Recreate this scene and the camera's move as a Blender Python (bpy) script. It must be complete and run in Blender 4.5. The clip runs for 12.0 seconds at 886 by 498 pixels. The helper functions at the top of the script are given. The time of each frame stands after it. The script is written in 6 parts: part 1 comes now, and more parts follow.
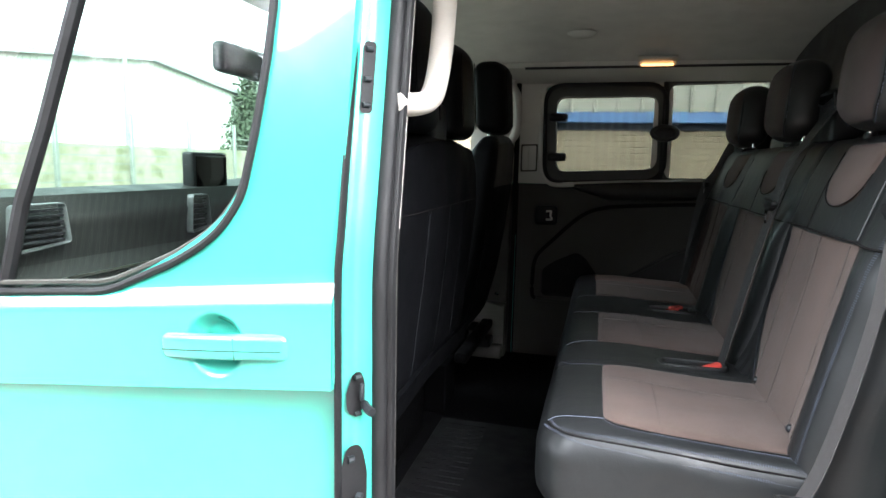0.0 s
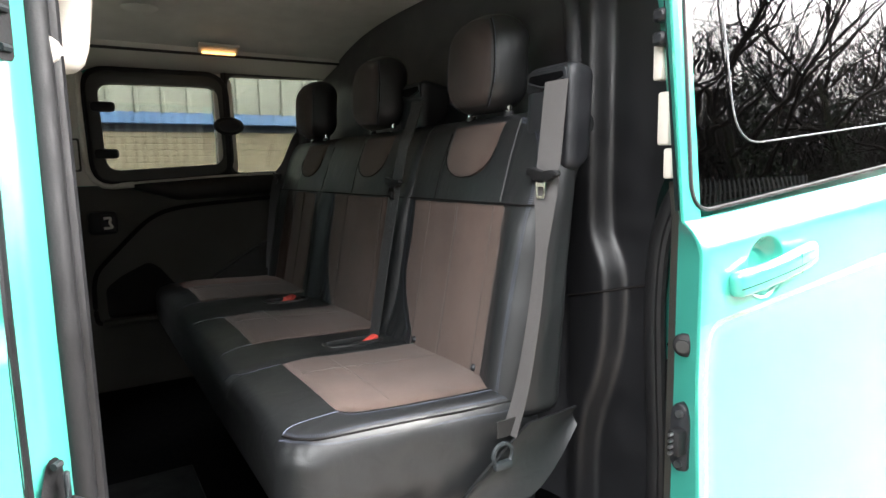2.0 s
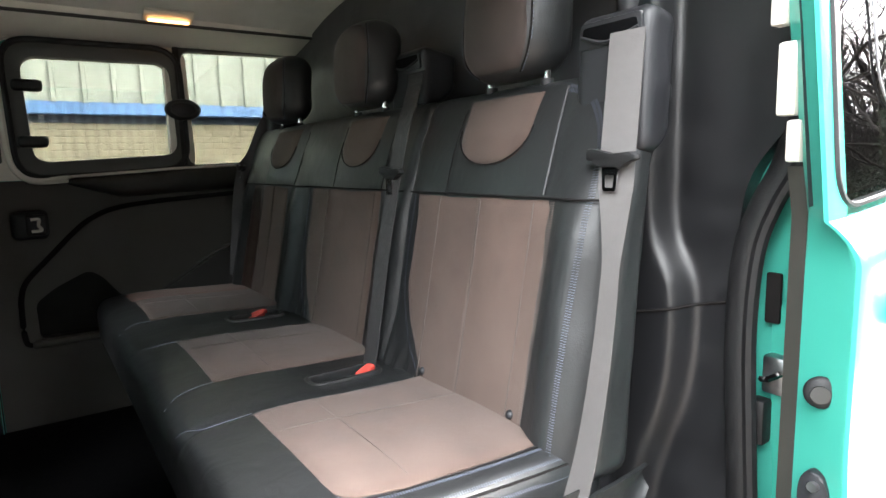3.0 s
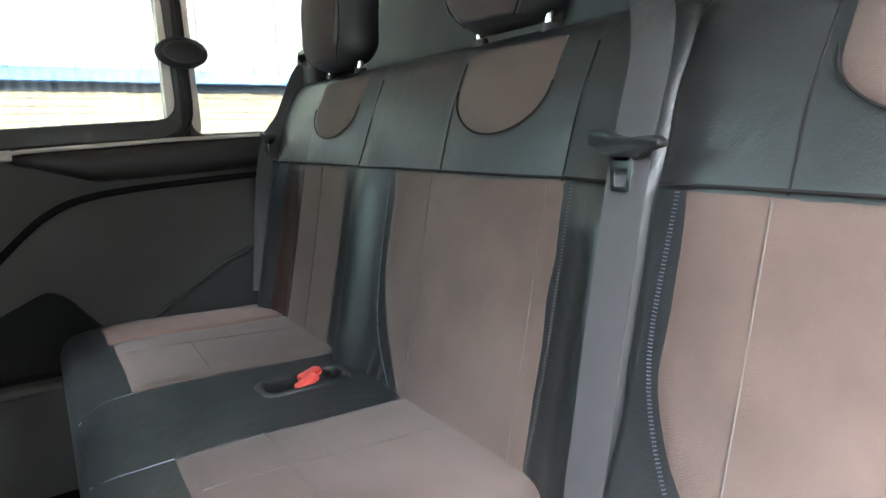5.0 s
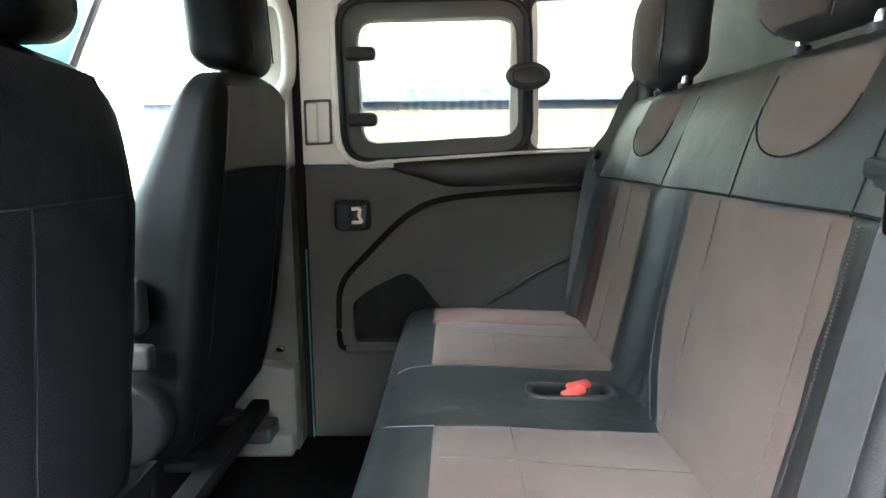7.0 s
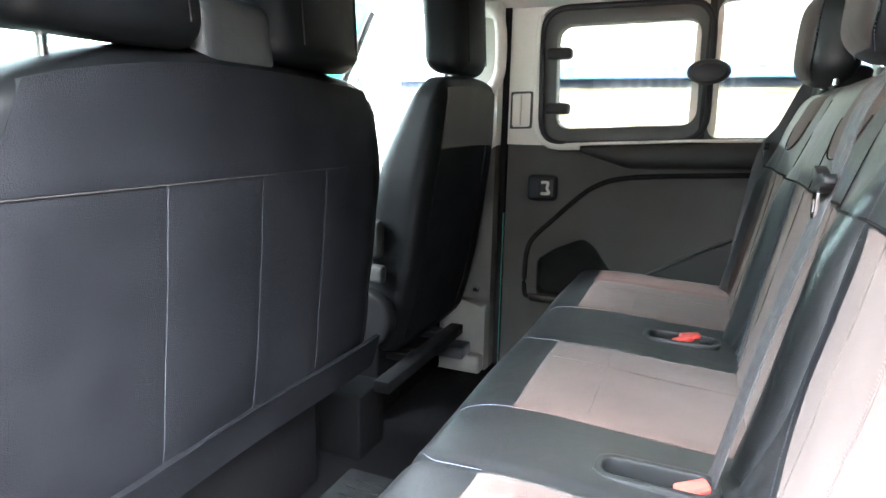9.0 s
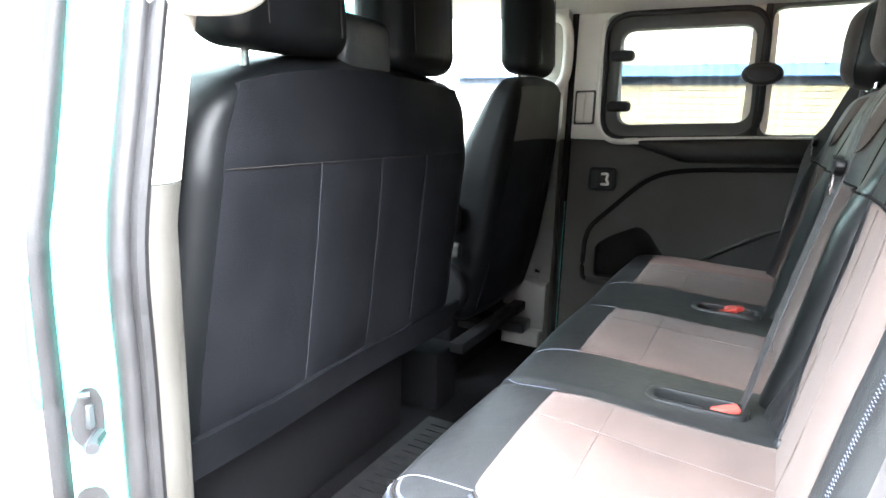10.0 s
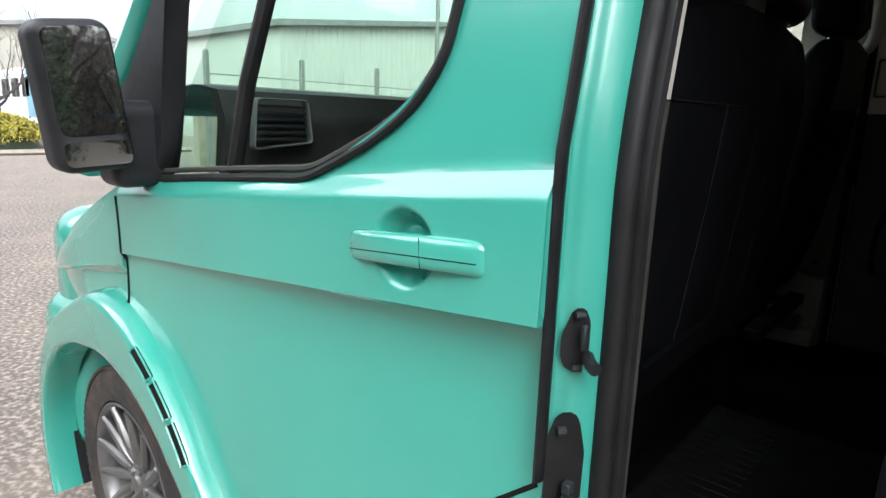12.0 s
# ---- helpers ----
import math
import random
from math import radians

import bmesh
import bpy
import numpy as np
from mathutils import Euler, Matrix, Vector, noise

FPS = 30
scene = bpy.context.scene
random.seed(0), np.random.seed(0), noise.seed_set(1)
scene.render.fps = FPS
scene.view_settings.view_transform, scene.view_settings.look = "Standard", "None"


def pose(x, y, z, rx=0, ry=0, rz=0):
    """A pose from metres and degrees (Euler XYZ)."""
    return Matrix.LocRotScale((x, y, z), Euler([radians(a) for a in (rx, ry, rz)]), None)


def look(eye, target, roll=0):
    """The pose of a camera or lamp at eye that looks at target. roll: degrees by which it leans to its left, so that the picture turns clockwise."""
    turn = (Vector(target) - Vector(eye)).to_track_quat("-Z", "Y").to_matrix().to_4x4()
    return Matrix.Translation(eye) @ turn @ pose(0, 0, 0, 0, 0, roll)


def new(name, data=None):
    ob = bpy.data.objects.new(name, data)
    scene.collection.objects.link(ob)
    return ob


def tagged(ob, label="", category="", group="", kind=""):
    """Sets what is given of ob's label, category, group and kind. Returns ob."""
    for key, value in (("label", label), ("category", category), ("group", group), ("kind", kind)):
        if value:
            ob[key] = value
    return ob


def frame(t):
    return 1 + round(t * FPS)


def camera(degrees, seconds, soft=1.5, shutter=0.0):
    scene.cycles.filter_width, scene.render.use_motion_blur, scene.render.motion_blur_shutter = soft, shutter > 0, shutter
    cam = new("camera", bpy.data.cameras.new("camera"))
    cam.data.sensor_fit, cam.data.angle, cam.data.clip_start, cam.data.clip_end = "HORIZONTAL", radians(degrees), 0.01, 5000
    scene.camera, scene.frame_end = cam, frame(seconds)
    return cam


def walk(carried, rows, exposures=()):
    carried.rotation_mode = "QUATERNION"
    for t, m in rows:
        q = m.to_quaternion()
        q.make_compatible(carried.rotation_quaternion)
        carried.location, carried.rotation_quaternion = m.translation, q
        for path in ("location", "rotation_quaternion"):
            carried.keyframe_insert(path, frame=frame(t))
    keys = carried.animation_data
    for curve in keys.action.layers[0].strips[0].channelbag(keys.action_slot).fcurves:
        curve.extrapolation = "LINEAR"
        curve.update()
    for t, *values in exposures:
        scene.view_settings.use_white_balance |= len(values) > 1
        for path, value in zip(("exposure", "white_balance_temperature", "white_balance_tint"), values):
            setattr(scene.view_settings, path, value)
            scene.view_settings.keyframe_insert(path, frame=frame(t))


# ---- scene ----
cam = camera(72.5, 12.0)
PATH = [
    (0, (0.515, -0.764, 1.414), (0.015, 1.152, 1.132), 1.3),
    (0.5, (0.375, -0.791, 1.418), (0.529, 1.185, 1.152), 0.2),
    (1, (0.321, -0.743, 1.389), (0.969, 1.13, 1.123), -0.9),
    (1.5, (0.253, -0.685, 1.388), (1.172, 1.07, 1.113), -1.3),
    (2, (0.209, -0.631, 1.374), (1.24, 1.062, 1.109), -1.2),
    (2.5, (0.221, -0.532, 1.366), (1.307, 1.125, 1.086), -1.5),
    (3, (0.288, -0.343, 1.361), (1.408, 1.289, 1.075), -1.5),
    (3.5, (0.309, -0.153, 1.337), (1.432, 1.476, 1.049), -1.3),
    (3.7, (0.311, -0.077, 1.336), (1.432, 1.553, 1.043), -1.2),
    (5.3, (0.459, 0.362, 1.358), (1.525, 2.009, 0.97), -2.5),
    (5.5, (0.472, 0.389, 1.352), (1.491, 2.068, 0.972), -2.9),
    (6, (0.486, 0.4, 1.357), (1.221, 2.225, 0.998), -1.9),
    (6.5, (0.505, 0.337, 1.351), (0.867, 2.278, 1.035), -1.2),
    (7, (0.555, 0.241, 1.36), (0.514, 2.217, 1.051), -0.5),
    (7.5, (0.603, 0.168, 1.365), (0.282, 2.113, 1.024), 0.3),
    (9.5, (0.769, -0.179, 1.392), (-0.076, 1.587, 0.986), 1.4),
    (10, (0.775, -0.294, 1.384), (-0.132, 1.44, 0.969), 1.8),
    (10.5, (0.737, -0.391, 1.373), (-0.198, 1.326, 0.954), 2.2),
    (11, (0.671, -0.453, 1.355), (-0.326, 1.224, 0.915), 2.2),
    (11.5, (0.567, -0.498, 1.319), (-0.536, 1.111, 0.876), 2.1),
    (12, (0.455, -0.485, 1.282), (-0.833, 0.987, 0.862), 1.8),
]
EXPOSURES = [(0.0, 2.85, 5950, 10), (0.5, 2.95, 5950, 10), (1.0, 3.0, 6150, 11), (2.0, 2.95, 6350, 11), (2.5, 3.1, 6300, 11), (3.0, 3.8, 6250, 10), (3.5, 4.45, 6250, 10), (3.7, 4.6, 6200, 10),
             (5.5, 5.6, 5780, 9), (6.5, 5.8, 5900, 8), (7.5, 5.8, 5850, 10), (9.5, 5.88, 5800, 10), (10.0, 5.3, 5850, 10), (10.5, 4.45, 6000, 11), (11.0, 3.5, 6150, 10), (11.5, 1.7, 6150, 10), (12.0, 0.95, 6050, 10)]
walk(cam, [(t, look(eye, target, roll)) for t, eye, target, roll in PATH], EXPOSURES)

# ---- world and sun: a bright overcast day ----
SUN_UP, SUN_ROUND = radians(38), radians(132)
world = bpy.data.worlds.new("overcast_sky")
scene.world = world
world.use_nodes = True
wn = world.node_tree.nodes
sky = wn.new("ShaderNodeTexSky")
sky.sky_type, sky.sun_disc, sky.sun_elevation, sky.sun_rotation = "NISHITA", False, SUN_UP, SUN_ROUND
sky.air_density, sky.dust_density, sky.ozone_density = 1.5, 6.0, 1.0
grey = wn.new("ShaderNodeHueSaturation")
grey.inputs["Saturation"].default_value, grey.inputs["Value"].default_value = 0.20, 1.5
world.node_tree.links.new(sky.outputs[0], grey.inputs["Color"])
world.node_tree.links.new(grey.outputs[0], wn["Background"].inputs[0])
wn["Background"].inputs[1].default_value = 0.15
sun = new("sun", bpy.data.lights.new("sun", "SUN"))
sun.data.energy, sun.data.angle, sun.data.color = 1.0, radians(40), (1.0, 0.985, 0.95)
sun.matrix_world = pose(0, 0, 20, 52, 0, -48)

# ---- materials ----
def material(name, color, rough=0.5, metal=0.0, vary=0.12, scale=8.0, bump=0.0, bump_scale=200.0, coat=0.0, spec=0.5,
             second=None, second_scale=2.0, island=0.0, kind="noise", sheen=0.0, wrinkle=0.0):
    """Principled material: colour varied by two noises, fine relief from a third."""
    m = bpy.data.materials.new(name)
    m.use_nodes = True
    nt, lk = m.node_tree, m.node_tree.links
    b = nt.nodes["Principled BSDF"]
    tc = nt.nodes.new("ShaderNodeTexCoord")
    n1 = nt.nodes.new("ShaderNodeTexNoise")
    n1.inputs["Scale"].default_value, n1.inputs["Detail"].default_value = scale, 6
    lk.new(tc.outputs["Object"], n1.inputs["Vector"])
    r1 = nt.nodes.new("ShaderNodeMapRange")
    r1.inputs["From Min"].default_value, r1.inputs["From Max"].default_value = 0.3, 0.7
    r1.inputs["To Min"].default_value, r1.inputs["To Max"].default_value = 1 - vary, 1 + vary
    lk.new(n1.outputs["Fac"], r1.inputs["Value"])
    mul = nt.nodes.new("ShaderNodeVectorMath")
    mul.operation = "SCALE"
    mul.inputs[0].default_value = color
    lk.new(r1.outputs[0], mul.inputs["Scale"])
    out = mul.outputs[0]
    if second:
        n2 = nt.nodes.new("ShaderNodeTexNoise")
        n2.inputs["Scale"].default_value, n2.inputs["Detail"].default_value = second_scale, 8
        lk.new(tc.outputs["Object"], n2.inputs["Vector"])
        r2 = nt.nodes.new("ShaderNodeMapRange")
        r2.inputs["From Min"].default_value, r2.inputs["From Max"].default_value = 0.45, 0.7
        lk.new(n2.outputs["Fac"], r2.inputs["Value"])
        mx = nt.nodes.new("ShaderNodeMix")
        mx.data_type = "RGBA"
        lk.new(r2.outputs[0], mx.inputs["Factor"])
        lk.new(out, mx.inputs["A"])
        mx.inputs["B"].default_value = (*second, 1)
        out = mx.outputs["Result"]
    if island:
        oi = nt.nodes.new("ShaderNodeObjectInfo")
        gi = nt.nodes.new("ShaderNodeNewGeometry")
        ad = nt.nodes.new("ShaderNodeMath")
        lk.new(oi.outputs["Random"], ad.inputs[0])
        lk.new(gi.outputs["Random Per Island"], ad.inputs[1])
        r3 = nt.nodes.new("ShaderNodeMapRange")
        r3.inputs["From Max"].default_value = 2.0
        r3.inputs["To Min"].default_value, r3.inputs["To Max"].default_value = 1 - island, 1 + island
        lk.new(ad.outputs[0], r3.inputs["Value"])
        m3 = nt.nodes.new("ShaderNodeVectorMath")
        m3.operation = "SCALE"
        lk.new(out, m3.inputs[0])
        lk.new(r3.outputs[0], m3.inputs["Scale"])
        out = m3.outputs[0]
    lk.new(out, b.inputs["Base Color"])
    b.inputs["Metallic"].default_value = metal
    b.inputs["Specular IOR Level"].default_value = spec
    b.inputs["Coat Weight"].default_value, b.inputs["Coat Roughness"].default_value = coat, 0.03
    b.inputs["Sheen Weight"].default_value = sheen
    rr = nt.nodes.new("ShaderNodeMapRange")
    rr.inputs["From Min"].default_value, rr.inputs["From Max"].default_value = 0.3, 0.7
    rr.inputs["To Min"].default_value, rr.inputs["To Max"].default_value = rough * 0.8, min(rough * 1.2, 1)
    lk.new(n1.outputs["Fac"], rr.inputs["Value"])
    lk.new(rr.outputs[0], b.inputs["Roughness"])
    if bump:
        if kind == "voronoi":
            n3 = nt.nodes.new("ShaderNodeTexVoronoi")
            height = n3.outputs["Distance"]
        else:
            n3 = nt.nodes.new("ShaderNodeTexNoise")
            n3.inputs["Detail"].default_value = 4
            height = n3.outputs["Fac"]
        n3.inputs["Scale"].default_value = bump_scale
        lk.new(tc.outputs["Object"], n3.inputs["Vector"])
        bp = nt.nodes.new("ShaderNodeBump")
        bp.inputs["Strength"].default_value, bp.inputs["Distance"].default_value = bump, 0.002
        lk.new(height, bp.inputs["Height"])
        if wrinkle:
            n4 = nt.nodes.new("ShaderNodeTexNoise")
            n4.inputs["Scale"].default_value, n4.inputs["Detail"].default_value = 26.0, 5
            n4.inputs["Distortion"].default_value = 0.8
            lk.new(tc.outputs["Object"], n4.inputs["Vector"])
            b4 = nt.nodes.new("ShaderNodeBump")
            b4.inputs["Strength"].default_value, b4.inputs["Distance"].default_value = wrinkle, 0.006
            lk.new(n4.outputs["Fac"], b4.inputs["Height"])
            lk.new(b4.outputs[0], bp.inputs["Normal"])
        lk.new(bp.outputs[0], b.inputs["Normal"])
    return m


def glass(name, tint, rough=0.0, ior=1.5):
    """Thin pane: clear or tinted, with a Fresnel reflection."""
    m = bpy.data.materials.new(name)
    m.use_nodes = True
    nt, lk = m.node_tree, m.node_tree.links
    nt.nodes.remove(nt.nodes["Principled BSDF"])
    tr = nt.nodes.new("ShaderNodeBsdfTransparent")
    tr.inputs[0].default_value = (*tint, 1)
    gl = nt.nodes.new("ShaderNodeBsdfGlossy")
    gl.inputs["Roughness"].default_value = rough
    # Schlick's law on both faces of the pane
    lw = nt.nodes.new("ShaderNodeLayerWeight")
    lw.inputs["Blend"].default_value = 0.5
    pw = nt.nodes.new("ShaderNodeMath")
    pw.operation = "POWER"
    pw.inputs[1].default_value = 5.0
    lk.new(lw.outputs["Facing"], pw.inputs[0])
    f0 = ((ior - 1) / (ior + 1)) ** 2
    fr = nt.nodes.new("ShaderNodeMapRange")
    fr.inputs["To Min"].default_value, fr.inputs["To Max"].default_value = f0, 1.0
    lk.new(pw.outputs[0], fr.inputs["Value"])
    mx = nt.nodes.new("ShaderNodeMixShader")
    lk.new(fr.outputs[0], mx.inputs[0])
    lk.new(tr.outputs[0], mx.inputs[1])
    lk.new(gl.outputs[0], mx.inputs[2])
    lk.new(mx.outputs[0], nt.nodes["Material Output"].inputs[0])
    return m


PAINT = material("mint_paint", (0.048, 0.315, 0.247), 0.22, vary=0.03, scale=3, coat=1.0, bump=0.015, bump_scale=14)
PAINT_IN = material("mint_paint_inner", (0.048, 0.31, 0.245), 0.35, vary=0.04, scale=5, coat=0.6)
LEATHER = material("black_leather", (0.0122, 0.0131, 0.0137), 0.40, vary=0.08, scale=2, bump=0.09, bump_scale=600, kind="voronoi", spec=0.38, wrinkle=0.19)
# This leather's red-brown holds the warm light on the far backrest.
LEATHER_WARM_TINT = material("warm_tinted_leather", (0.026, 0.015, 0.012), 0.36, vary=0.2, scale=5, bump=0.2, bump_scale=700, kind="voronoi", spec=0.45)
# The red-brown of warm light is put into this suede's colour.
SUEDE_WARM_TINT = material("warm_lit_brown_suede", (0.100, 0.049, 0.035), 0.85, vary=0.2, scale=9, bump=0.3, bump_scale=900, spec=0.2, sheen=0.1)
SUEDE = material("brown_suede", (0.064, 0.0442, 0.0366), 0.92, vary=0.2, scale=13, bump=0.4, bump_scale=900, spec=0.12,
                 second=(0.080, 0.058, 0.0490), second_scale=4, sheen=0.09, wrinkle=0.15)
THREAD = material("pale_thread", (0.085, 0.095, 0.125), 0.8, vary=0.1, spec=0.2)
# Darker copy of the suede: the headrests' shade is put into it.
HEAD_SUEDE_SHADED = material("shaded_headrest_suede", (0.040, 0.031, 0.028), 0.85, vary=0.2, scale=12, bump=0.3, bump_scale=900, spec=0.2, sheen=0.08, wrinkle=0.12)
# Darker than black paint: the shade behind the front seats is in it.
SHADE_BLACK = material("shaded_near_black", (0.0028, 0.0028, 0.003), 0.65, vary=0.15, scale=15, spec=0.06)
MAT_RUBBER = material("black_mat_rubber", (0.0045, 0.0045, 0.005), 0.6, vary=0.2, scale=20, bump=0.3, bump_scale=300, spec=0.25)
LINER = material("charcoal_liner_plastic", (0.0085, 0.0088, 0.0098), 0.38, vary=0.12, scale=14, bump=0.25, bump_scale=900)
# Lighter copy of the liner charcoal; haze is put into the colour.
HAZY_BULK = material("haze_lightened_bulkhead", (0.032, 0.033, 0.037), 0.5, vary=0.12, scale=10, bump=0.25, bump_scale=900)
# Trim plastic darkened further, with recess shade put into the colour.
SHADE_PLASTIC = material("shaded_black_plastic", (0.010, 0.010, 0.0095), 0.8, vary=0.15, scale=14, spec=0.2)
PIPING = material("grey_piping", (0.035, 0.035, 0.037), 0.6, vary=0.1)
SURROUND = material("window_surround_rubber", (0.030, 0.031, 0.027), 0.5, vary=0.12, scale=20, bump=0.2, bump_scale=500)
THREAD_TAN = material("tan_thread", (0.13, 0.108, 0.10), 0.8, vary=0.1, spec=0.2)
# Near-black lines stand for the shade in seams, grooves and gaps.
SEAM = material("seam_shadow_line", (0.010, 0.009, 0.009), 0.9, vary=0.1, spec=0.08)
PLASTIC = material("black_plastic", (0.0130, 0.0135, 0.0155), 0.45, spec=0.36, vary=0.15, scale=20, bump=0.2, bump_scale=900)
PLASTIC_SOFT = material("dark_trim_plastic", (0.016, 0.016, 0.015), 0.6, vary=0.12, scale=12, bump=0.3, bump_scale=900)
GREY_TRIM = material("charcoal_trim_plastic", (0.038, 0.036, 0.0305), 0.62, vary=0.08, scale=10, bump=0.3, bump_scale=900)
BEIGE_TRIM = material("pale_grey_pillar_trim", (0.55, 0.53, 0.475), 0.6, vary=0.05, scale=8, bump=0.2, bump_scale=900)
CREAM = material("cream_handle_plastic", (0.48, 0.45, 0.40), 0.45, vary=0.04, scale=12)
HEADLINER = material("grey_headliner_cloth", (0.58, 0.58, 0.53), 0.95, vary=0.06, scale=14, bump=0.4, bump_scale=1200, spec=0.1)
RUBBER = material("black_rubber", (0.0070, 0.0070, 0.0076), 0.58, spec=0.32, vary=0.15, scale=30, bump=0.2, bump_scale=300)
# Near-black carpet; also paints the shade in wells, slots and seat bases.
CARPET_SHADE = material("black_carpet_and_shade", (0.0024, 0.0024, 0.0027), 0.95, spec=0.03, vary=0.3, scale=60, bump=0.8, bump_scale=900)
CHROME = material("chrome", (0.75, 0.75, 0.76), 0.15, metal=1.0, vary=0.03)
SATIN = material("satin_silver", (0.16, 0.16, 0.165), 0.42, metal=0.4, vary=0.04)
STEEL = material("zinc_steel", (0.35, 0.35, 0.36), 0.35, metal=1.0, vary=0.15, scale=60)
WEBBING = material("grey_seat_belt_webbing", (0.064, 0.060, 0.059), 0.48, vary=0.1, scale=90, bump=0.5, bump_scale=1500, spec=0.4)
# Darker copy of the webbing, with the inner belts' shade in it.
WEB_SHADED = material("shaded_seat_belt_webbing", (0.028, 0.027, 0.0285), 0.52, vary=0.12, scale=90, bump=0.5, bump_scale=1500)
RED = material("red_buckle_plastic", (0.55, 0.062, 0.048), 0.4, vary=0.05)
GLASS = glass("clear_glass", (0.93, 0.96, 0.94))
GLASS_SOLAR = glass("solar_tinted_glass", (0.37, 0.395, 0.37))
GLASS_GREEN = glass("green_tinted_glass", (0.74, 0.88, 0.80))
GLASS_DARK = glass("privacy_glass", (0.05, 0.05, 0.05), ior=1.40)
MIRROR = material("mirror_glass", (0.75, 0.78, 0.78), 0.02, metal=1.0, vary=0.01)
TYRE = material("tyre_rubber", (0.022, 0.019, 0.018), 0.75, vary=0.25, scale=25, second=(0.06, 0.045, 0.035), second_scale=10, bump=0.3, bump_scale=150)
ALLOY = material("grey_alloy", (0.19, 0.187, 0.185), 0.38, metal=0.7, vary=0.12, scale=20)
LAMP = bpy.data.materials.new("warm_lamp_glow")
LAMP.use_nodes = True
LAMP.node_tree.nodes["Principled BSDF"].inputs["Emission Color"].default_value = (1.0, 0.46, 0.14, 1)
LAMP.node_tree.nodes["Principled BSDF"].inputs["Emission Strength"].default_value = 0.55

SUEDE_LINE = material("suede_seam", (0.055, 0.043, 0.038), 0.9, vary=0.1)
SLATE = material("slate_grey_plastic", (0.018, 0.022, 0.024), 0.55, spec=0.25, vary=0.08, scale=12, bump=0.2, bump_scale=900)
# Beige trim darkened; the shade low behind the seats is in it.
SHADED_SILL = material("shaded_beige_sill_plastic", (0.085, 0.081, 0.073), 0.6, vary=0.08, scale=8, bump=0.2, bump_scale=900)

# ---- mesh helpers ----
def empty(name, place=(0, 0, 0)):
    ob = new(name)
    ob.location = place
    ob.empty_display_size = 0.1
    return ob


def part(name, bm, mat, parent=None, label="", smooth=True):
    """Links a bmesh as one mesh object under a thing or a part."""
    me = bpy.data.meshes.new(name)
    bmesh.ops.recalc_face_normals(bm, faces=bm.faces[:])
    bm.to_mesh(me)
    bm.free()
    for mt in mat if isinstance(mat, (list, tuple)) else [mat]:
        me.materials.append(mt)
    if smooth:
        me.polygons.foreach_set("use_smooth", [True] * len(me.polygons))
        me.set_sharp_from_angle(angle=radians(42))
    ob = new(name, me)
    if parent:
        bpy.context.view_layer.update()
        ob.parent = parent
        ob.matrix_parent_inverse = world_of(parent).inverted()
    if label:
        ob["label"] = label
    return ob


def world_of(ob):
    m = ob.matrix_basis.copy()
    if ob.parent:
        m = world_of(ob.parent) @ ob.matrix_parent_inverse @ m
    return m


def add(bm, other):
    """Joins another bmesh into bm."""
    me = bpy.data.meshes.new("join")
    other.to_mesh(me)
    other.free()
    bm.from_mesh(me)
    bpy.data.meshes.remove(me)
    return bm


def rbox(x0, x1, y0, y1, z0, z1, r=0.01, seg=3, turn=None):
    """A box with rounded edges between two corners; turn: a matrix applied about its centre."""
    bm = bmesh.new()
    bmesh.ops.create_cube(bm, size=1)
    c, s = Vector(((x0 + x1) / 2, (y0 + y1) / 2, (z0 + z1) / 2)), (x1 - x0, y1 - y0, z1 - z0)
    for v in bm.verts:
        v.co = Vector((v.co.x * s[0], v.co.y * s[1], v.co.z * s[2]))
    r = min(r, 0.49 * min(abs(a) for a in s))
    if r > 0:
        bmesh.ops.bevel(bm, geom=bm.edges[:], offset=r, segments=seg, profile=0.5, affect="EDGES")
    m = Matrix.Translation(c) @ (turn or Matrix())
    bmesh.ops.transform(bm, matrix=m, verts=bm.verts[:])
    return bm


def surf(f, nu, nv, thick=0.0, inward=(0, 0, 0), closed=False):
    """A grid sheet f(u, v), u and v from 0 to 1; thick: a second sheet along inward, joined at the rim."""
    bm = bmesh.new()
    top = [[bm.verts.new(f(i / nu, j / nv)) for j in range(nv + 1)] for i in range(nu + 1)]
    def quads(g, flip):
        for i in range(nu):
            for j in range(nv):
                q = [g[i][j], g[i + 1][j], g[i + 1][j + 1], g[i][j + 1]]
                bm.faces.new(q[::-1] if flip else q)
    quads(top, False)
    if thick:
        d = Vector(inward) * thick
        low = [[bm.verts.new(v.co + d) for v in row] for row in top]
        quads(low, True)
        rim = lambda g: [g[i][0] for i in range(nu + 1)] + [g[nu][j] for j in range(1, nv + 1)] + [g[i][nv] for i in range(nu - 1, -1, -1)] + [g[0][j] for j in range(nv - 1, 0, -1)]
        a, b = rim(top), rim(low)
        for k in range(len(a)):
            n = (k + 1) % len(a)
            bm.faces.new((a[k], b[k], b[n], a[n]))
    return bm


def smooth_path(pts, n=8):
    """A Catmull-Rom curve through the points."""
    p = [Vector(q) for q in pts]
    p = [p[0] * 2 - p[1]] + p + [p[-1] * 2 - p[-2]]
    out = []
    for a, b, c, d in zip(p, p[1:], p[2:], p[3:]):
        for k in range(n):
            t = k / n
            out.append(0.5 * (2 * b + (c - a) * t + (2 * a - 5 * b + 4 * c - d) * t * t + (3 * b - a - 3 * c + d) * t ** 3))
    return out + [p[-2]]


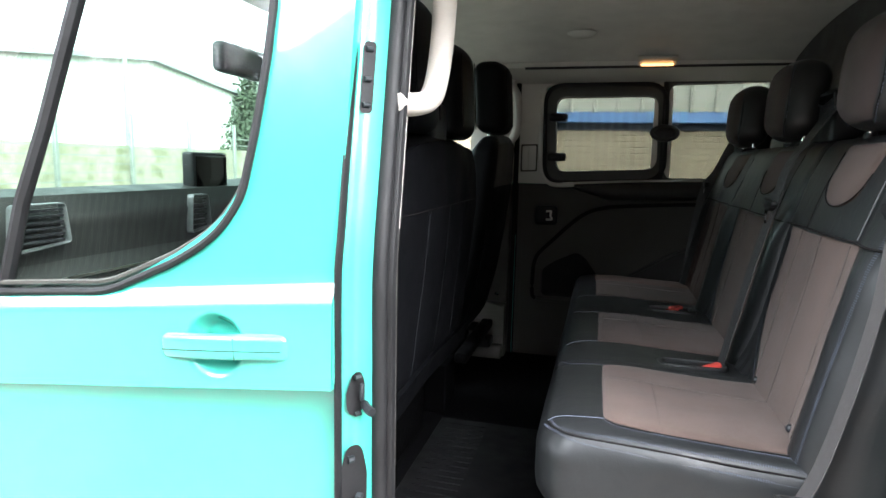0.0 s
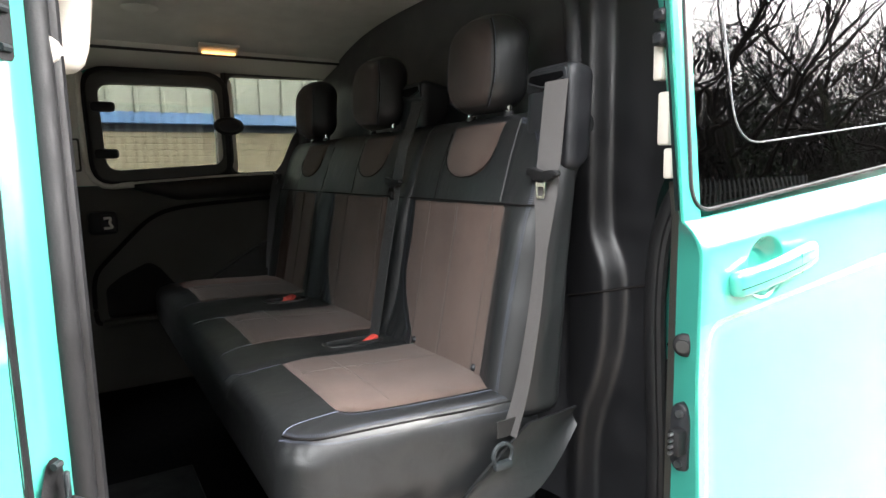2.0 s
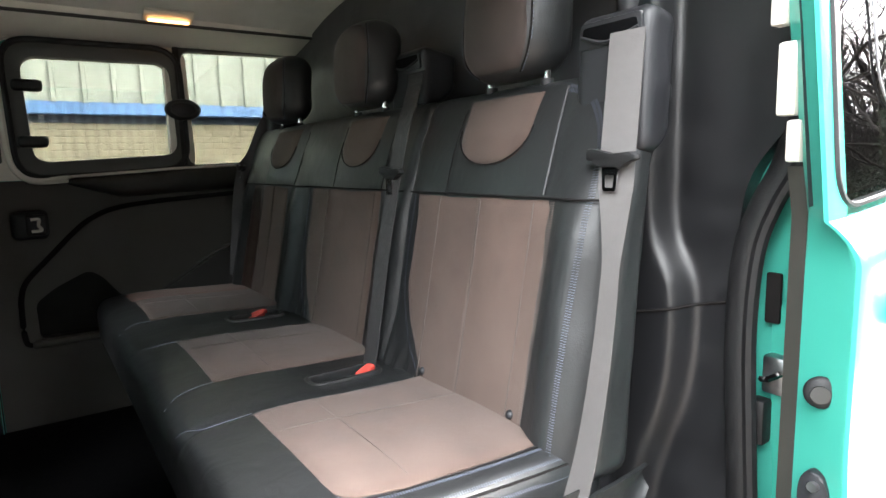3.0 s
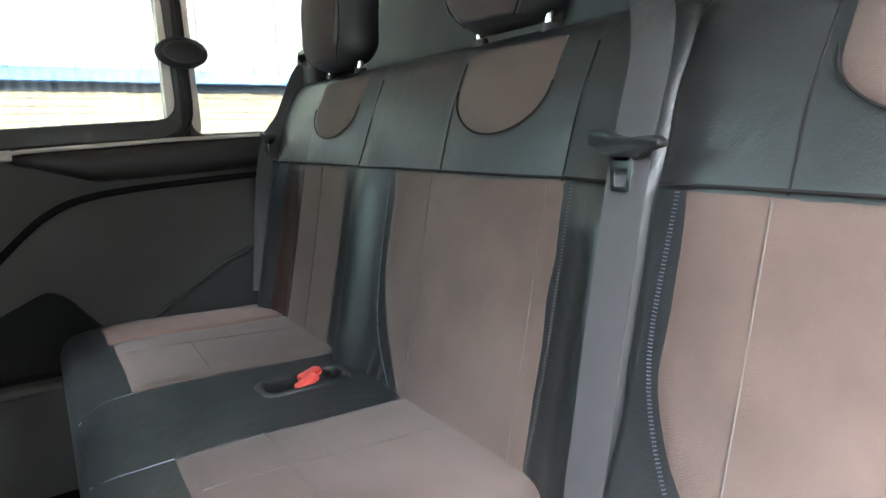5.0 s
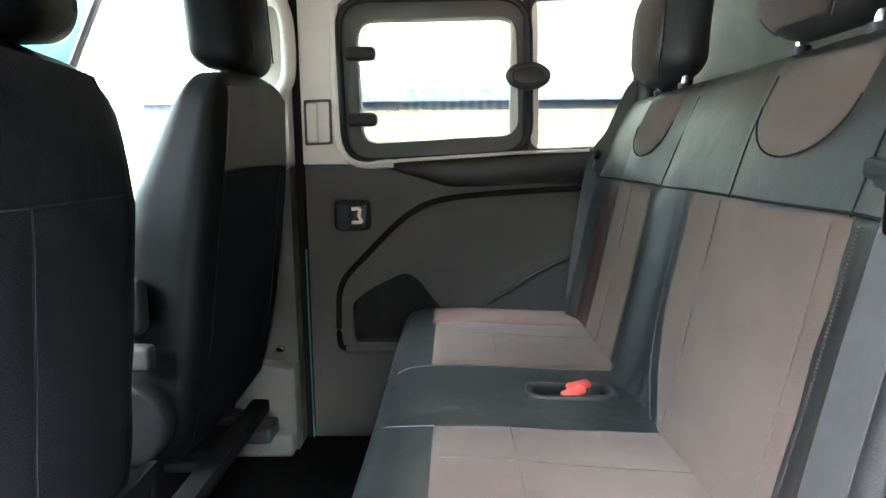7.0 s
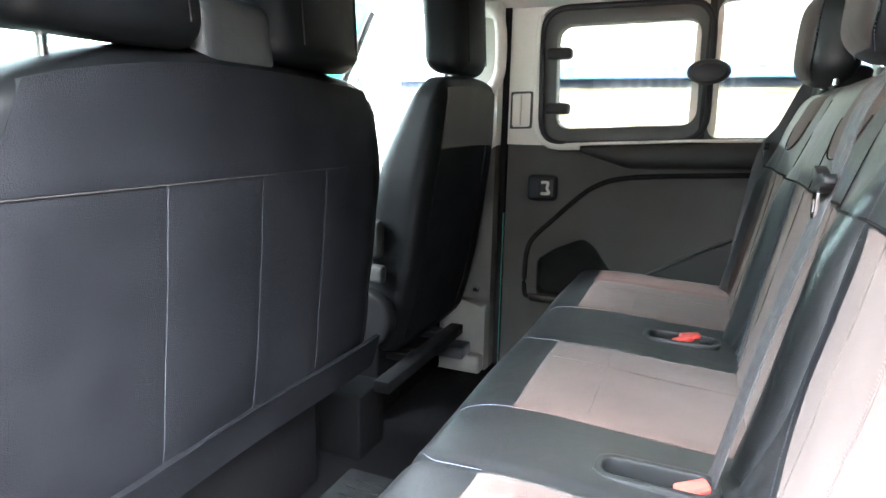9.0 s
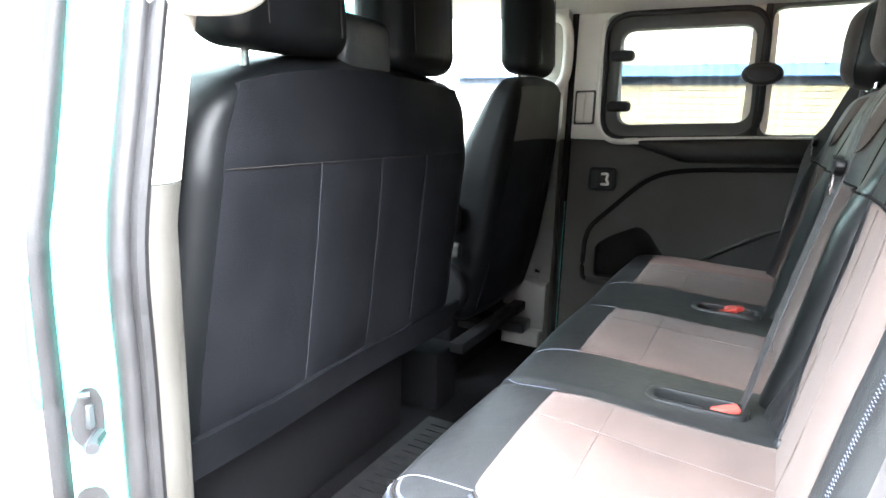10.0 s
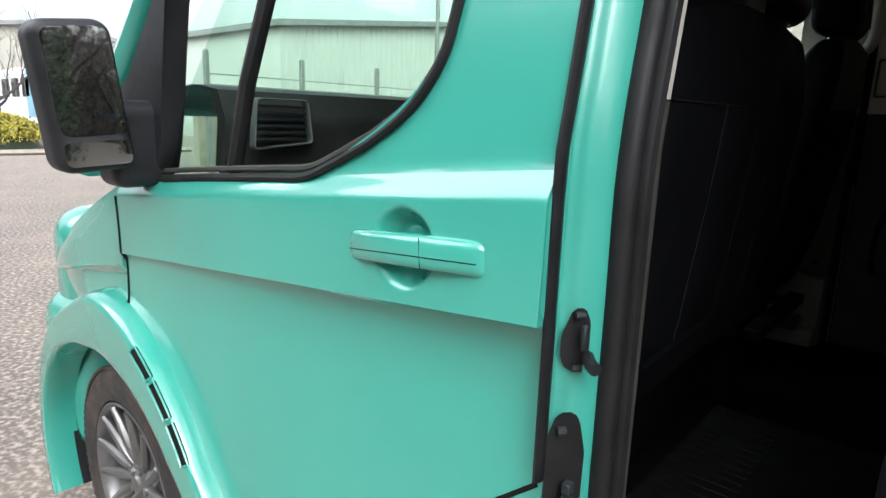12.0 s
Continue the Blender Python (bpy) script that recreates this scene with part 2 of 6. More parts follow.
def tube(pts, r, n=8, flat=1.0, up=(0, 0, 1), cyclic=False):
    """A round or flattened bar along a path; flat scales it along the side direction."""
    bm = bmesh.new()
    pts = [Vector(p) for p in pts]
    m, rings = len(pts), []
    for i, p in enumerate(pts):
        a, b = (pts[i - 1], pts[(i + 1) % m]) if cyclic else (pts[max(i - 1, 0)], pts[min(i + 1, m - 1)])
        t = (b - a).normalized()
        s = t.cross(Vector(up))
        s = s.normalized() if s.length > 1e-4 else t.orthogonal().normalized()
        w = s.cross(t)
        rr = r(i / max(m - 1, 1)) if callable(r) else r
        rings.append([bm.verts.new(p + rr * (flat * math.cos(2 * math.pi * k / n) * s + math.sin(2 * math.pi * k / n) * w)) for k in range(n)])
    for i in range(m if cyclic else m - 1):
        x, y = rings[i], rings[(i + 1) % m]
        for k in range(n):
            bm.faces.new((x[k], x[(k + 1) % n], y[(k + 1) % n], y[k]))
    if not cyclic:
        bm.faces.new(rings[0])
        bm.faces.new(rings[-1][::-1])
    return bm


STRAP = [(-1, -1), (-0.64, -1), (-0.56, -1.9), (-0.2, -1.9), (-0.12, -1), (0.12, -1), (0.2, -1.9), (0.56, -1.9), (0.64, -1), (1, -1), (1, 1), (-1, 1)]


def ribbon(pts, w, thick, side):
    """A flat strap along a path: width w along side (a vector or a function of 0..1), with a thickness."""
    pts = [Vector(p) for p in pts]
    bm, rings, m = bmesh.new(), [], len(pts)
    for i, p in enumerate(pts):
        t = (pts[min(i + 1, m - 1)] - pts[max(i - 1, 0)]).normalized()
        s = Vector(side(i / (m - 1)) if callable(side) else side)
        s = (s - t * s.dot(t)).normalized()
        nrm = t.cross(s)
        ww = w(i / (m - 1)) if callable(w) else w
        rings.append([bm.verts.new(p + s * a * ww / 2 + nrm * b * thick / 2) for a, b in STRAP])
    for x, y in zip(rings, rings[1:]):
        for k in range(len(STRAP)):
            bm.faces.new((x[k], x[(k + 1) % len(STRAP)], y[(k + 1) % len(STRAP)], y[k]))
    bm.faces.new(rings[0])
    bm.faces.new(rings[-1][::-1])
    return bm


def slab(poly, axis, a, b, bevel=0.0, seg=2):
    """A polygon (pairs) pushed along an axis from a to b. axis x: pairs are y, z; y: x, z; z: x, y."""
    bm = bmesh.new()
    put = {"x": lambda p, q: (q, p[0], p[1]), "y": lambda p, q: (p[0], q, p[1]), "z": lambda p, q: (p[0], p[1], q)}[axis]
    lo, hi = [bm.verts.new(put(p, a)) for p in poly], [bm.verts.new(put(p, b)) for p in poly]
    f1, f2 = bm.faces.new(lo[::-1]), bm.faces.new(hi)
    for k in range(len(poly)):
        n = (k + 1) % len(poly)
        bm.faces.new((lo[k], lo[n], hi[n], hi[k]))
    if bevel:
        bmesh.ops.bevel(bm, geom=list(set(f1.edges[:] + f2.edges[:])), offset=bevel, segments=seg, profile=0.5, affect="EDGES")
    return bm


def rounded(pts, r, n=5):
    """A closed polygon of pairs with its corners rounded."""
    out, m = [], len(pts)
    rs = r if isinstance(r, (list, tuple)) else [r] * m
    for i in range(m):
        p, a, b = Vector(pts[i]), Vector(pts[i - 1]), Vector(pts[(i + 1) % m])
        u, w = (a - p), (b - p)
        d = min(rs[i], 0.48 * u.length, 0.48 * w.length)
        s, e = p + u.normalized() * d, p + w.normalized() * d
        for k in range(n + 1):
            t = k / n
            out.append(tuple((1 - t) ** 2 * s + 2 * t * (1 - t) * p + t * t * e))
    return out


def ring_frame(outer, inner, axis, a, b, bevel=0.0):
    """A frame between two closed polygons of as many points each."""
    bm = bmesh.new()
    put = {"x": lambda p, q: (q, p[0], p[1]), "y": lambda p, q: (p[0], q, p[1]), "z": lambda p, q: (p[0], p[1], q)}[axis]
    g = [[bm.verts.new(put(p, q)) for p in poly] for poly, q in ((outer, a), (inner, a), (inner, b), (outer, b))]
    m = len(outer)
    for s in range(4):
        x, y = g[s], g[(s + 1) % 4]
        for k in range(m):
            bm.faces.new((x[k], x[(k + 1) % m], y[(k + 1) % m], y[k]))
    if bevel:
        ed = [e for e in bm.edges if any(e.verts[0] in r and e.verts[1] in r for r in g)]
        bmesh.ops.bevel(bm, geom=ed, offset=bevel, segments=2, profile=0.5, affect="EDGES")
    return bm


def stitches(path, length=0.0046, gap=0.0014, r=0.0009, lift=(0, 0, 0)):
    """A row of thread stitches along a path, as one mesh."""
    p = [Vector(q) + Vector(lift) for q in path]
    bm, s = bmesh.new(), 0.0
    for a, b in zip(p, p[1:]):
        seglen, t = (b - a).length, 0.0
        if seglen < 1e-6:
            continue
        d = (b - a) / seglen
        side = d.orthogonal().normalized()
        w = d.cross(side)
        t = -s
        while t < seglen:
            c = a + d * max(t, 0)
            e = a + d * min(t + length, seglen)
            ring = [[bm.verts.new(q + r * (math.cos(k * math.pi / 2) * side + math.sin(k * math.pi / 2) * w)) for k in range(4)] for q in (c, e)]
            for k in range(4):
                bm.faces.new((ring[0][k], ring[0][(k + 1) % 4], ring[1][(k + 1) % 4], ring[1][k]))
            bm.faces.new(ring[0]), bm.faces.new(ring[1][::-1])
            t += length + gap
        s = seglen - t
    return bm


def rungs(path, width, normal, pitch=0.0036, r=0.00055):
    """Ladder stitching: short threads laid across a path, with a fine thread along each side."""
    p = [Vector(q) for q in path]
    bm, s, nrm = bmesh.new(), 0.0, Vector(normal).normalized()
    def bar(a, b, rr):
        d = (b - a).normalized()
        side = d.cross(nrm).normalized()
        ring = [[bm.verts.new(q + rr * (math.cos(k * 2.0944) * side + math.sin(k * 2.0944) * nrm)) for k in range(3)] for q in (a, b)]
        for k in range(3):
            bm.faces.new((ring[0][k], ring[0][(k + 1) % 3], ring[1][(k + 1) % 3], ring[1][k]))
    for a, b in zip(p, p[1:]):
        seg = (b - a).length
        if seg < 1e-6:
            continue
        d = (b - a) / seg
        across = d.cross(nrm).normalized() * width / 2
        while s < seg:
            c = a + d * s
            bar(c - across, c - across * 0.12 + d * 0.0008, r)
            bar(c + across * 0.12, c + across + d * 0.0008, r)
            s += pitch
        s -= seg
    return bm


def lerp(a, b, t):
    return a + (b - a) * t


def curve_at(pairs, z):
    """Piecewise-linear value at z from (z, value) pairs, eased."""
    if z <= pairs[0][0]:
        return pairs[0][1]
    for (a, va), (b, vb) in zip(pairs, pairs[1:]):
        if z <= b:
            return lerp(va, vb, (z - a) / (b - a))
    return pairs[-1][1]

# ---- seat building blocks ----
def soft_box(x0, x1, y0, y1, z0, z1, r, n, shape=None):
    """A dense rounded box; shape(point) bends it afterwards. n: cuts along x, y, z."""
    lo, hi = Vector((x0, y0, z0)), Vector((x1, y1, z1))
    a, b = lo + Vector((r, r, r)), hi - Vector((r, r, r))
    bm, seen = bmesh.new(), {}
    def vert(i, j, k):
        if (i, j, k) not in seen:
            def spread(t, l, h):
                # finer steps near both ends, where the edge is round
                return l + (h - l) * (0.5 - 0.5 * math.cos(math.pi * t)) * 0.55 + (h - l) * t * 0.45
            p = Vector((spread(i / n[0], x0, x1), spread(j / n[1], y0, y1), spread(k / n[2], z0, z1)))
            c = Vector([min(max(p[q], a[q]), b[q]) for q in range(3)])
            d = p - c
            if d.length > 1e-9:
                p = c + d.normalized() * r
            seen[i, j, k] = bm.verts.new(shape(p) if shape else p)
        return seen[i, j, k]
    N = n
    for ax in range(3):
        o1, o2 = [q for q in range(3) if q != ax]
        for side in (0, N[ax]):
            for s in range(N[o1]):
                for t in range(N[o2]):
                    def at(ss, tt):
                        idx = [0, 0, 0]
                        idx[ax], idx[o1], idx[o2] = side, ss, tt
                        return vert(*idx)
                    bm.faces.new((at(s, t), at(s + 1, t), at(s + 1, t + 1), at(s, t + 1)))
    return bm


def padded(f, left, right, v0, v1, nu=24, nv=24, puff=0.006, sink=0.004, out=(0, 0, 1), wrinkle=0.0015, seed=0.0):
    """An upholstery panel on a surface f(a, b), bounded by left(b) and right(b): proud in the middle, sunk at its rim."""
    o = Vector(out)
    def g(u, v):
        b = lerp(v0, v1, v)
        a = lerp(left(b), right(b), u)
        e = min(u, 1 - u) * abs(right(b) - left(b)), min(v, 1 - v) * abs(v1 - v0)
        d = min(e)
        h = -sink + (puff + sink) * (1 - math.exp(-d / 0.006))
        h += wrinkle * noise.noise(Vector((a * 14 + seed, b * 14, seed)))
        return Vector(f(a, b)) + o * h
    return surf(g, nu, nv, 0.012, -o)


def const(c):
    return lambda b: c


def buckle(parent, at, tilt=0.0, colour=None):
    """A seat-belt buckle: dark body with a red press button."""
    x, y, z = at
    turn = Euler((0, radians(-14 + tilt), radians(20))).to_matrix().to_4x4()
    body = part("buckle", rbox(x - 0.024, x + 0.030, y - 0.012, y + 0.012, z - 0.020, z - 0.004, 0.004, 2, turn), PLASTIC, parent)
    part("button", rbox(x - 0.024, x + 0.016, y - 0.010, y + 0.010, z - 0.006, z + 0.006, 0.005, 2, turn), RED, body, "red press button")
    return body


def retractor(parent, x0, x1, y0, y1, z0, z1):
    """A seat-belt reel housing: rounded black case with a dark patch for its slot."""
    def lean(p):
        low = 1 - (p.z - z0) / (z1 - z0)
        return Vector((p.x + 0.05 * (p.z - z0), p.y, p.z - 0.22 * max(0, p.x - x0 - 0.02) + 0.95 * low * max(0, p.x - x0 - 0.03)))
    case = part("belt_housing", soft_box(x0, x1, y0, y1, z0, z1, 0.018, (10, 10, 12), lean), PLASTIC, parent, "black plastic seat-belt reel housing")
    fx = x0 + 0.05 * (z1 - z0)
    bezel = rounded([(y0 + 0.008, z1 - 0.046), (y1 - 0.008, z1 - 0.046), (y1 - 0.012, z1 - 0.010), (y0 + 0.012, z1 - 0.010)], 0.006, 3)
    scoop = rounded([(y0 + 0.016, z1 - 0.030), ((y0 + y1) / 2, z1 - 0.040), (y1 - 0.016, z1 - 0.030), (y1 - 0.018, z1 - 0.017), (y0 + 0.018, z1 - 0.017)], 0.005, 3)
    part("bezel", slab(bezel, "x", fx - 0.004, fx + 0.012, 0.002), PLASTIC, case)
    # Raised near-black patch paints the shade inside the slot.
    part("mouth", slab(scoop, "x", fx - 0.0055, fx + 0.004, 0.001), CARPET_SHADE, case, "dark patch painted as shade in the belt slot")
    part("lip", tube(smooth_path([(fx - 0.005, y0 + 0.015, z1 - 0.029), (fx - 0.008, (y0 + y1) / 2, z1 - 0.041), (fx - 0.005, y1 - 0.015, z1 - 0.029)], 6), 0.0022), PLASTIC, case)
    return case


def belt(parent, path, tongue_at, width=0.047, mat=None, side=(0.15, 1, 0), twist=None):
    strap = part("belt_webbing", ribbon(smooth_path(path, 8), width, 0.0016, twist or side), mat or WEBBING, parent)
    if tongue_at:
        x, y, z = tongue_at
        bar = [(y - 0.040, z + 0.013), (y - 0.034, z + 0.023), (y, z + 0.020), (y + 0.026, z + 0.026), (y + 0.040, z + 0.028), (y + 0.042, z + 0.013), (y + 0.022, z + 0.010), (y + 0.014, z + 0.001), (y - 0.012, z + 0.001), (y - 0.022, z + 0.009)]
        tg = part("belt_tongue", slab(rounded(bar, 0.005, 3), "x", x - 0.010, x + 0.002, 0.003), RUBBER, parent, "black belt tongue with a steel blade")
        outer = rounded([(y - 0.012, z + 0.004), (y + 0.013, z + 0.004), (y + 0.012, z - 0.026), (y - 0.009, z - 0.026)], 0.004, 3)
        inner = rounded([(y - 0.0065, z - 0.006), (y + 0.008, z - 0.006), (y + 0.0075, z - 0.0215), (y - 0.0045, z - 0.0215)], 0.002, 3)
        part("blade", ring_frame(outer, inner, "x", x - 0.010, x - 0.0075), CHROME, tg, "steel blade")
    return strap

# ---- rear bench: three seats, black leather with brown suede panels ----
def back_x(z):
    """Front face of the rear backrests at a height."""
    return curve_at([(0.86, 0.806), (0.97, 0.826), (1.10, 0.853), (1.305, 0.893), (1.40, 0.922), (1.50, 0.965), (1.7, 1.05)], z)


def seat_z(x, y):
    """Top of the rear cushions."""
    z = 0.984 + 0.006 * math.exp(-((x - 0.56) / 0.10) ** 2) - 0.03 * max(0, x - 0.66)
    for c in (0.36, 0.87, 1.42):
        z += 0.007 * math.exp(-((y - c) / 0.17) ** 2)
    # the crown rolls off towards the stitched front and near edges
    z -= 0.021 * min(1.0, math.exp(-max(0, x - 0.428) / 0.024) + math.exp(-max(0, y - 0.172) / 0.018))
    z -= 0.006 * math.exp(-((y - 0.555) / 0.012) ** 2)
    return z


CR = 0.026


def build_bench():
    seat = tagged(empty("bench_seat", (0.7, 0.93, 0.6)), "three-seat rear bench in black leather with brown suede panels", "car seat")
    def cushion_shape(p):
        z = p.z
        w = min(max((z - 0.86) / 0.10, 0), 1)
        z = z + (seat_z(p.x, p.y) - 0.985) * w
        x = p.x
        # the skirt of the near end sags and runs back under the seat
        if p.z < 0.86:
            x += 0.03 * min(1, (0.86 - p.z) / 0.06) * (1 if p.x < 0.6 else 0.0)
            z += 0.035 * min(1, max(0, (p.x - 0.72) / 0.2)) * min(1, (0.86 - p.z) / 0.05)
        z += 0.0007 * noise.noise(Vector((x * 16, p.y * 16, 1.0)))
        for wx, wy, hx, hy in ((0.728, 0.625, 0.064, 0.021), (0.738, 1.165, 0.064, 0.026)):
            if p.z > 0.95 and ((p.x - wx) / hx) ** 4 + ((p.y - wy) / hy) ** 4 < 1:
                z -= 0.046
        yy = p.y + 0.004 * noise.noise(Vector((x * 11, z * 15, 4.0))) + 0.003 * noise.noise(Vector((x * 26, z * 34, 9.0))) * min(1, max(0, (0.95 - z) / 0.03))
        # the front near corner is round in plan, and the skirt tucks under
        dx, dy = max(0, 0.498 - x), max(0, 0.242 - p.y)
        if dx > 0 and dy > 0:
            big, small = max(dx, dy), min(dx, dy)
            long = math.hypot(dx, dy)
            ux, uy, c = dx / long, dy / long, 0.07 - CR
            reach = 0.07 * long / big
            if 0.07 * small / big > c:
                reach = c * (ux + uy) + math.sqrt(max(0, (c * (ux + uy)) ** 2 - 2 * c * c + CR * CR))
            f = 0.07 / reach
            x, yy = 0.498 - dx * f, yy + dy * (1 - f)
        tuck = max(0, (0.90 - p.z) / 0.10) ** 2 * 0.03
        x += tuck * min(1, dx / 0.03)
        yy += tuck * min(1, max(0, 0.242 - p.y) / 0.03) * min(1, max(0, (0.75 - p.x) / 0.1))
        return Vector((x, yy, z))
    cush = part("cushion", soft_box(0.428, 0.905, 0.172, 1.705, 0.80, 0.985, CR, (64, 230, 18), cushion_shape), LEATHER, seat, "black leather cushion with stitched seams")
    F = lambda a, b: (a, b, seat_z(a, b))
    near_edge = lambda b: curve_at([(0.220, 0.610), (0.225, 0.572), (0.235, 0.548), (0.250, 0.539), (0.280, 0.537), (0.545, 0.535)], b)
    fronts = (near_edge, const(0.524), const(0.512))
    for i, (y0, y1, front) in enumerate(zip((0.220, 0.715, 1.262), (0.545, 1.020, 1.525), fronts)):
        part("seat_panel", padded(F, front, const(0.850), y0, y1, 34, 30, 0.0036, -0.0006, seed=i * 3.1), SUEDE, cush, "brown suede seat panel")
        for x0, y2, x1, y3 in ((0.6285, y0 + 0.02, 0.6285, y1 - 0.004), (front(y1) + 0.012, lerp(y0, y1, 0.68), 0.84, lerp(y0, y1, 0.62))):
            part("seam", tube([(lerp(x0, x1, t / 12), lerp(y2, y3, t / 12), seat_z(lerp(x0, x1, t / 12), lerp(y2, y3, t / 12)) + 0.0036) for t in range(13)], 0.0009, 6), SUEDE_LINE, cush)
    # Far strip, coloured red-brown in place of warm light on it.
    part("seat_panel", padded(F, const(0.50), const(0.85), 1.527, 1.672, 20, 12, 0.004, 0.001, seed=9), SUEDE_WARM_TINT, cush, "brown suede seat panel with painted red-brown warm light")
    # seams and stitching of the cushion
    def on_top(x, y, lift=0.0015):
        """A point on the cushion's skin, following its rounded front and near edges."""
        z, r = seat_z(x, y), CR
        dx, dy = max(0, 0.428 + r - x), max(0, 0.172 + r - y)
        return Vector((x, y, z - r + math.sqrt(max(0, r * r - dx * dx - dy * dy)) + lift))
    for pts in ([(0.537, 0.545), (0.50, 0.548), (0.47, 0.556), (0.446, 0.572), (0.434, 0.590)], [(0.540, 0.242), (0.51, 0.243), (0.475, 0.245), (0.456, 0.243), (0.446, 0.236)],
                [(0.524, 1.020), (0.49, 1.024), (0.46, 1.034), (0.438, 1.055)], [(0.524, 0.715), (0.49, 0.712), (0.46, 0.702), (0.438, 0.69)], [(0.512, 1.262), (0.48, 1.262), (0.46, 1.255), (0.438, 1.245)]):
        part("seam", tube(smooth_path([on_top(*q) for q in pts], 6), 0.0007, 6), THREAD, cush)
    outer = smooth_path([on_top(x, y, 0.001) for x, y in ((0.447, 0.236), (0.452, 0.222), (0.464, 0.205), (0.50, 0.189), (0.60, 0.184), (0.72, 0.183), (0.81, 0.182), (0.86, 0.182))], 6)
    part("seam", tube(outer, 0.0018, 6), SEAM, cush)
    for d in (0.006, -0.006):
        side = [on_top(p.x + d * max(0, 1 - (p.x - 0.44) / 0.06), p.y + d * min(1, (p.x - 0.43) / 0.05), 0.0008) for p in outer]
        part("stitching", rungs(side, 0.004, (-0.1, -0.6, 0.8)), THREAD, cush, "pale blue-grey double stitching")
    inner = smooth_path([on_top(x, y, 0.001) for x, y in ((0.540, 0.240), (0.556, 0.226), (0.59, 0.219), (0.65, 0.216), (0.74, 0.215), (0.845, 0.214))], 6)
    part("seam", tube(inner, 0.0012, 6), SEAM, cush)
    part("stitching", rungs([p + Vector((0, -0.006, 0)) for p in inner], 0.004, (0, -0.2, 1)), THREAD, cush)
    # buckle wells sunk into the black strips
    for x0, x1, y, n in ((0.655, 0.80, 0.625, 1), (0.665, 0.81, 1.165, 2)):
        z = seat_z(0.72, y) + 0.003
        w = 0.036 if n == 2 else 0.030
        outer = rounded([(x0, y - w), (x1, y - w), (x1, y + w), (x0, y + w)], 0.028, 6)
        inner = rounded([(x0 + 0.011, y - w + 0.011), (x1 - 0.011, y - w + 0.011), (x1 - 0.011, y + w - 0.011), (x0 + 0.011, y + w - 0.011)], 0.022, 6)
        well = part("buckle_well", ring_frame(outer, inner, "z", z - 0.030, z + 0.0025, 0.004), LEATHER, cush, "black leather-rimmed buckle well")
        # The floor is coloured near-black to stand for the well's shade.
        part("well_floor", slab(inner, "z", z - 0.042, z - 0.036), CARPET_SHADE, well)
        buckle(cush, (0.772 if n == 1 else 0.745, y - 0.006, z - 0.002))
        if n == 2:
            buckle(cush, (0.757, y + 0.012, z + 0.002), 8)
    # the three backrests
    OUT = Vector((-1, 0, 0.22)).normalized()
    def swell(y, z):
        """Side bolsters and belly of the three backs, as a forward bulge."""
        low = min(1, max(0, (1.36 - z) / 0.1))
        b = sum(0.024 * math.exp(-((y - q) / 0.042) ** 2) for q in (0.222, 0.695, 1.215, 1.640)) * low
        b += 0.016 * math.exp(-((y - 0.640) / 0.045) ** 2 - ((z - 0.985) / 0.060) ** 2)
        # gathered folds where the back meets the cushion
        for q in (0.612, 1.135):
            b += 0.0045 * math.sin((y - q) * 190 + (z - 0.95) * 60) * math.exp(-((y - q) / 0.045) ** 2 - ((z - 0.965) / 0.045) ** 2)
        puffs = 0.006 * abs(math.sin((y - 0.284) * 12.9)) ** 0.7 * (1 - low)
        return b + puffs + 0.009 + 0.003 * math.cos((y - 0.41) * 12.3)
    REAR = [(0.92, 0.938), (0.99, 0.944), (1.21, 0.960), (1.35, 0.975), (1.48, 1.030)]
    def back_shape(c, half):
        def f(p):
            bulge = swell(p.y, p.z)
            t = min(1, max(0, p.x / 0.122))
            x = lerp(back_x(p.z) + 0.016 - bulge, curve_at(REAR, p.z), t) + 0.026 * max(0, (0.214 - p.y) / 0.054) ** 2 * (1 - t)
            return Vector((x, p.y + 0.003 * noise.noise(Vector((p.x * 9, p.y * 7, p.z * 16))), p.z - 0.012 * max(0, 1 - (p.y - 0.160) / 0.06) * (1 if p.z > 1.44 else 0)))
        return f
    def on_back(c, half):
        def f(a, b):
            return (back_x(b) + 0.016 - swell(a, b), a, b)
        return f
    spans = ((0.160, 0.659), (0.652, 1.705))
    backs = []
    for k, (y0, y1) in enumerate(spans):
        c, half = (y0 + y1) / 2, (y1 - y0) / 2
        bk = part("backrest", soft_box(0.0, 0.122, y0, y1, 0.925, 1.478, 0.030, (10, 90 + 90 * k, 60), back_shape(c, half)), LEATHER, seat, "black leather backrest with brown suede panels")
        backs.append((bk, on_back(c, half)))
    def panel(k, left, right, v0, v1, mat=SUEDE, nu=16, nv=26, puff=0.0035, sink=0.0005):
        bk, f = backs[k]
        part("back_panel", padded(f, left, right, v0, v1, nu, nv, puff, sink, OUT, seed=k * 4.0), mat, bk, "brown suede back panel" if mat is SUEDE else "")
    def line(k, pts, mat=SEAM, r=0.002, lift=0.0045):
        bk, f = backs[k]
        path = smooth_path([Vector(f(a, b)) + OUT * lift for a, b in pts], 6)
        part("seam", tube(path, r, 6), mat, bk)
        return path
    def ladder(k, pts, width=0.010, lift=0.0012, thread=THREAD):
        bk, f = backs[k]
        part("stitching", rungs(smooth_path([Vector(f(a, b)) + OUT * lift for a, b in pts], 8), width, OUT), thread, bk, "pale ladder stitching")
    def sew(k, pts, lift=0.006):
        bk, f = backs[k]
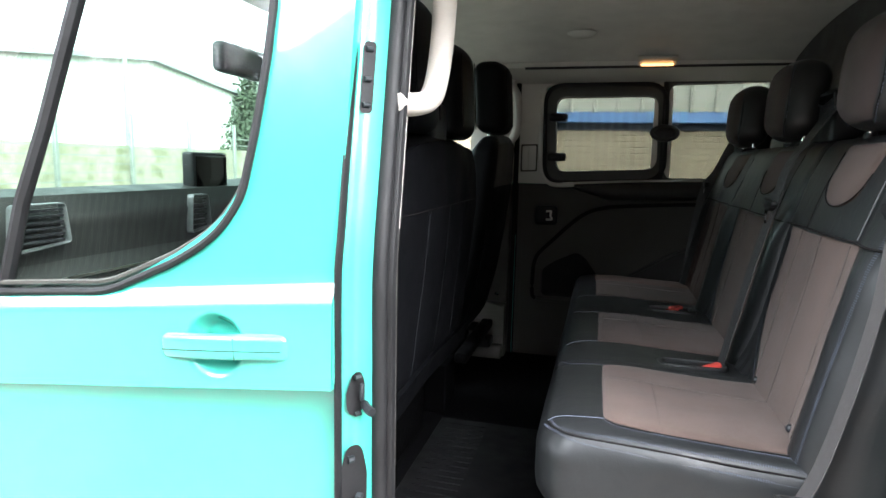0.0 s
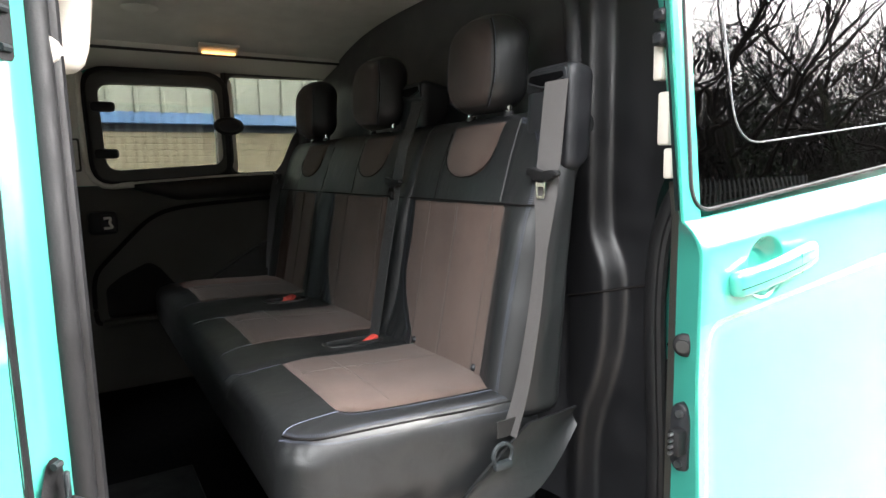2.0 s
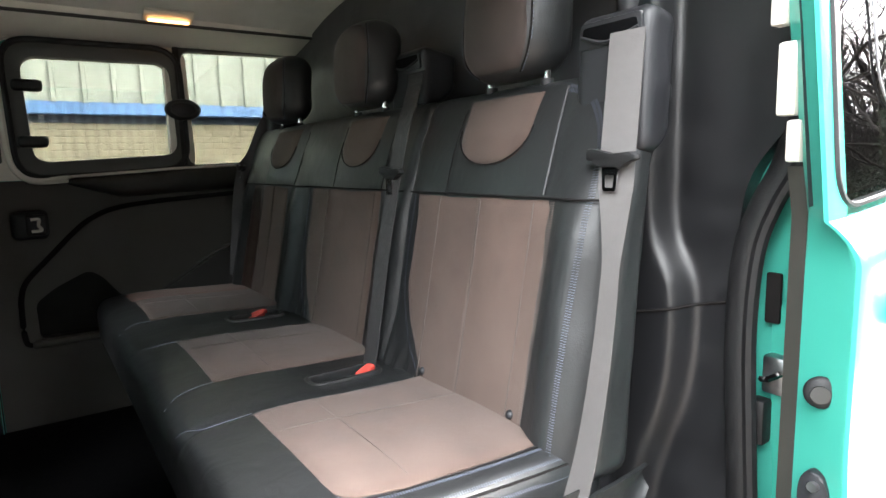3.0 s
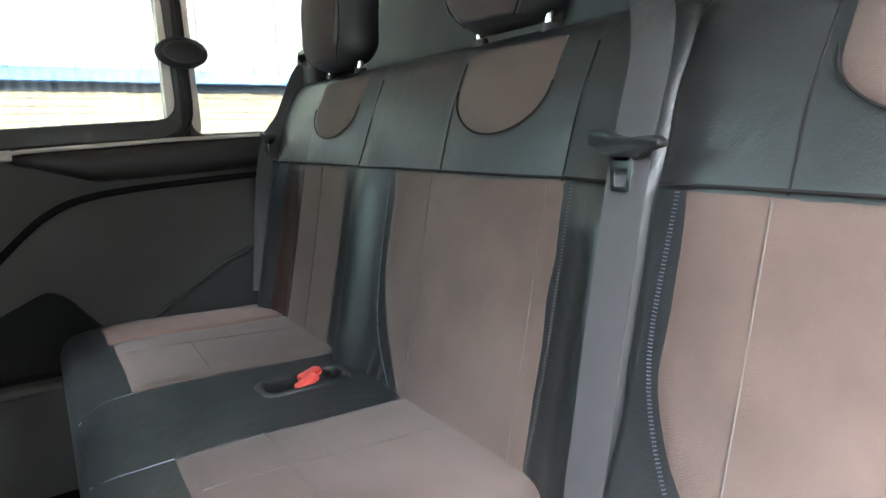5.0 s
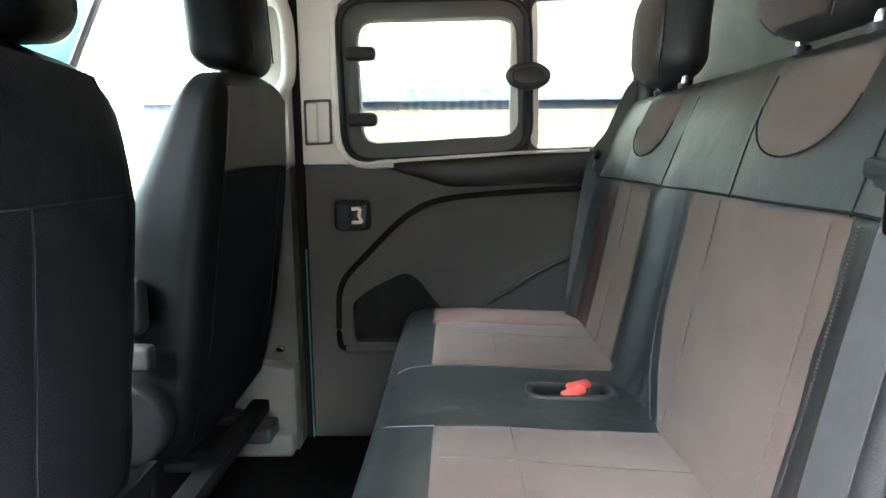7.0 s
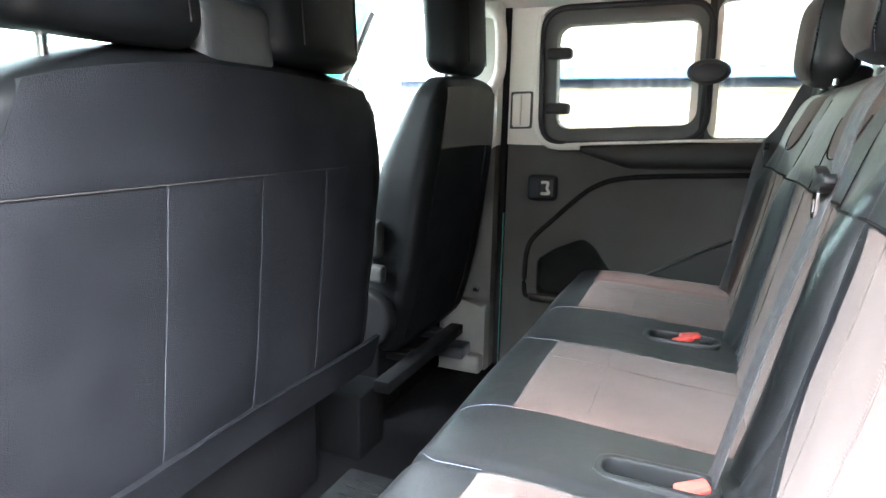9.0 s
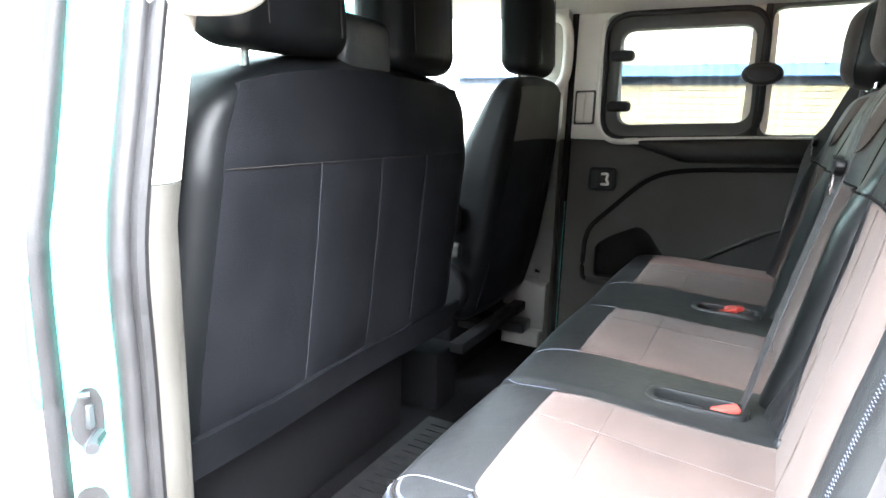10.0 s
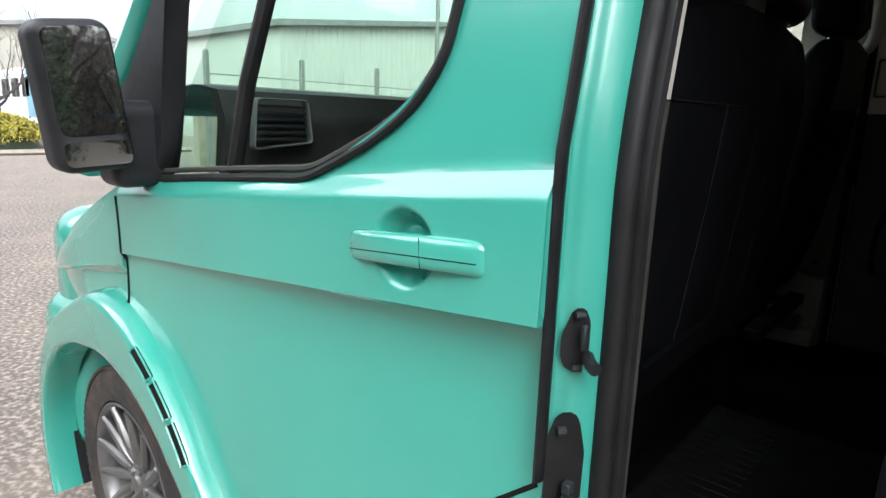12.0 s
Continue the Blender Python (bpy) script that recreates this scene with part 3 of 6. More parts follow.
        part("stitching", stitches(smooth_path([Vector(f(a, b)) + OUT * lift for a, b in pts], 6), 0.0046, 0.0014, 0.0009), THREAD, bk, "pale blue-grey stitching")
    H = 1.303
    # near seat
    belly = lambda y_top, y_bot, sgn: (lambda b: y_top if b > 1.15 else lerp(y_top, y_bot, min(1, (1.15 - b) / 0.165) ** 1.7))
    for k, cuts, foot in ((0, (0.268, 0.304, 0.425, 0.545, 0.622), 0.535), (1, (0.765, 0.791, 1.022, 1.130), 1.045), (1, (1.302, 1.400, 1.500), 0)):
        panel(k, const(cuts[0]), belly(cuts[-1], foot, 1) if foot else const(cuts[-1]), 0.945, H, nu=40, nv=30, puff=0.0028, sink=0.0004)
        for a in cuts[1:-1]:
            line(k, [(a, H - 0.004), (a, 1.2), (a, 1.08), (a, 0.965)], SUEDE_LINE, 0.0010, 0.0030)
            if a == 0.425:
                ladder(k, [(a + 0.004, H - 0.004), (a + 0.004, 1.2), (a + 0.004, 1.08), (a + 0.004, 0.985)], 0.006, 0.0036, THREAD_TAN)
    # Warm light on the far bolster, painted as a red-brown panel.
    panel(1, const(1.503), lambda b: 1.592 + 0.02 * (H - b), 0.98, H, LEATHER_WARM_TINT)
    for k, (y0, y1) in enumerate(((0.170, 0.644), (0.664, 1.695))):
        line(k, [(lerp(y0, y1, t / 20), H + 0.003) for t in range(21)], SEAM, 0.0018, 0.0038)
    for k, y in ((0, 0.535), (1, 0.772), (1, 1.005), (1, 1.252)):
        line(k, [(y, H), (y, 1.38), (y - 0.004, 1.45)], SEAM, 0.0011, 0.0006)
    # suede shield at the top of each back
    for k, c, w in ((0, 0.430, 0.092), (1, 0.905, 0.090), (1, 1.400, 0.098)):
        half = lambda b, w=w: w * math.sqrt(max(0.02, 1 - max(0, (1.415 - b) / 0.062) ** 2.4))
        panel(k, lambda b, c=c, h=half: c - h(b), lambda b, c=c, h=half: c + h(b), 1.3545, 1.462, nu=18, nv=18)
        line(k, [(c + w * math.cos(a) * 1.01, 1.412 - 0.058 * math.sin(a)) for a in [i * math.pi / 10 for i in range(11)]], SEAM, 0.0012, 0.003)
    # stitched bolster lines
    ladder(0, [(0.290, 1.462), (0.255, 1.452), (0.228, 1.430), (0.204, 1.385), (0.195, 1.318), (0.196, 1.26), (0.201, 1.071), (0.199, 0.95)], 0.011)
    ladder(0, [(0.262, H - 0.003), (0.260, 1.2), (0.264, 1.08), (0.268, 0.95)], 0.008, 0.003, THREAD_TAN)
    ladder(1, [(0.754, H - 0.003), (0.754, 1.1), (0.763, 0.955)], 0.0035, 0.0022, THREAD_TAN)
    ladder(0, [(0.628, H - 0.003), (0.630, 1.15), (0.596, 1.05), (0.546, 0.985)], 0.0045, 0.0024)
    sew(1, [(1.139, H - 0.003), (1.141, 1.15), (1.121, 1.05), (1.055, 0.968)], 0.003)
    line(0, [(0.292, 1.464), (0.288, 1.40), (0.288, 1.31)], PIPING, 0.0016, 0.003)
    # knobs low on the backs
    for k, y in ((0, 0.292), (0, 0.528)):
        bk, f = backs[k]
        q = Vector(f(y, 0.995)) + OUT * 0.005
        bm = bmesh.new()
        bmesh.ops.create_uvsphere(bm, u_segments=10, v_segments=6, radius=0.0075, matrix=Matrix.Translation(q - OUT * 0.003))
        part("knob", bm, PLASTIC, bk)
    # head restraints
    for c in (0.424, 0.936, 1.446):
        def hs(p, c=c):
            s, h = (p.y - c) / 0.102, (p.z - 1.578) / 0.092
            squeeze = 1 - 0.16 * max(0, h) ** 2.2 - 0.13 * max(0, -h) ** 3
            return Vector((p.x + 0.07 * (p.z - 1.5) + 0.020 * s * s + 0.010 * h * h, c + (p.y - c) * squeeze, p.z + (0.014 * (1 - s * s) if h > 0 else -0.006 * (1 - s * s))))
        hr = part("headrest", soft_box(0.900, 1.000, c - 0.102, c + 0.102, 1.490, 1.668, 0.0495, (16, 30, 26), hs), LEATHER, seat, "black leather headrest with a suede face coloured as in shade")
        fx = lambda a, b, c=c: hs(Vector((0.900 + 0.0495 - math.sqrt(max(0, 0.0495 ** 2 - max(0, abs(a - c) - 0.0525) ** 2 - max(0, abs(b - 1.579) - 0.0395) ** 2)), a, b)), c)
        half = lambda b: 0.080 * math.sqrt(max(0.1, 1 - (abs(b - 1.579) / 0.092) ** 4))
        part("face_panel", padded(fx, lambda b, c=c: c - half(b), lambda b, c=c: c + half(b), 1.499, 1.659, 22, 22, 0.0022, 0.001, (-1, 0, 0)), HEAD_SUEDE_SHADED, hr, "suede face with shade in its colour")
        for sgn in (1, -1):
            path = smooth_path([fx(c + sgn * (half(b) + 0.002), b) + Vector((-0.002, 0, 0)) for b in (1.499, 1.52, 1.55, 1.59, 1.63, 1.655)], 6)
            part("seam", tube(path, 0.0014, 6), SEAM, hr)
            part("stitching", stitches([p + Vector((-0.0005, sgn * 0.005, 0)) for p in path], 0.0046, 0.0014, 0.0007), THREAD, hr)
        for y in (c - 0.068, c + 0.068):
            part("post", tube([(0.972, y, 1.44), (0.972, y, 1.53)], 0.0065, 10), CHROME, seat, "chrome headrest post")
            part("post_collar", tube([(0.972, y, 1.474), (0.972, y, 1.484)], 0.011, 10), PLASTIC, seat)
    # belts
    retractor(seat, 0.938, 0.998, 0.150, 0.274, 1.366, 1.553)
    retractor(seat, 0.985, 1.075, 0.735, 0.870, 1.47, 1.600)
    retractor(seat, 0.965, 1.075, 1.605, 1.700, 1.42, 1.560)
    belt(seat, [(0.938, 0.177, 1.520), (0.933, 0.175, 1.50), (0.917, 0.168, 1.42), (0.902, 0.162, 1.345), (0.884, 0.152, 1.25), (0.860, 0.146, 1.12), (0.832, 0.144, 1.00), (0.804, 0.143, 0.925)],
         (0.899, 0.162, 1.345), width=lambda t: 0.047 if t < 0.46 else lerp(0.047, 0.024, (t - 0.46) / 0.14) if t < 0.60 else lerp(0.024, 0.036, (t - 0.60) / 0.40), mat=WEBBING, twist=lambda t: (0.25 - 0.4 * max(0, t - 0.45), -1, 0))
    part("belt_label", rbox(0.776, 0.822, 0.1395, 0.1425, 0.925, 0.955, 0.001, 1), SHADE_PLASTIC, seat)
    part("belt_anchor", add(tube([Vector((0.79 + 0.020 * math.cos(a), 0.143, 0.893 + 0.020 * math.sin(a))) for a in [i * math.pi / 8 for i in range(16)]], 0.004, 6, cyclic=True, up=(0, 1, 0)),
                            rbox(0.772, 0.808, 0.137, 0.150, 0.868, 0.882, 0.004, 2)), SLATE, seat, "dark steel belt anchor on the seat side")
    part("side_flap", surf(lambda u, v: (lerp(0.70, 0.968, u), 0.152 + 0.012 * math.sin(v * 3.1) - 0.010 * math.sin(u * 3.1),
                                         lerp(lerp(0.812, 0.935, min(1, u / 0.55) ** 0.8), lerp(0.800, 0.900, max(0, (u - 0.55) / 0.45) ** 1.5), 1 - v)), 18, 8, 0.006, (0, 1, 0)), LEATHER, seat, "loose black leather flap")
    belt(seat, [(1.000, 0.775, 1.555), (0.972, 0.735, 1.53), (0.925, 0.685, 1.475), (0.885, 0.652, 1.42), (0.866, 0.655, 1.335), (0.838, 0.650, 1.22), (0.812, 0.645, 1.10), (0.792, 0.642, 1.00), (0.785, 0.640, 0.975)],
         (0.864, 0.655, 1.328), width=0.040, mat=WEB_SHADED, side=(0.10, -1, 0))
    belt(seat, [(0.985, 1.652, 1.515), (0.965, 1.665, 1.49), (0.930, 1.69, 1.40), (0.895, 1.705, 1.34), (0.872, 1.712, 1.20), (0.850, 1.712, 1.0)], (0.893, 1.70, 1.345), mat=WEB_SHADED, side=(1, -0.6, 0))
    # base under the bench
    part("seat_base", rbox(0.53, 0.95, 0.24, 1.64, 0.635, 0.81, 0.015), PLASTIC, seat, "black steel seat base")
    for y in (0.30, 0.93, 1.58):
        part("leg", rbox(0.56, 0.90, y - 0.03, y + 0.03, 0.60, 0.66, 0.01), PLASTIC, seat)
    return seat


build_bench()

# ---- front seats ----
def front_back_x(z):
    """Rear face of the front backrests at a height."""
    return curve_at([(0.85, 0.115), (1.0, 0.138), (1.3, 0.168), (1.42, 0.165), (1.5, 0.150)], z)


def build_front_seat(name, label, y0, y1, heads, hump, seams, base, taper=0.10, taper_z=1.30, deep=0.165, recline=0.0, top=None, turn=0.0, rise=0.0, inner=0.0, low=0.86, front=None, rear=None, near=0.0):
    seat = tagged(empty(name, (0.0, (y0 + y1) / 2, 0.6)), label, "car seat")
    c, half = (y0 + y1) / 2, (y1 - y0) / 2
    def bs(p):
        s = (p.y - c) / half
        top = max(0, (p.z - taper_z) / (1.487 - taper_z))
        x = p.x + front_back_x(p.z) - 0.012 * s * s - recline * (1.45 - p.z)
        y = c + (p.y - c) * (1 - taper * top ** 1.6)
        x -= turn * max(0, -s) ** 1.5
        if rear:
            x = lerp(curve_at(front, p.z), curve_at(rear, p.z) - 0.016 * s * s, 1 + p.x / deep)
        # the near shoulder slopes in and rounds off
        end = max(0, -s) ** 2 * near
        y += end * min(1, max(0, (p.z - 1.02) / 0.46))
        drop = 0.75 * end * top * top
        lift = -drop + rise * min(1, max(0, (p.z - 0.86) / 0.62))
        return Vector((x + 0.003 * noise.noise(Vector((p.x * 5, p.y * 9, p.z * 9))), y, p.z + lift - 0.018 * s * s * top))
    back = part("backrest", soft_box(-deep, 0.0, y0, y1, low, 1.487, 0.055, (18, 48, 50), bs), LEATHER_SHADED, seat, "black leather backrest cover")
    R = lambda a, b: bs(Vector((0.0, a, b)))
    # sewn panels of the cover
    edge = 0.060
    lowz, midz, topz = low + 0.045, 1.315, 1.462
    cuts = [y0 + edge + inner, *seams, y1 - edge]
    for a, b in zip(cuts, cuts[1:]):
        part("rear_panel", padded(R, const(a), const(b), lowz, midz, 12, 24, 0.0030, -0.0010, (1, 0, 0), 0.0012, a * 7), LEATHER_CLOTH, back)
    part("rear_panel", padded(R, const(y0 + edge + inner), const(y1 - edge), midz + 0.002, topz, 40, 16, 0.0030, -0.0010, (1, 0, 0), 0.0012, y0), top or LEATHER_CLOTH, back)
    part("seam", tube([R(lerp(y0 + edge + inner, y1 - edge, t / 12), midz) + Vector((0.003, 0, 0)) for t in range(13)], 0.0010, 6), SEAM, back)
    for y in seams:
        part("seam", tube([R(y, lerp(lowz, midz, t / 10)) + Vector((0.0035, 0, 0)) for t in range(11)], 0.0008 if y == seams[0] else 0.0004, 6), GREY_THREAD, back)
    # flap along the foot of the cover
    flap = lambda u, v: Vector((front_back_x(0.9) + 0.022 - recline * 0.55 - 0.02 * v + 0.004 * math.sin(u * 9), lerp(y0 + 0.03, y1 - 0.02, u), lerp(0.950, 0.880, v)))
    if not rear:
        part("cover_flap", surf(flap, 30, 5, 0.012, (-1, 0, 0)), LEATHER_CLOTH, back, "rolled lower flap of the seat cover")
    part("flap_clip", rbox(0.100, 0.118, y1 - 0.035, y1 - 0.012, 0.868, 0.880, 0.002, 1), CHROME, back)
    part("cushion", soft_box(-0.58, 0.02, y0 - 0.01, y1 + 0.01, 0.83, 0.975, 0.05, (20, 24, 10)), LEATHER, seat, "black leather front cushion")
    F = lambda a, b: (a, b, 0.976)
    part("seat_panel", padded(F, const(-0.47), const(-0.14), y0 + 0.08, y1 - 0.08, 16, 20, 0.004, 0.002), SUEDE, seat, "brown suede seat panel")
    for hy, w, h0, h1 in heads:
        def hs(p, hy=hy, w=w):
            s = (p.y - hy) / (w / 2)
            return Vector((p.x + 0.02 - 0.022 * s * s - 0.06 * (p.z - h0), p.y, p.z))
        hr = part("headrest", soft_box(0.05, 0.160, hy - w / 2, hy + w / 2, h0, h1, 0.042, (14, 24, 22), hs), LEATHER_SHADED, seat, "black leather front headrest")
        for y in (hy - 0.06, hy + 0.06):
            part("post", tube([(0.105, y, 1.44), (0.105, y, h0 + 0.03)], 0.0065, 10), CHROME, seat)
        for sgn in (-1, 1):
            path = [hs(Vector((0.162, hy + sgn * w * 0.30, lerp(h0 + 0.03, h1 - 0.03, t / 8)))) for t in range(9)]
            part("seam", tube(path, 0.0016, 6), SEAM, hr)
    if hump:
        hy, w, h0, h1 = hump
        part("centre_headrest", soft_box(0.06, 0.14, hy - w / 2, hy + w / 2, h0, h1, 0.03, (10, 14, 14)), LEATHER, seat, "low black centre headrest")
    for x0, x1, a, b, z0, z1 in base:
        # Coloured near-black for the shade under the seat.
        part("seat_base", rbox(x0, x1, a, b, z0, z1, 0.012), CARPET_SHADE, seat, "black seat base")
    return seat


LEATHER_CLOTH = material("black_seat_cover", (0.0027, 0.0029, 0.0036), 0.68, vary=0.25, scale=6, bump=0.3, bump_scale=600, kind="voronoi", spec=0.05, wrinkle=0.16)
# Darker copy of the bench leather; the cab's shade is in it.
LEATHER_SHADED = material("shaded_front_leather", (0.0020, 0.0023, 0.0026), 0.45, vary=0.1, scale=3, bump=0.07, bump_scale=700, kind="voronoi", spec=0.09, wrinkle=0.14)
SHOULDER = material("grey_brown_shoulder_cloth", (0.045, 0.041, 0.037), 0.8, vary=0.15, scale=8, bump=0.3, bump_scale=900, spec=0.2)
GREY_THREAD = material("grey_seam", (0.011, 0.012, 0.014), 0.95, vary=0.1, spec=0.05)
build_front_seat("passenger_seat", "black leather double passenger seat, seen from behind", 0.176, 1.025,
                 ((0.422, 0.262, 1.474, 1.735), (0.800, 0.250, 1.476, 1.71)), (0.628, 0.160, 1.43, 1.560), (0.447, 0.620, 0.785),
                 ((-0.45, 0.02, 0.30, 0.95, 0.60, 0.83),), near=0.062)
drv = build_front_seat("driver_seat", "black leather driver seat with a suede shoulder, seen from behind", 1.252, 1.738,
                 ((1.490, 0.215, 1.522, 1.775),), None, (1.60,), ((-0.42, 0.0, 1.26, 1.68, 0.60, 0.84),), 0.16, 1.20, 0.19, 0.0, SHOULDER, 0.0, 0.032, -0.022, 0.79,
                 [(0.79, -0.075), (1.0, -0.050), (1.16, -0.030), (1.28, -0.010), (1.36, 0.030), (1.487, 0.090)], [(0.79, 0.062), (0.93, 0.102), (1.03, 0.126), (1.20, 0.150), (1.34, 0.168), (1.487, 0.176)])
def lever_shape(p):
    d = (p.z - 0.905) / 0.082
    return Vector((-0.03 + (p.x + 0.03) * math.sqrt(max(0.02, 1 - d * d)), p.y, p.z))
part("side_lever_cover", soft_box(-0.03, 0.070, 1.195, 1.240, 0.825, 0.985, 0.020, (14, 8, 22), lever_shape), SHADE_BLACK, drv, "slate recliner cover with shade in its near-black colour")
part("armrest_pivot", soft_box(-0.05, 0.03, 1.205, 1.25, 1.06, 1.16, 0.020, (8, 8, 10)), SHADE_PLASTIC, drv)
part("belt_buckle", soft_box(-0.02, 0.04, 1.205, 1.235, 1.00, 1.045, 0.010, (6, 6, 8)), SHADE_PLASTIC, drv)
part("seat_rail", rbox(-0.30, 0.10, 1.62, 1.70, 0.66, 0.70, 0.008), PLASTIC, drv)
part("rear_cross_bar", rbox(0.074, 0.116, 1.10, 1.585, 0.764, 0.796, 0.006, 2), SHADE_BLACK, drv, "black box-section bar behind the seat base")
for y in (1.30, 1.50):
    part("bar_bracket", rbox(-0.02, 0.066, y, y + 0.05, 0.764, 0.788, 0.004, 1), SHADE_BLACK, drv)
part("base_box", rbox(-0.06, 0.06, 1.06, 1.18, 0.60, 0.765, 0.008), CARPET_SHADE, drv)

# ---- the van: body, doors and trim; nose towards -x, near side at y = 0 ----
van = tagged(empty("van", (0.9, 0.93, 0.3)), "mint green crew van with its side door slid open", "van")


def crease_z(x):
    return 1.0654 + 0.0977 * x


def belt_z(x):
    return 1.2227 + 0.0977 * x


def side_y(x, z):
    """Outer skin of the near side: tumblehome above, shoulder, crease, hollow below."""
    return 0.024 + side_shape(x, z) + dent(x + 0.048, z - 1.129)


def dent(dx, dz):
    """The scooped recess behind a door handle."""
    r = math.hypot(dx / 0.050, dz / 0.049)
    t = min(1, max(0, (1.10 - r) / 0.55))
    return 0.025 * t * t * (3 - 2 * t)


def side_shape(x, z):
    d = z - belt_z(x)
    c = z - crease_z(x)
    if c >= 0:
        t = min(1, max(0, (d + 0.034) / 0.044))
        return lerp(-0.006 - 0.004 * (1 - c / 0.15), 0.014 + 0.10 * d + 0.05 * d * d, t * t * (3 - 2 * t))
    depth = 0.030 * min(1, max(0.1, (x + 0.95) / 1.0))
    k = 1 - math.exp(c / 0.028)
    return depth * k - 0.02 * min(1, max(0, -c - 0.1) / 0.3) - 0.0


def pillar_y(z):
    """Depth of the door opening's edge behind the skin."""
    return 0.027 + 0.18 * max(0, z - 1.26)


def skin(x0, x1, z0, z1, nu=40, nv=60, off=0.0, thick=0.02):
    """A stretch of the side skin between x0, x1 and two heights (functions of x)."""
    def f(u, v):
        x = lerp(x0(v) if callable(x0) else x0, x1(v) if callable(x1) else x1, u)
        lo, hi = (q(x) if callable(q) else q for q in (z0, z1))
        z = lerp(lo, hi, 1 - (1 - v) ** 2)
        return (x, side_y(x, z) + off, z)
    return surf(f, nu, nv, thick, (0, 1, 0))


# front passenger door
def door_front(v):
    """Front edge of the lower door skin, cut back round the wheel arch."""
    h = lerp(crease_z(-0.6) - 0.62, crease_z(-0.6), 1 - (1 - v) ** 2) - HUB.z
    return max(-0.915, HUB.x + math.sqrt(max(0, 0.53 ** 2 - h * h)))


HUB = Vector((-1.055, 0.110, 0.337))
fd = part("front_door", skin(door_front, 0.147, lambda x: crease_z(x) - 0.62, crease_z, 50, 36), PAINT, van, "mint green front passenger door, closed")
part("shoulder_panel", skin(-0.915, 0.147, crease_z, belt_z, 340, 56), PAINT, fd)
WIN_REAR = [(1.195, -0.258), (1.205, -0.230), (1.217, -0.206), (1.235, -0.165), (1.25, -0.132), (1.28, -0.082), (1.311, -0.047), (1.356, -0.018), (1.411, -0.005), (1.475, 0.006), (1.55, 0.016), (1.62, 0.022), (1.77, 0.030)]
def rear_post(u, v):
    zv = lerp(1.195, 1.77, v)
    x = lerp(curve_at(WIN_REAR, zv), 0.147 + 0.010 * v, u)
    z = lerp(belt_z(x), 1.77, v)
    return (x, side_y(x, z), z)
part("door_post", surf(rear_post, 16, 50, 0.03, (0, 1, 0)), PAINT, fd)
part("door_frame_top", surf(lambda u, v: (lerp(-0.46, 0.157, u), side_y(0, lerp(1.70, 1.78, v)), lerp(1.70, 1.78, v)), 20, 4, 0.03, (0, 1, 0)), PAINT, fd)
sill = [(-0.727, 1.154), (-0.562, 1.17), (-0.349, 1.188), (-0.262, 1.196), *[(x, z) for z, x in WIN_REAR[2:]]]
rub = smooth_path([(x, side_y(x, z) - 0.004, z) for x, z in sill], 6)
part("window_seal", tube(rub, 0.0065, 8, up=(0, 1, 0)), RUBBER, fd, "black rubber window seal")
part("window_seal_inner", tube([p + Vector((-0.006, 0.012, 0.013)) for p in rub], 0.005, 6, up=(0, 1, 0)), GREY_TRIM, fd)
def pane(u, v):
    z = lerp(1.13, 1.72, v)
    x = lerp(-0.73 + 0.42 * max(0, v - 0.2), curve_at(WIN_REAR, max(z, 1.195)) + 0.01, u)
    return (x, side_y(x, max(z, belt_z(x))) + 0.018, max(z, belt_z(x) - 0.03))
part("window_pane", surf(pane, 20, 16), GLASS_GREEN, fd).visible_shadow = False
part("window_bar", tube([(-0.500, 0.054, 1.165), (-0.455, 0.062, 1.33), (-0.410, 0.075, 1.46), (-0.330, 0.100, 1.72)], 0.012, 8, 1.2), RUBBER, fd, "black upright window bar")
# handle with its scooped recess
def handle(parent, cx, cz, y, slope):
    m = Matrix.Translation((cx, y - 0.022, cz)) @ Euler((0, -slope, 0)).to_matrix().to_4x4()
    def hs(p):
        t = p.x / 0.112
        return m @ Vector((p.x, p.y + 0.016 * t * t, p.z - 0.004 * t * t))
    grip = part("door_handle", soft_box(-0.112, 0.112, -0.012, 0.012, -0.0205, 0.0205, 0.0115, (30, 8, 10), hs), PAINT, parent, "mint green pull handle")
    part("handle_line", tube([hs(Vector((x, -0.0118, -0.004))) for x in [i * 0.01 - 0.108 for i in range(22)]], 0.0008, 6), SEAM, grip)
    part("handle_line", tube([hs(Vector((0.030, -0.0116, z))) for z in (-0.018, -0.01, 0, 0.01, 0.018)], 0.0006, 6), SEAM, grip)

handle(fd, -0.033, 1.131, 0.030, 0.075)
part("handle_foot", soft_box(-0.134, -0.116, 0.020, 0.046, 1.116, 1.132, 0.006, (6, 6, 6)), PAINT, fd)
part("handle_foot", soft_box(0.048, 0.066, 0.020, 0.046, 1.131, 1.147, 0.006, (6, 6, 6)), PAINT, fd)
part("door_edge", surf(lambda u, v: (0.1476 + 0.002 * u, lerp(side_y(0.147, lerp(0.50, 1.78, v)) + 0.003, pillar_y(lerp(0.50, 1.78, v)) + 0.024, u), lerp(0.50, 1.78, v)), 3, 60), PAINT_IN, van, "mint green rear edge of the front door")
part("edge_seal", surf(lambda u, v: (0.1500 + 0.0035 * math.sin(math.pi * u), pillar_y(lerp(0.90, 1.79, v)) + lerp(-0.002, 0.019, u) + 0.004 * min(1, max(0, lerp(0.90, 1.79, v) - 1.2) * 10), lerp(0.90, 1.79, v)), 6, 50, 0.003, (-1, 0, 0)), RUBBER, van, "black rubber strip along the edge of the front door")
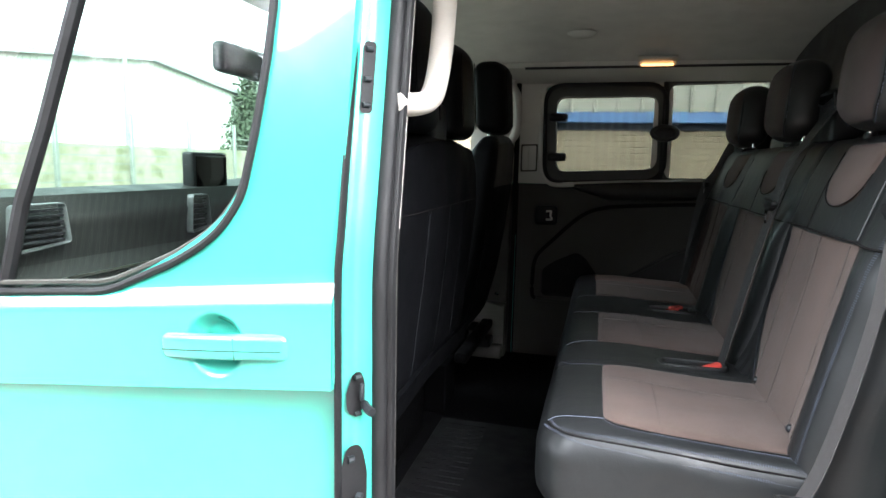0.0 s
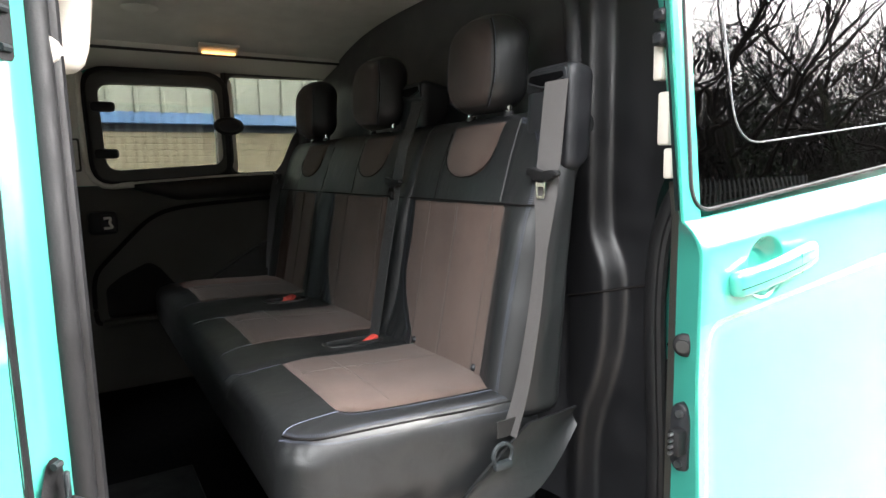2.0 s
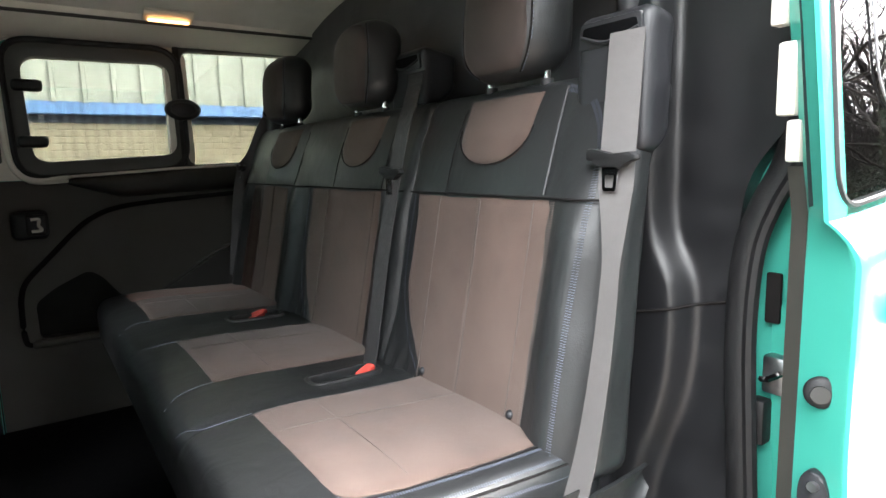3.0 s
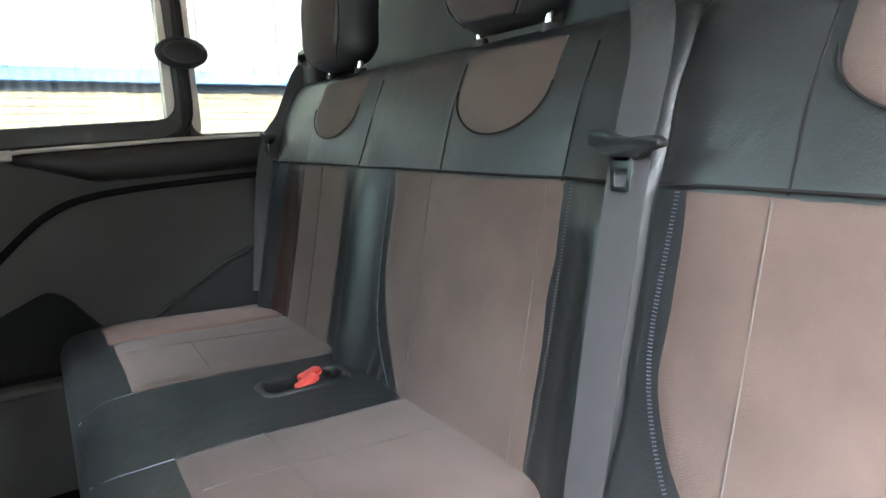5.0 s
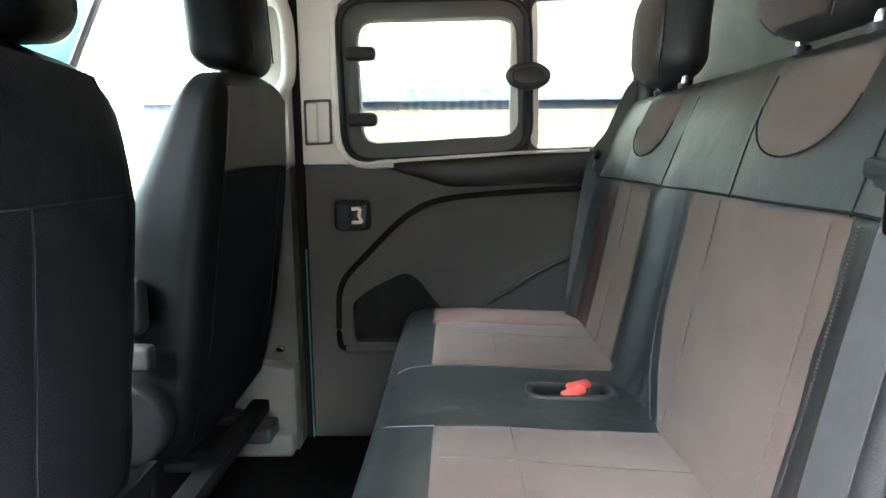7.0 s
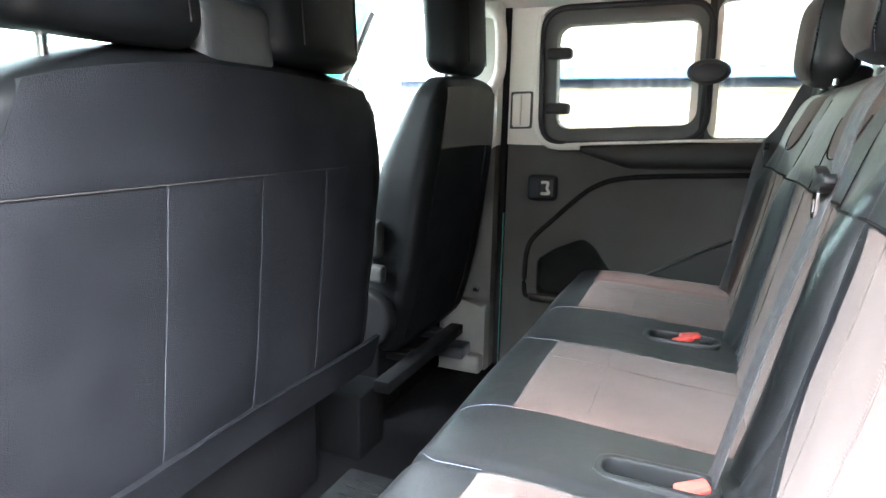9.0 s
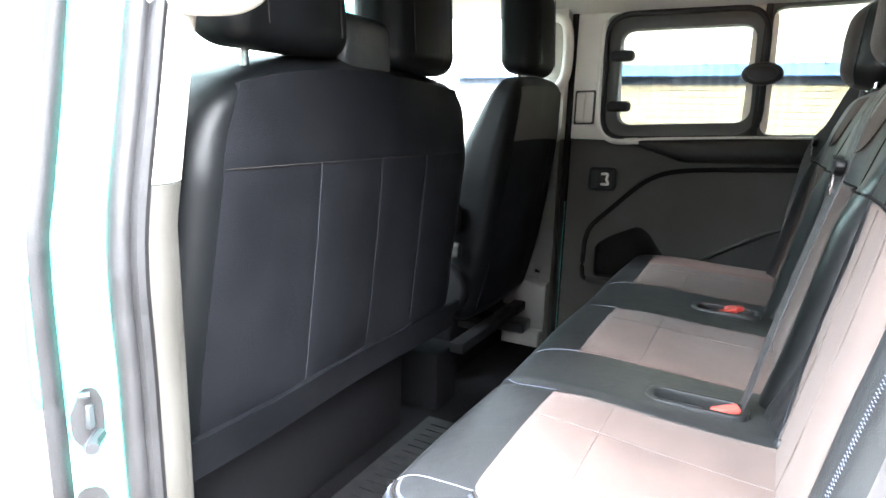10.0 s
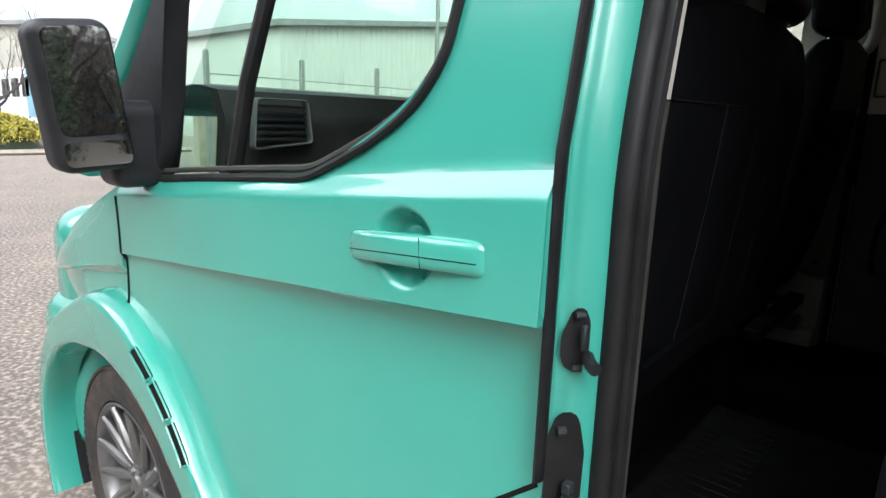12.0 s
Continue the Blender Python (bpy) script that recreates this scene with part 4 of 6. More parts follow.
part("gap_front", tube([(-0.918 + 0.012 * math.sin((z - 0.86) * 14), side_y(-0.91, z) + 0.001, z) for z in [0.84 + i * 0.02 for i in range(14)]], 0.004, 6, up=(0, 1, 0)), SEAM, van)
part("flap_line", tube([(0.140, side_y(0.14, 0.885) - 0.001, 0.885), (0.08, side_y(0.08, 0.835) - 0.001, 0.835), (0.0, side_y(0.0, 0.77) - 0.001, 0.77)], 0.003, 6, up=(0, 1, 0)), SEAM, fd)
# front wing, flared arch and vents
part("front_wing", surf(lambda u, v: (lerp(-0.922, -1.44 - 0.10 * math.sin(3 * v), u), 0.022 + 0.22 * max(0, u - 0.55) ** 2 + 0.05 * max(0, v - 0.8) + 0.02 * (v < 0.45), lerp(0.76, 1.125 - 0.17 * u - 0.08 * u * u, v)), 24, 16, 0.02, (0, 1, 0)), PAINT, van, "mint green front wing")
ARCH_IN = [(-40, 0.52), (10, 0.50), (25, 0.475), (33, 0.450), (60, 0.405), (70, 0.390), (96, 0.370), (119, 0.385), (144, 0.412), (170, 0.435), (205, 0.445)]
ARCH_OUT = [(-40, 0.66), (10, 0.61), (24, 0.585), (31, 0.562), (48, 0.550), (59, 0.547), (70, 0.545), (88, 0.535), (107, 0.49), (127, 0.485), (150, 0.48), (190, 0.49)]
def flare(u, v):
    """The arch band: u round the wheel, v from the wheel opening outwards."""
    a = lerp(-36, 205, u)
    r = lerp(curve_at(ARCH_IN, a), curve_at(ARCH_OUT, a), v)
    bulge = max(0, 1 - abs(2 * v - 1) ** 11) ** 0.75
    return (HUB.x + r * math.cos(radians(a)), 0.034 - 0.056 * bulge, HUB.z + r * math.sin(radians(a)))
arch = part("wheel_arch", surf(flare, 80, 48, 0.03, (0, 1, 0)), PAINT, van, "flared mint green wheel arch with vents painted dark")
for k in range(3):
    a0 = 60.5 - 10.1 * k
    def slot(u, v, a0=a0, up=0.002):
        x, y, z = flare((a0 - 9.0 * u + 36) / 241, lerp(0.815, 0.930, v))
        return (x, y - up, z)
    # Raised dark strip paints the shade of a recessed slot.
    vs = part("vent_slot_shade", surf(slot, 12, 5, 0.004, (0, 1, 0)), SEAM, arch, "dark strip painting the shade in a vent slot")
    rim = [slot(u / 8, 0, up=0.004) for u in range(9)] + [slot(1, 0.5, up=0.004)] + [slot(u / 8, 1, up=0.004) for u in range(8, -1, -1)] + [slot(0, 0.5, up=0.004)]
    part("vent_lip", tube(rim, 0.0022, 6, up=(0, 1, 0), cyclic=True), PAINT, vs)
part("arch_liner", surf(lambda u, v: (HUB.x + 0.44 * math.cos(lerp(-0.5, 3.6, u)), lerp(0.05, 0.40, v), HUB.z + 0.01 + 0.44 * math.sin(lerp(-0.5, 3.6, u))), 30, 4), RUBBER, van)
part("front_bumper", soft_box(-1.78, -1.38, 0.06, 1.80, 0.22, 0.72, 0.10, (16, 30, 12)), PAINT, van)
part("bonnet", surf(lambda u, v: (lerp(-1.02, -1.70, u), lerp(0.07 + 0.12 * u * u, 1.79 - 0.12 * u * u, v), 1.09 - 0.14 * u - 0.20 * u ** 4 - 0.05 * abs(2 * v - 1) ** 4), 20, 20, 0.02, (0, 0, -1)), PAINT, van, "mint green bonnet")
part("nose", soft_box(-1.76, -1.50, 0.10, 1.76, 0.60, 0.98, 0.10, (10, 24, 12)), PAINT, van)


def lathe(hub, prof, n=72):
    """A ring turned about the axle from a profile of (depth along y, radius)."""
    bm = bmesh.new()
    rings = [[bm.verts.new(hub + Vector((r * math.cos(a), y, r * math.sin(a)))) for y, r in prof] for a in [2 * math.pi * i / n for i in range(n)]]
    for i in range(n):
        p, q = rings[i], rings[(i + 1) % n]
        for k in range(len(prof) - 1):
            bm.faces.new((p[k], p[k + 1], q[k + 1], q[k]))
    return bm


def build_wheel(hub, name, side=1):
    """A low-profile tyre on a many-spoked alloy; side -1 turns its face to +y."""
    f = lambda prof: [(side * y, r) for y, r in prof]
    wheel = part(name, lathe(hub, f([(-0.058, 0.220), (-0.070, 0.228), (-0.0745, 0.232), (-0.0735, 0.238), (-0.080, 0.258), (-0.082, 0.275), (-0.0795, 0.282), (-0.081, 0.286), (-0.077, 0.302), (-0.069, 0.312), (-0.055, 0.315),
                                      (-0.040, 0.316), (-0.038, 0.308), (-0.030, 0.308), (-0.028, 0.316), (0.0, 0.316), (0.002, 0.308), (0.010, 0.308), (0.012, 0.316), (0.045, 0.316), (0.047, 0.308), (0.055, 0.308), (0.057, 0.315), (0.085, 0.308), (0.10, 0.27), (0.085, 0.22)])),
                 TYRE, van, "black low-profile tyre on a gunmetal alloy wheel")
    tread = bmesh.new()
    for i in range(84):
        a = 2 * math.pi * i / 84
        for y0, y1 in ((-0.075, -0.041), (-0.027, -0.001), (0.013, 0.044), (0.058, 0.084)):
            b = rbox(-0.0095, 0.0095, min(side * y0, side * y1), max(side * y0, side * y1), -0.004, 0.004, 0.0, 1)
            skew = Matrix.Rotation(0.22 * (1 if y0 < 0 else -1), 4, "Z")
            c = hub + Vector((0.317 * math.cos(a), 0, 0.317 * math.sin(a)))
            bmesh.ops.transform(b, matrix=Matrix.Translation(c) @ Euler((0, math.pi / 2 - a, 0)).to_matrix().to_4x4() @ skew, verts=b.verts[:])
            add(tread, b)
    part("tread", tread, TYRE, wheel, smooth=False)
    rim = part("rim", lathe(hub, f([(-0.064, 0.222), (-0.073, 0.226), (-0.0755, 0.221), (-0.070, 0.214), (-0.055, 0.208), (-0.03, 0.203), (0.06, 0.200), (0.075, 0.215)])), ALLOY, wheel, "gunmetal alloy rim")
    for i in range(14):
        a = 2 * math.pi * i / 14 + 0.1
        d = Vector((math.cos(a), 0, math.sin(a)))
        e = Vector((math.cos(a + 0.10), 0, math.sin(a + 0.10)))
        pts = [hub + d.lerp(e, t).normalized() * r + Vector((0, side * y, 0)) for r, y, t in ((0.045, -0.040, 0), (0.085, -0.050, 0.2), (0.130, -0.056, 0.5), (0.175, -0.062, 0.8), (0.212, -0.069, 1))]
        part("spoke", tube(smooth_path(pts, 4), lambda t: 0.0085 + 0.006 * math.sin(3.14 * min(1, t * 1.1)) * (1 - 0.4 * t), 8, 1.0, (0, 1, 0)), ALLOY, rim)
    part("hub_cap", lathe(hub, f([(-0.062, 0.0005), (-0.061, 0.022), (-0.056, 0.026), (-0.052, 0.030), (-0.050, 0.058), (-0.042, 0.066), (-0.01, 0.068)]), 40), ALLOY, rim)
    for i in range(5):
        a = i * 2 * math.pi / 5
        c = hub + Vector((0.044 * math.cos(a), side * -0.058, 0.044 * math.sin(a)))
        part("wheel_nut", tube([c, c + Vector((0, side * 0.014, 0))], 0.009, 6), STEEL, rim)
    part("brake_disc", lathe(hub, f([(0.0, 0.06), (0.0, 0.155), (0.02, 0.155), (0.02, 0.06)]), 48), STEEL, wheel)
    return wheel


build_wheel(Vector((-1.062, 0.120, 0.322)), "front_wheel")
build_wheel(Vector((-1.062, 1.740, 0.322)), "front_wheel", -1)
build_wheel(Vector((1.90, 0.120, 0.322)), "rear_wheel")
build_wheel(Vector((1.90, 1.740, 0.322)), "rear_wheel", -1)

# door mirror
def mirror_lean(p):
    return Vector((p.x + 0.31 * (p.y + 0.08) - 0.05 * (p.z - 1.3), p.y - 0.10 * (p.z - 1.3), p.z + 0.10 * (p.y + 0.08)))
mir = part("door_mirror", soft_box(-0.815, -0.725, -0.146, -0.026, 1.170, 1.432, 0.028, (14, 22, 26), mirror_lean), PLASTIC, van, "black door mirror with a lower wide-angle glass")
for z0, z1, ring in ((1.236, 1.418, 0.022), (1.183, 1.226, 0.012)):
    g = slab(rounded([(-0.135, z0), (-0.037, z0), (-0.037, z1), (-0.135, z1)], ring, 6), "x", -0.727, -0.7225)
    for v in g.verts:
        v.co = mirror_lean(v.co)
    part("mirror_glass", g, MIRROR, mir, "mirror glass")
part("mirror_arm", soft_box(-0.84, -0.735, -0.045, 0.06, 1.135, 1.30, 0.025, (10, 10, 12)), PLASTIC, mir)
quarter = [(-0.93, 1.13), (-0.775, 1.146), (-0.735, 1.17), (-0.715, 1.22), (-0.70, 1.30), (-0.668, 1.47), (-0.56, 1.72), (-0.60, 1.74), (-0.712, 1.465), (-0.84, 1.34), (-0.95, 1.30)]
part("mirror_base", slab(quarter, "y", 0.030, 0.075, 0.006), PLASTIC, fd, "black quarter trim at the mirror")
part("pillar_trim", tube([(-0.95, 0.07, 1.28), (-0.76, 0.085, 1.47), (-0.55, 0.11, 1.74)], 0.020, 8, 1.5), PLASTIC, van)

# near B-pillar with its seals and latch parts
def pillar_sheet(prof, z0, z1, n=30):
    """A sheet along the pillar from a plan profile (x, depth)."""
    path = smooth_path([(x, y, 0) for x, y in prof], 6)
    def f(u, v):
        k = u * (len(path) - 1)
        q = path[int(k)].lerp(path[min(int(k) + 1, len(path) - 1)], k - int(k))
        z = lerp(z0, z1, v)
        return (q.x, pillar_y(z) + q.y, z)
    return surf(f, len(path) - 1, n, 0.012, (-0.5, 0.8, 0))
pil = part("b_pillar", pillar_sheet([(0.110, 0.060), (0.140, 0.030), (0.149, 0.023), (0.157, 0.027), (0.166, 0.031), (0.174, 0.040), (0.183, 0.055), (0.184, 0.075)], 0.46, 1.82), PAINT_IN, van, "mint green door pillar with a pressed fold")
def seal_path(x, dy):
    return smooth_path([(x + 0.012 * max(0, 1.0 - z), pillar_y(z) + dy, z) for z in (0.52, 0.65, 0.80, 0.95, 1.10, 1.25, 1.40, 1.55, 1.70, 1.80)], 5)
part("door_seal", tube(seal_path(0.191, 0.068), 0.0125, 10, 1.1, (0, 1, 0)), RUBBER, pil, "black rubber door seal")
part("door_seal", tube(seal_path(0.204, 0.080), 0.0095, 8, 1.1, (0, 1, 0)), RUBBER, pil)
TRIM_EDGE = [(0.188, 0.076), (0.201, 0.080), (0.207, 0.096), (0.203, 0.118), (0.188, 0.137), (0.150, 0.150), (0.080, 0.150)]
part("pillar_trim_low", pillar_sheet(TRIM_EDGE, 0.55, 1.307), GREY_TRIM, pil, "grey lower pillar trim")
part("pillar_trim_high", pillar_sheet(TRIM_EDGE, 1.309, 1.82), CREAM, pil, "cream upper pillar trim")
def pillar_plate(poly, off, thick):
    """A plate lying on the slanting face of the pillar; poly in (along, z)."""
    bm = slab(poly, "y", -thick, 0.0, 0.002)
    for v in bm.verts:
        along, out, z = v.co
        v.co = (0.168 + along * 0.62 - out * -0.55, pillar_y(z) + 0.034 + along * 0.78 + out * 0.75 - off, z)
    return bm
strk = part("striker_plate", pillar_plate(rounded([(-0.010, 1.040), (-0.002, 1.026), (0.009, 1.028), (0.015, 1.045), (0.015, 1.080), (0.008, 1.096), (0.001, 1.095), (-0.011, 1.065)], 0.006, 4), 0.002, 0.007), RUBBER, pil, "black striker plate with a pin")
part("striker_pin", tube([(0.181, 0.062, 1.045), (0.193, 0.046, 1.044), (0.202, 0.040, 1.043)], 0.007, 8), PLASTIC, strk)
part("striker_loop", rbox(0.177, 0.183, 0.049, 0.058, 1.054, 1.082, 0.002, 1), SLATE, strk)
for z in (1.032, 1.090):
    part("bolt", tube([(0.170, 0.050, z), (0.176, 0.058, z)], 0.004, 8), SLATE, strk)
low = part("contact_plate", pillar_plate(rounded([(-0.018, 0.80), (0.018, 0.80), (0.020, 0.93), (0.012, 0.968), (0.004, 0.980), (-0.008, 0.978), (-0.018, 0.95)], 0.008, 4), 0.002, 0.008), RUBBER, pil, "black contact plate")
part("bolt", tube([(0.160, 0.046, 0.958), (0.166, 0.054, 0.958)], 0.006, 8), SLATE, low)
for k in range(3):
    part("contact_strip", rbox(0.172, 0.182, 0.044, 0.056, 0.858 + 0.016 * k, 0.871 + 0.016 * k, 0.001, 1), SLATE, low)
up = part("contact_plate", pillar_plate(rounded([(-0.006, 1.485), (0.008, 1.485), (0.008, 1.592), (-0.006, 1.592)], 0.005, 4), 0.002, 0.008), RUBBER, pil)
for z in (1.497, 1.535, 1.580):
    part("bolt", tube([(0.163, pillar_y(z) + 0.022, z), (0.170, pillar_y(z) + 0.032, z)], 0.004, 8), SLATE, up)
grab = smooth_path([(0.190, 0.140, 1.505), (0.210, 0.205, 1.508), (0.220, 0.258, 1.524), (0.228, 0.276, 1.57), (0.238, 0.270, 1.66), (0.240, 0.250, 1.72), (0.225, 0.19, 1.755)], 6)
part("grab_handle", tube(grab, 0.021, 12, 0.9, (1, 0, 0)), CREAM, van, "cream plastic grab handle")

# sliding door, pushed back outside the body
DX, DY = 0.986, -0.088
def door_y(x, z):
    c = z - (1.130 + 0.11 * (x - 0.952))
    b = z - (1.284 + 0.092 * (x - 0.952))
    if b >= 0:
        return DY + 0.034 + 0.10 * b
    if c >= 0:
        t = min(1, max(0, (b + 0.05) / 0.05))
        return DY + 0.034 * t * t + dent(x - 1.142, z - 1.208)
    return DY + 0.026 * min(1, max(0, (x - DX - 0.012) / 0.035)) * (1 - math.exp(c / 0.022)) - 0.015 * min(1, max(0, -c - 0.1) / 0.3)
sd = empty("sliding_door", (1.5, -0.05, 0.6))
sd.parent = van
sd.matrix_parent_inverse = world_of(van).inverted()
sd["label"] = "mint green sliding door with dark glass, slid open"
def door_skin(x0, x1, z0, z1, nu, nv):
    def f(u, v):
        x = lerp(x0, x1, u)
        lo, hi = (q(x) if callable(q) else q for q in (z0, z1))
        z = lerp(lo, hi, 1 - (1 - v) ** 2)
        lead = 0.004 * math.exp(-(x - x0) / 0.008) if x0 < 1.0 else 0
        return (x, door_y(x, z) + lead, z)
    return surf(f, nu, nv, 0.005, (0, 1, 0))
cz = lambda x: 1.130 + 0.11 * (x - 0.952)
bz = lambda x: 1.284 + 0.092 * (x - 0.952)
part("door_skin", door_skin(DX, 2.10, 0.46, cz, 60, 40), PAINT, sd)
part("door_shoulder", door_skin(DX, 2.10, cz, bz, 340, 56), PAINT, sd)
part("door_upright", door_skin(DX, 1.020, bz, 1.80, 8, 30), PAINT, sd)
wout = rounded([(1.000, 1.298), (2.02, 1.403), (2.02, 1.76), (1.010, 1.76)], [0.05, 0.06, 0.05, 0.05], 8)
def grid_pane(x0, x1, lo, hi, nu, nv, off):
    return surf(lambda u, v: (lerp(x0, x1, u), door_y(lerp(x0, x1, u), bz(lerp(x0, x1, u)) + 0.001) + 0.10 * (lerp(lo(lerp(x0, x1, u)), hi, v) - bz(lerp(x0, x1, u))) + off
              + lerp(0.0005, 0.00010, min(1, max(0, (lerp(x0, x1, u) - 1.085) / 0.05)) * min(1, v / 0.3)) * noise.noise(Vector((lerp(x0, x1, u) * 3, v * 11, off))), lerp(lo(lerp(x0, x1, u)), hi, v)), nu, nv)
part("side_glass", grid_pane(1.000, 2.02, lambda x: bz(x) + 0.012, 1.77, 120, 72, 0.004), GLASS_DARK, sd, "dark privacy glass")
part("glass_backing", grid_pane(1.000, 2.02, lambda x: bz(x) + 0.012, 1.77, 40, 24, 0.030), PLASTIC, sd)
part("glass_edge", tube([(x, door_y(x, max(z, bz(x) + 0.001)), z) for x, z in wout], 0.0036, 6, up=(0, 1, 0), cyclic=True), RUBBER, sd)
win_in = rounded([(1.120, 1.400), (1.95, 1.475), (1.95, 1.74), (1.088, 1.74)], [0.07, 0.05, 0.05, 0.05], 8)
part("vent_window_edge", tube([(x, door_y(x, z) + 0.001, z) for x, z in win_in], 0.0014, 6, up=(0, 1, 0), cyclic=True), SATIN, sd, "thin bright edge of the sliding pane")
handle(sd, 1.156, 1.209, DY, 0.16)
for hx, hz in ((1.066, 1.193), (1.240, 1.219)):
    part("handle_foot", soft_box(hx - 0.010, hx + 0.010, -0.090, -0.06, hz - 0.008, hz + 0.008, 0.006, (6, 6, 6)), PAINT, sd)
# leading edge of the door: painted return, strip, and latch
def edge_y(z):
    return -0.082 + 0.15 * max(0, z - 1.29)
def lead(u, v):
    z = lerp(0.46, 1.80, v)
    return (DX + 0.002 + 0.038 * max(0, u - 0.06), lerp(door_y(DX, z) + 0.006, edge_y(z) + 0.070, u), z)
part("door_edge", surf(lead, 16, 50, 0.004, (1, 0.3, 0)), PAINT_IN, sd)
part("edge_strip", surf(lambda u, v: (DX + 0.036 + 0.018 * u, edge_y(lerp(0.46, 1.345, v)) + 0.066 + 0.030 * u, lerp(0.46, 1.345, v)), 3, 30, 0.006, (1, 0, 0)), GREY_TRIM, sd, "grey plastic edge strip")
for z0, z1 in ((1.350, 1.398), (1.403, 1.486), (1.505, 1.56)):
    part("edge_cover", rbox(DX + 0.028, DX + 0.048, edge_y(z0) + 0.070, edge_y(z0) + 0.080 + 0.15 * (z1 - z0), z0, z1, 0.004, 2), CREAM, sd, "cream plastic edge cover")
bm = bmesh.new()
bmesh.ops.create_uvsphere(bm, u_segments=20, v_segments=12, radius=0.018, matrix=Matrix.Translation((0.999, -0.048, 1.094)) @ Matrix.Rotation(0.5, 4, "Z") @ Matrix.Diagonal((0.45, 1.0, 1.05, 1)))
stop = part("rubber_stop", bm, RUBBER, sd, "round rubber stop")
part("stop_face", tube([(0.989, -0.052, 1.094), (0.994, -0.049, 1.094)], 0.010, 14), PLASTIC_SOFT, stop)
latch = part("latch_plate", slab(rounded([(-0.064, 0.890), (-0.034, 0.890), (-0.032, 0.98), (-0.038, 1.000), (-0.056, 1.000), (-0.066, 0.98)], 0.012, 4), "x", 0.992, 1.010, 0.003), PLASTIC, sd, "black latch plate with contact pins")
part("latch_body", rbox(0.974, 0.998, -0.062, -0.040, 0.920, 0.962, 0.005, 2), RUBBER, latch)
for k in range(4):
    part("contact_pin", tube([(0.966, -0.050, 0.926 + 0.010 * k), (0.982, -0.050, 0.926 + 0.010 * k)], 0.003, 6), STEEL, latch)
for z in (0.902, 0.985):
    part("bolt", tube([(0.986, -0.050, z), (0.996, -0.050, z)], 0.006, 8), STEEL, latch)
for z in (1.60, 1.565):
    part("edge_clip", rbox(DX + 0.01, DX + 0.04, 0.005, 0.028, z - 0.010, z + 0.010, 0.004, 1), PLASTIC, sd)

# far side: outer skin with window openings, inner trim, windows
FY = 1.79
W1 = rounded([(0.322, 1.388), (0.716, 1.408), (0.706, 1.692), (0.312, 1.688)], 0.045, 6)
W2 = rounded([(0.745, 1.372), (1.19, 1.385), (1.19, 1.745), (0.745, 1.735)], 0.035, 6)
def wall_with_holes(holes, x0, x1, z0, z1, y0, y1, outer=None):
    """A flat wall across y with rounded window holes cut through it."""
    bm = bmesh.new()
    edges = []
    for loop in [outer or [(x0, z0), (x1, z0), (x1, z1), (x0, z1)]] + holes:
        vs = [bm.verts.new((x, y0, z)) for x, z in loop]
        edges += [bm.edges.new((vs[k], vs[(k + 1) % len(vs)])) for k in range(len(vs))]
    bmesh.ops.triangle_fill(bm, use_beauty=True, use_dissolve=False, edges=edges)
    got = bmesh.ops.extrude_face_region(bm, geom=bm.faces[:])
    bmesh.ops.translate(bm, vec=(0, y1 - y0, 0), verts=[v for v in got["geom"] if isinstance(v, bmesh.types.BMVert)])
    return bm
grow = lambda poly, d: [(x + d * (1 if x > cx else -1), z + d * (1 if z > cz2 else -1)) for (cx, cz2) in [(sum(p[0] for p in poly) / len(poly), sum(p[1] for p in poly) / len(poly))] for x, z in poly]
WF = rounded([(-0.66, 1.16), (-0.16, 1.20), (-0.03, 1.32), (-0.025, 1.795), (-0.34, 1.795)], [0.03, 0.12, 0.10, 0.05, 0.05], 6)
part("far_skin", wall_with_holes([grow(W1, 0.028), grow(W2, 0.02), WF], -0.86, 3.3, 0.45, 1.85, 1.86, 1.88), PAINT, van, "mint green far side of the van", smooth=False)
upper = part("far_upper_trim", wall_with_holes([grow(W1, 0.052), grow(W2, 0.050)], 0.165, 1.16, 1.338, 1.80, FY + 0.004, FY + 0.045), BEIGE_TRIM, van, "pale grey upper side trim", smooth=False)
OUTER = {0.046: rounded([(0.276, 1.340), (0.744, 1.361), (0.736, 1.738), (0.266, 1.736)], 0.080, 6), 0.042: rounded([(0.722, 1.332), (1.232, 1.343), (1.232, 1.787), (0.722, 1.777)], 0.05, 6)}
for W, g1 in ((W1, 0.046), (W2, 0.042)):
    part("window_rubber", ring_frame(OUTER[g1], W, "y", FY - 0.004, FY + 0.05, 0.006), SURROUND, upper, "black window surround")
part("window_surround", tube([(x, FY - 0.004, z) for x, z in OUTER[0.046]], 0.009, 8, up=(0, 1, 0), cyclic=True), RUBBER, upper)
part("mid_post", rbox(0.722, 0.742, FY - 0.006, FY + 0.05, 1.36, 1.75, 0.006), RUBBER, upper)
for W in (W1, W2):
    p = part("window_pane", slab(grow(W, 0.01), "y", FY + 0.030, FY + 0.034), GLASS_SOLAR, upper)
    p.visible_shadow = False
for z in (1.607, 1.448):
    part("window_hinge", soft_box(0.285, 0.362, FY - 0.028, FY + 0.012, z - 0.017, z + 0.017, 0.014, (10, 8, 8), lambda p: Vector((p.x, p.y + 0.10 * (p.x - 0.285) * 0, p.z * 1.0))), RUBBER, upper, "black window hinge")
knob = bmesh.new()
bmesh.ops.create_uvsphere(knob, u_segments=20, v_segments=12, radius=1, matrix=Matrix.Translation((0.735, FY - 0.022, 1.548)) @ Matrix.Diagonal((0.056, 0.018, 0.034, 1)))
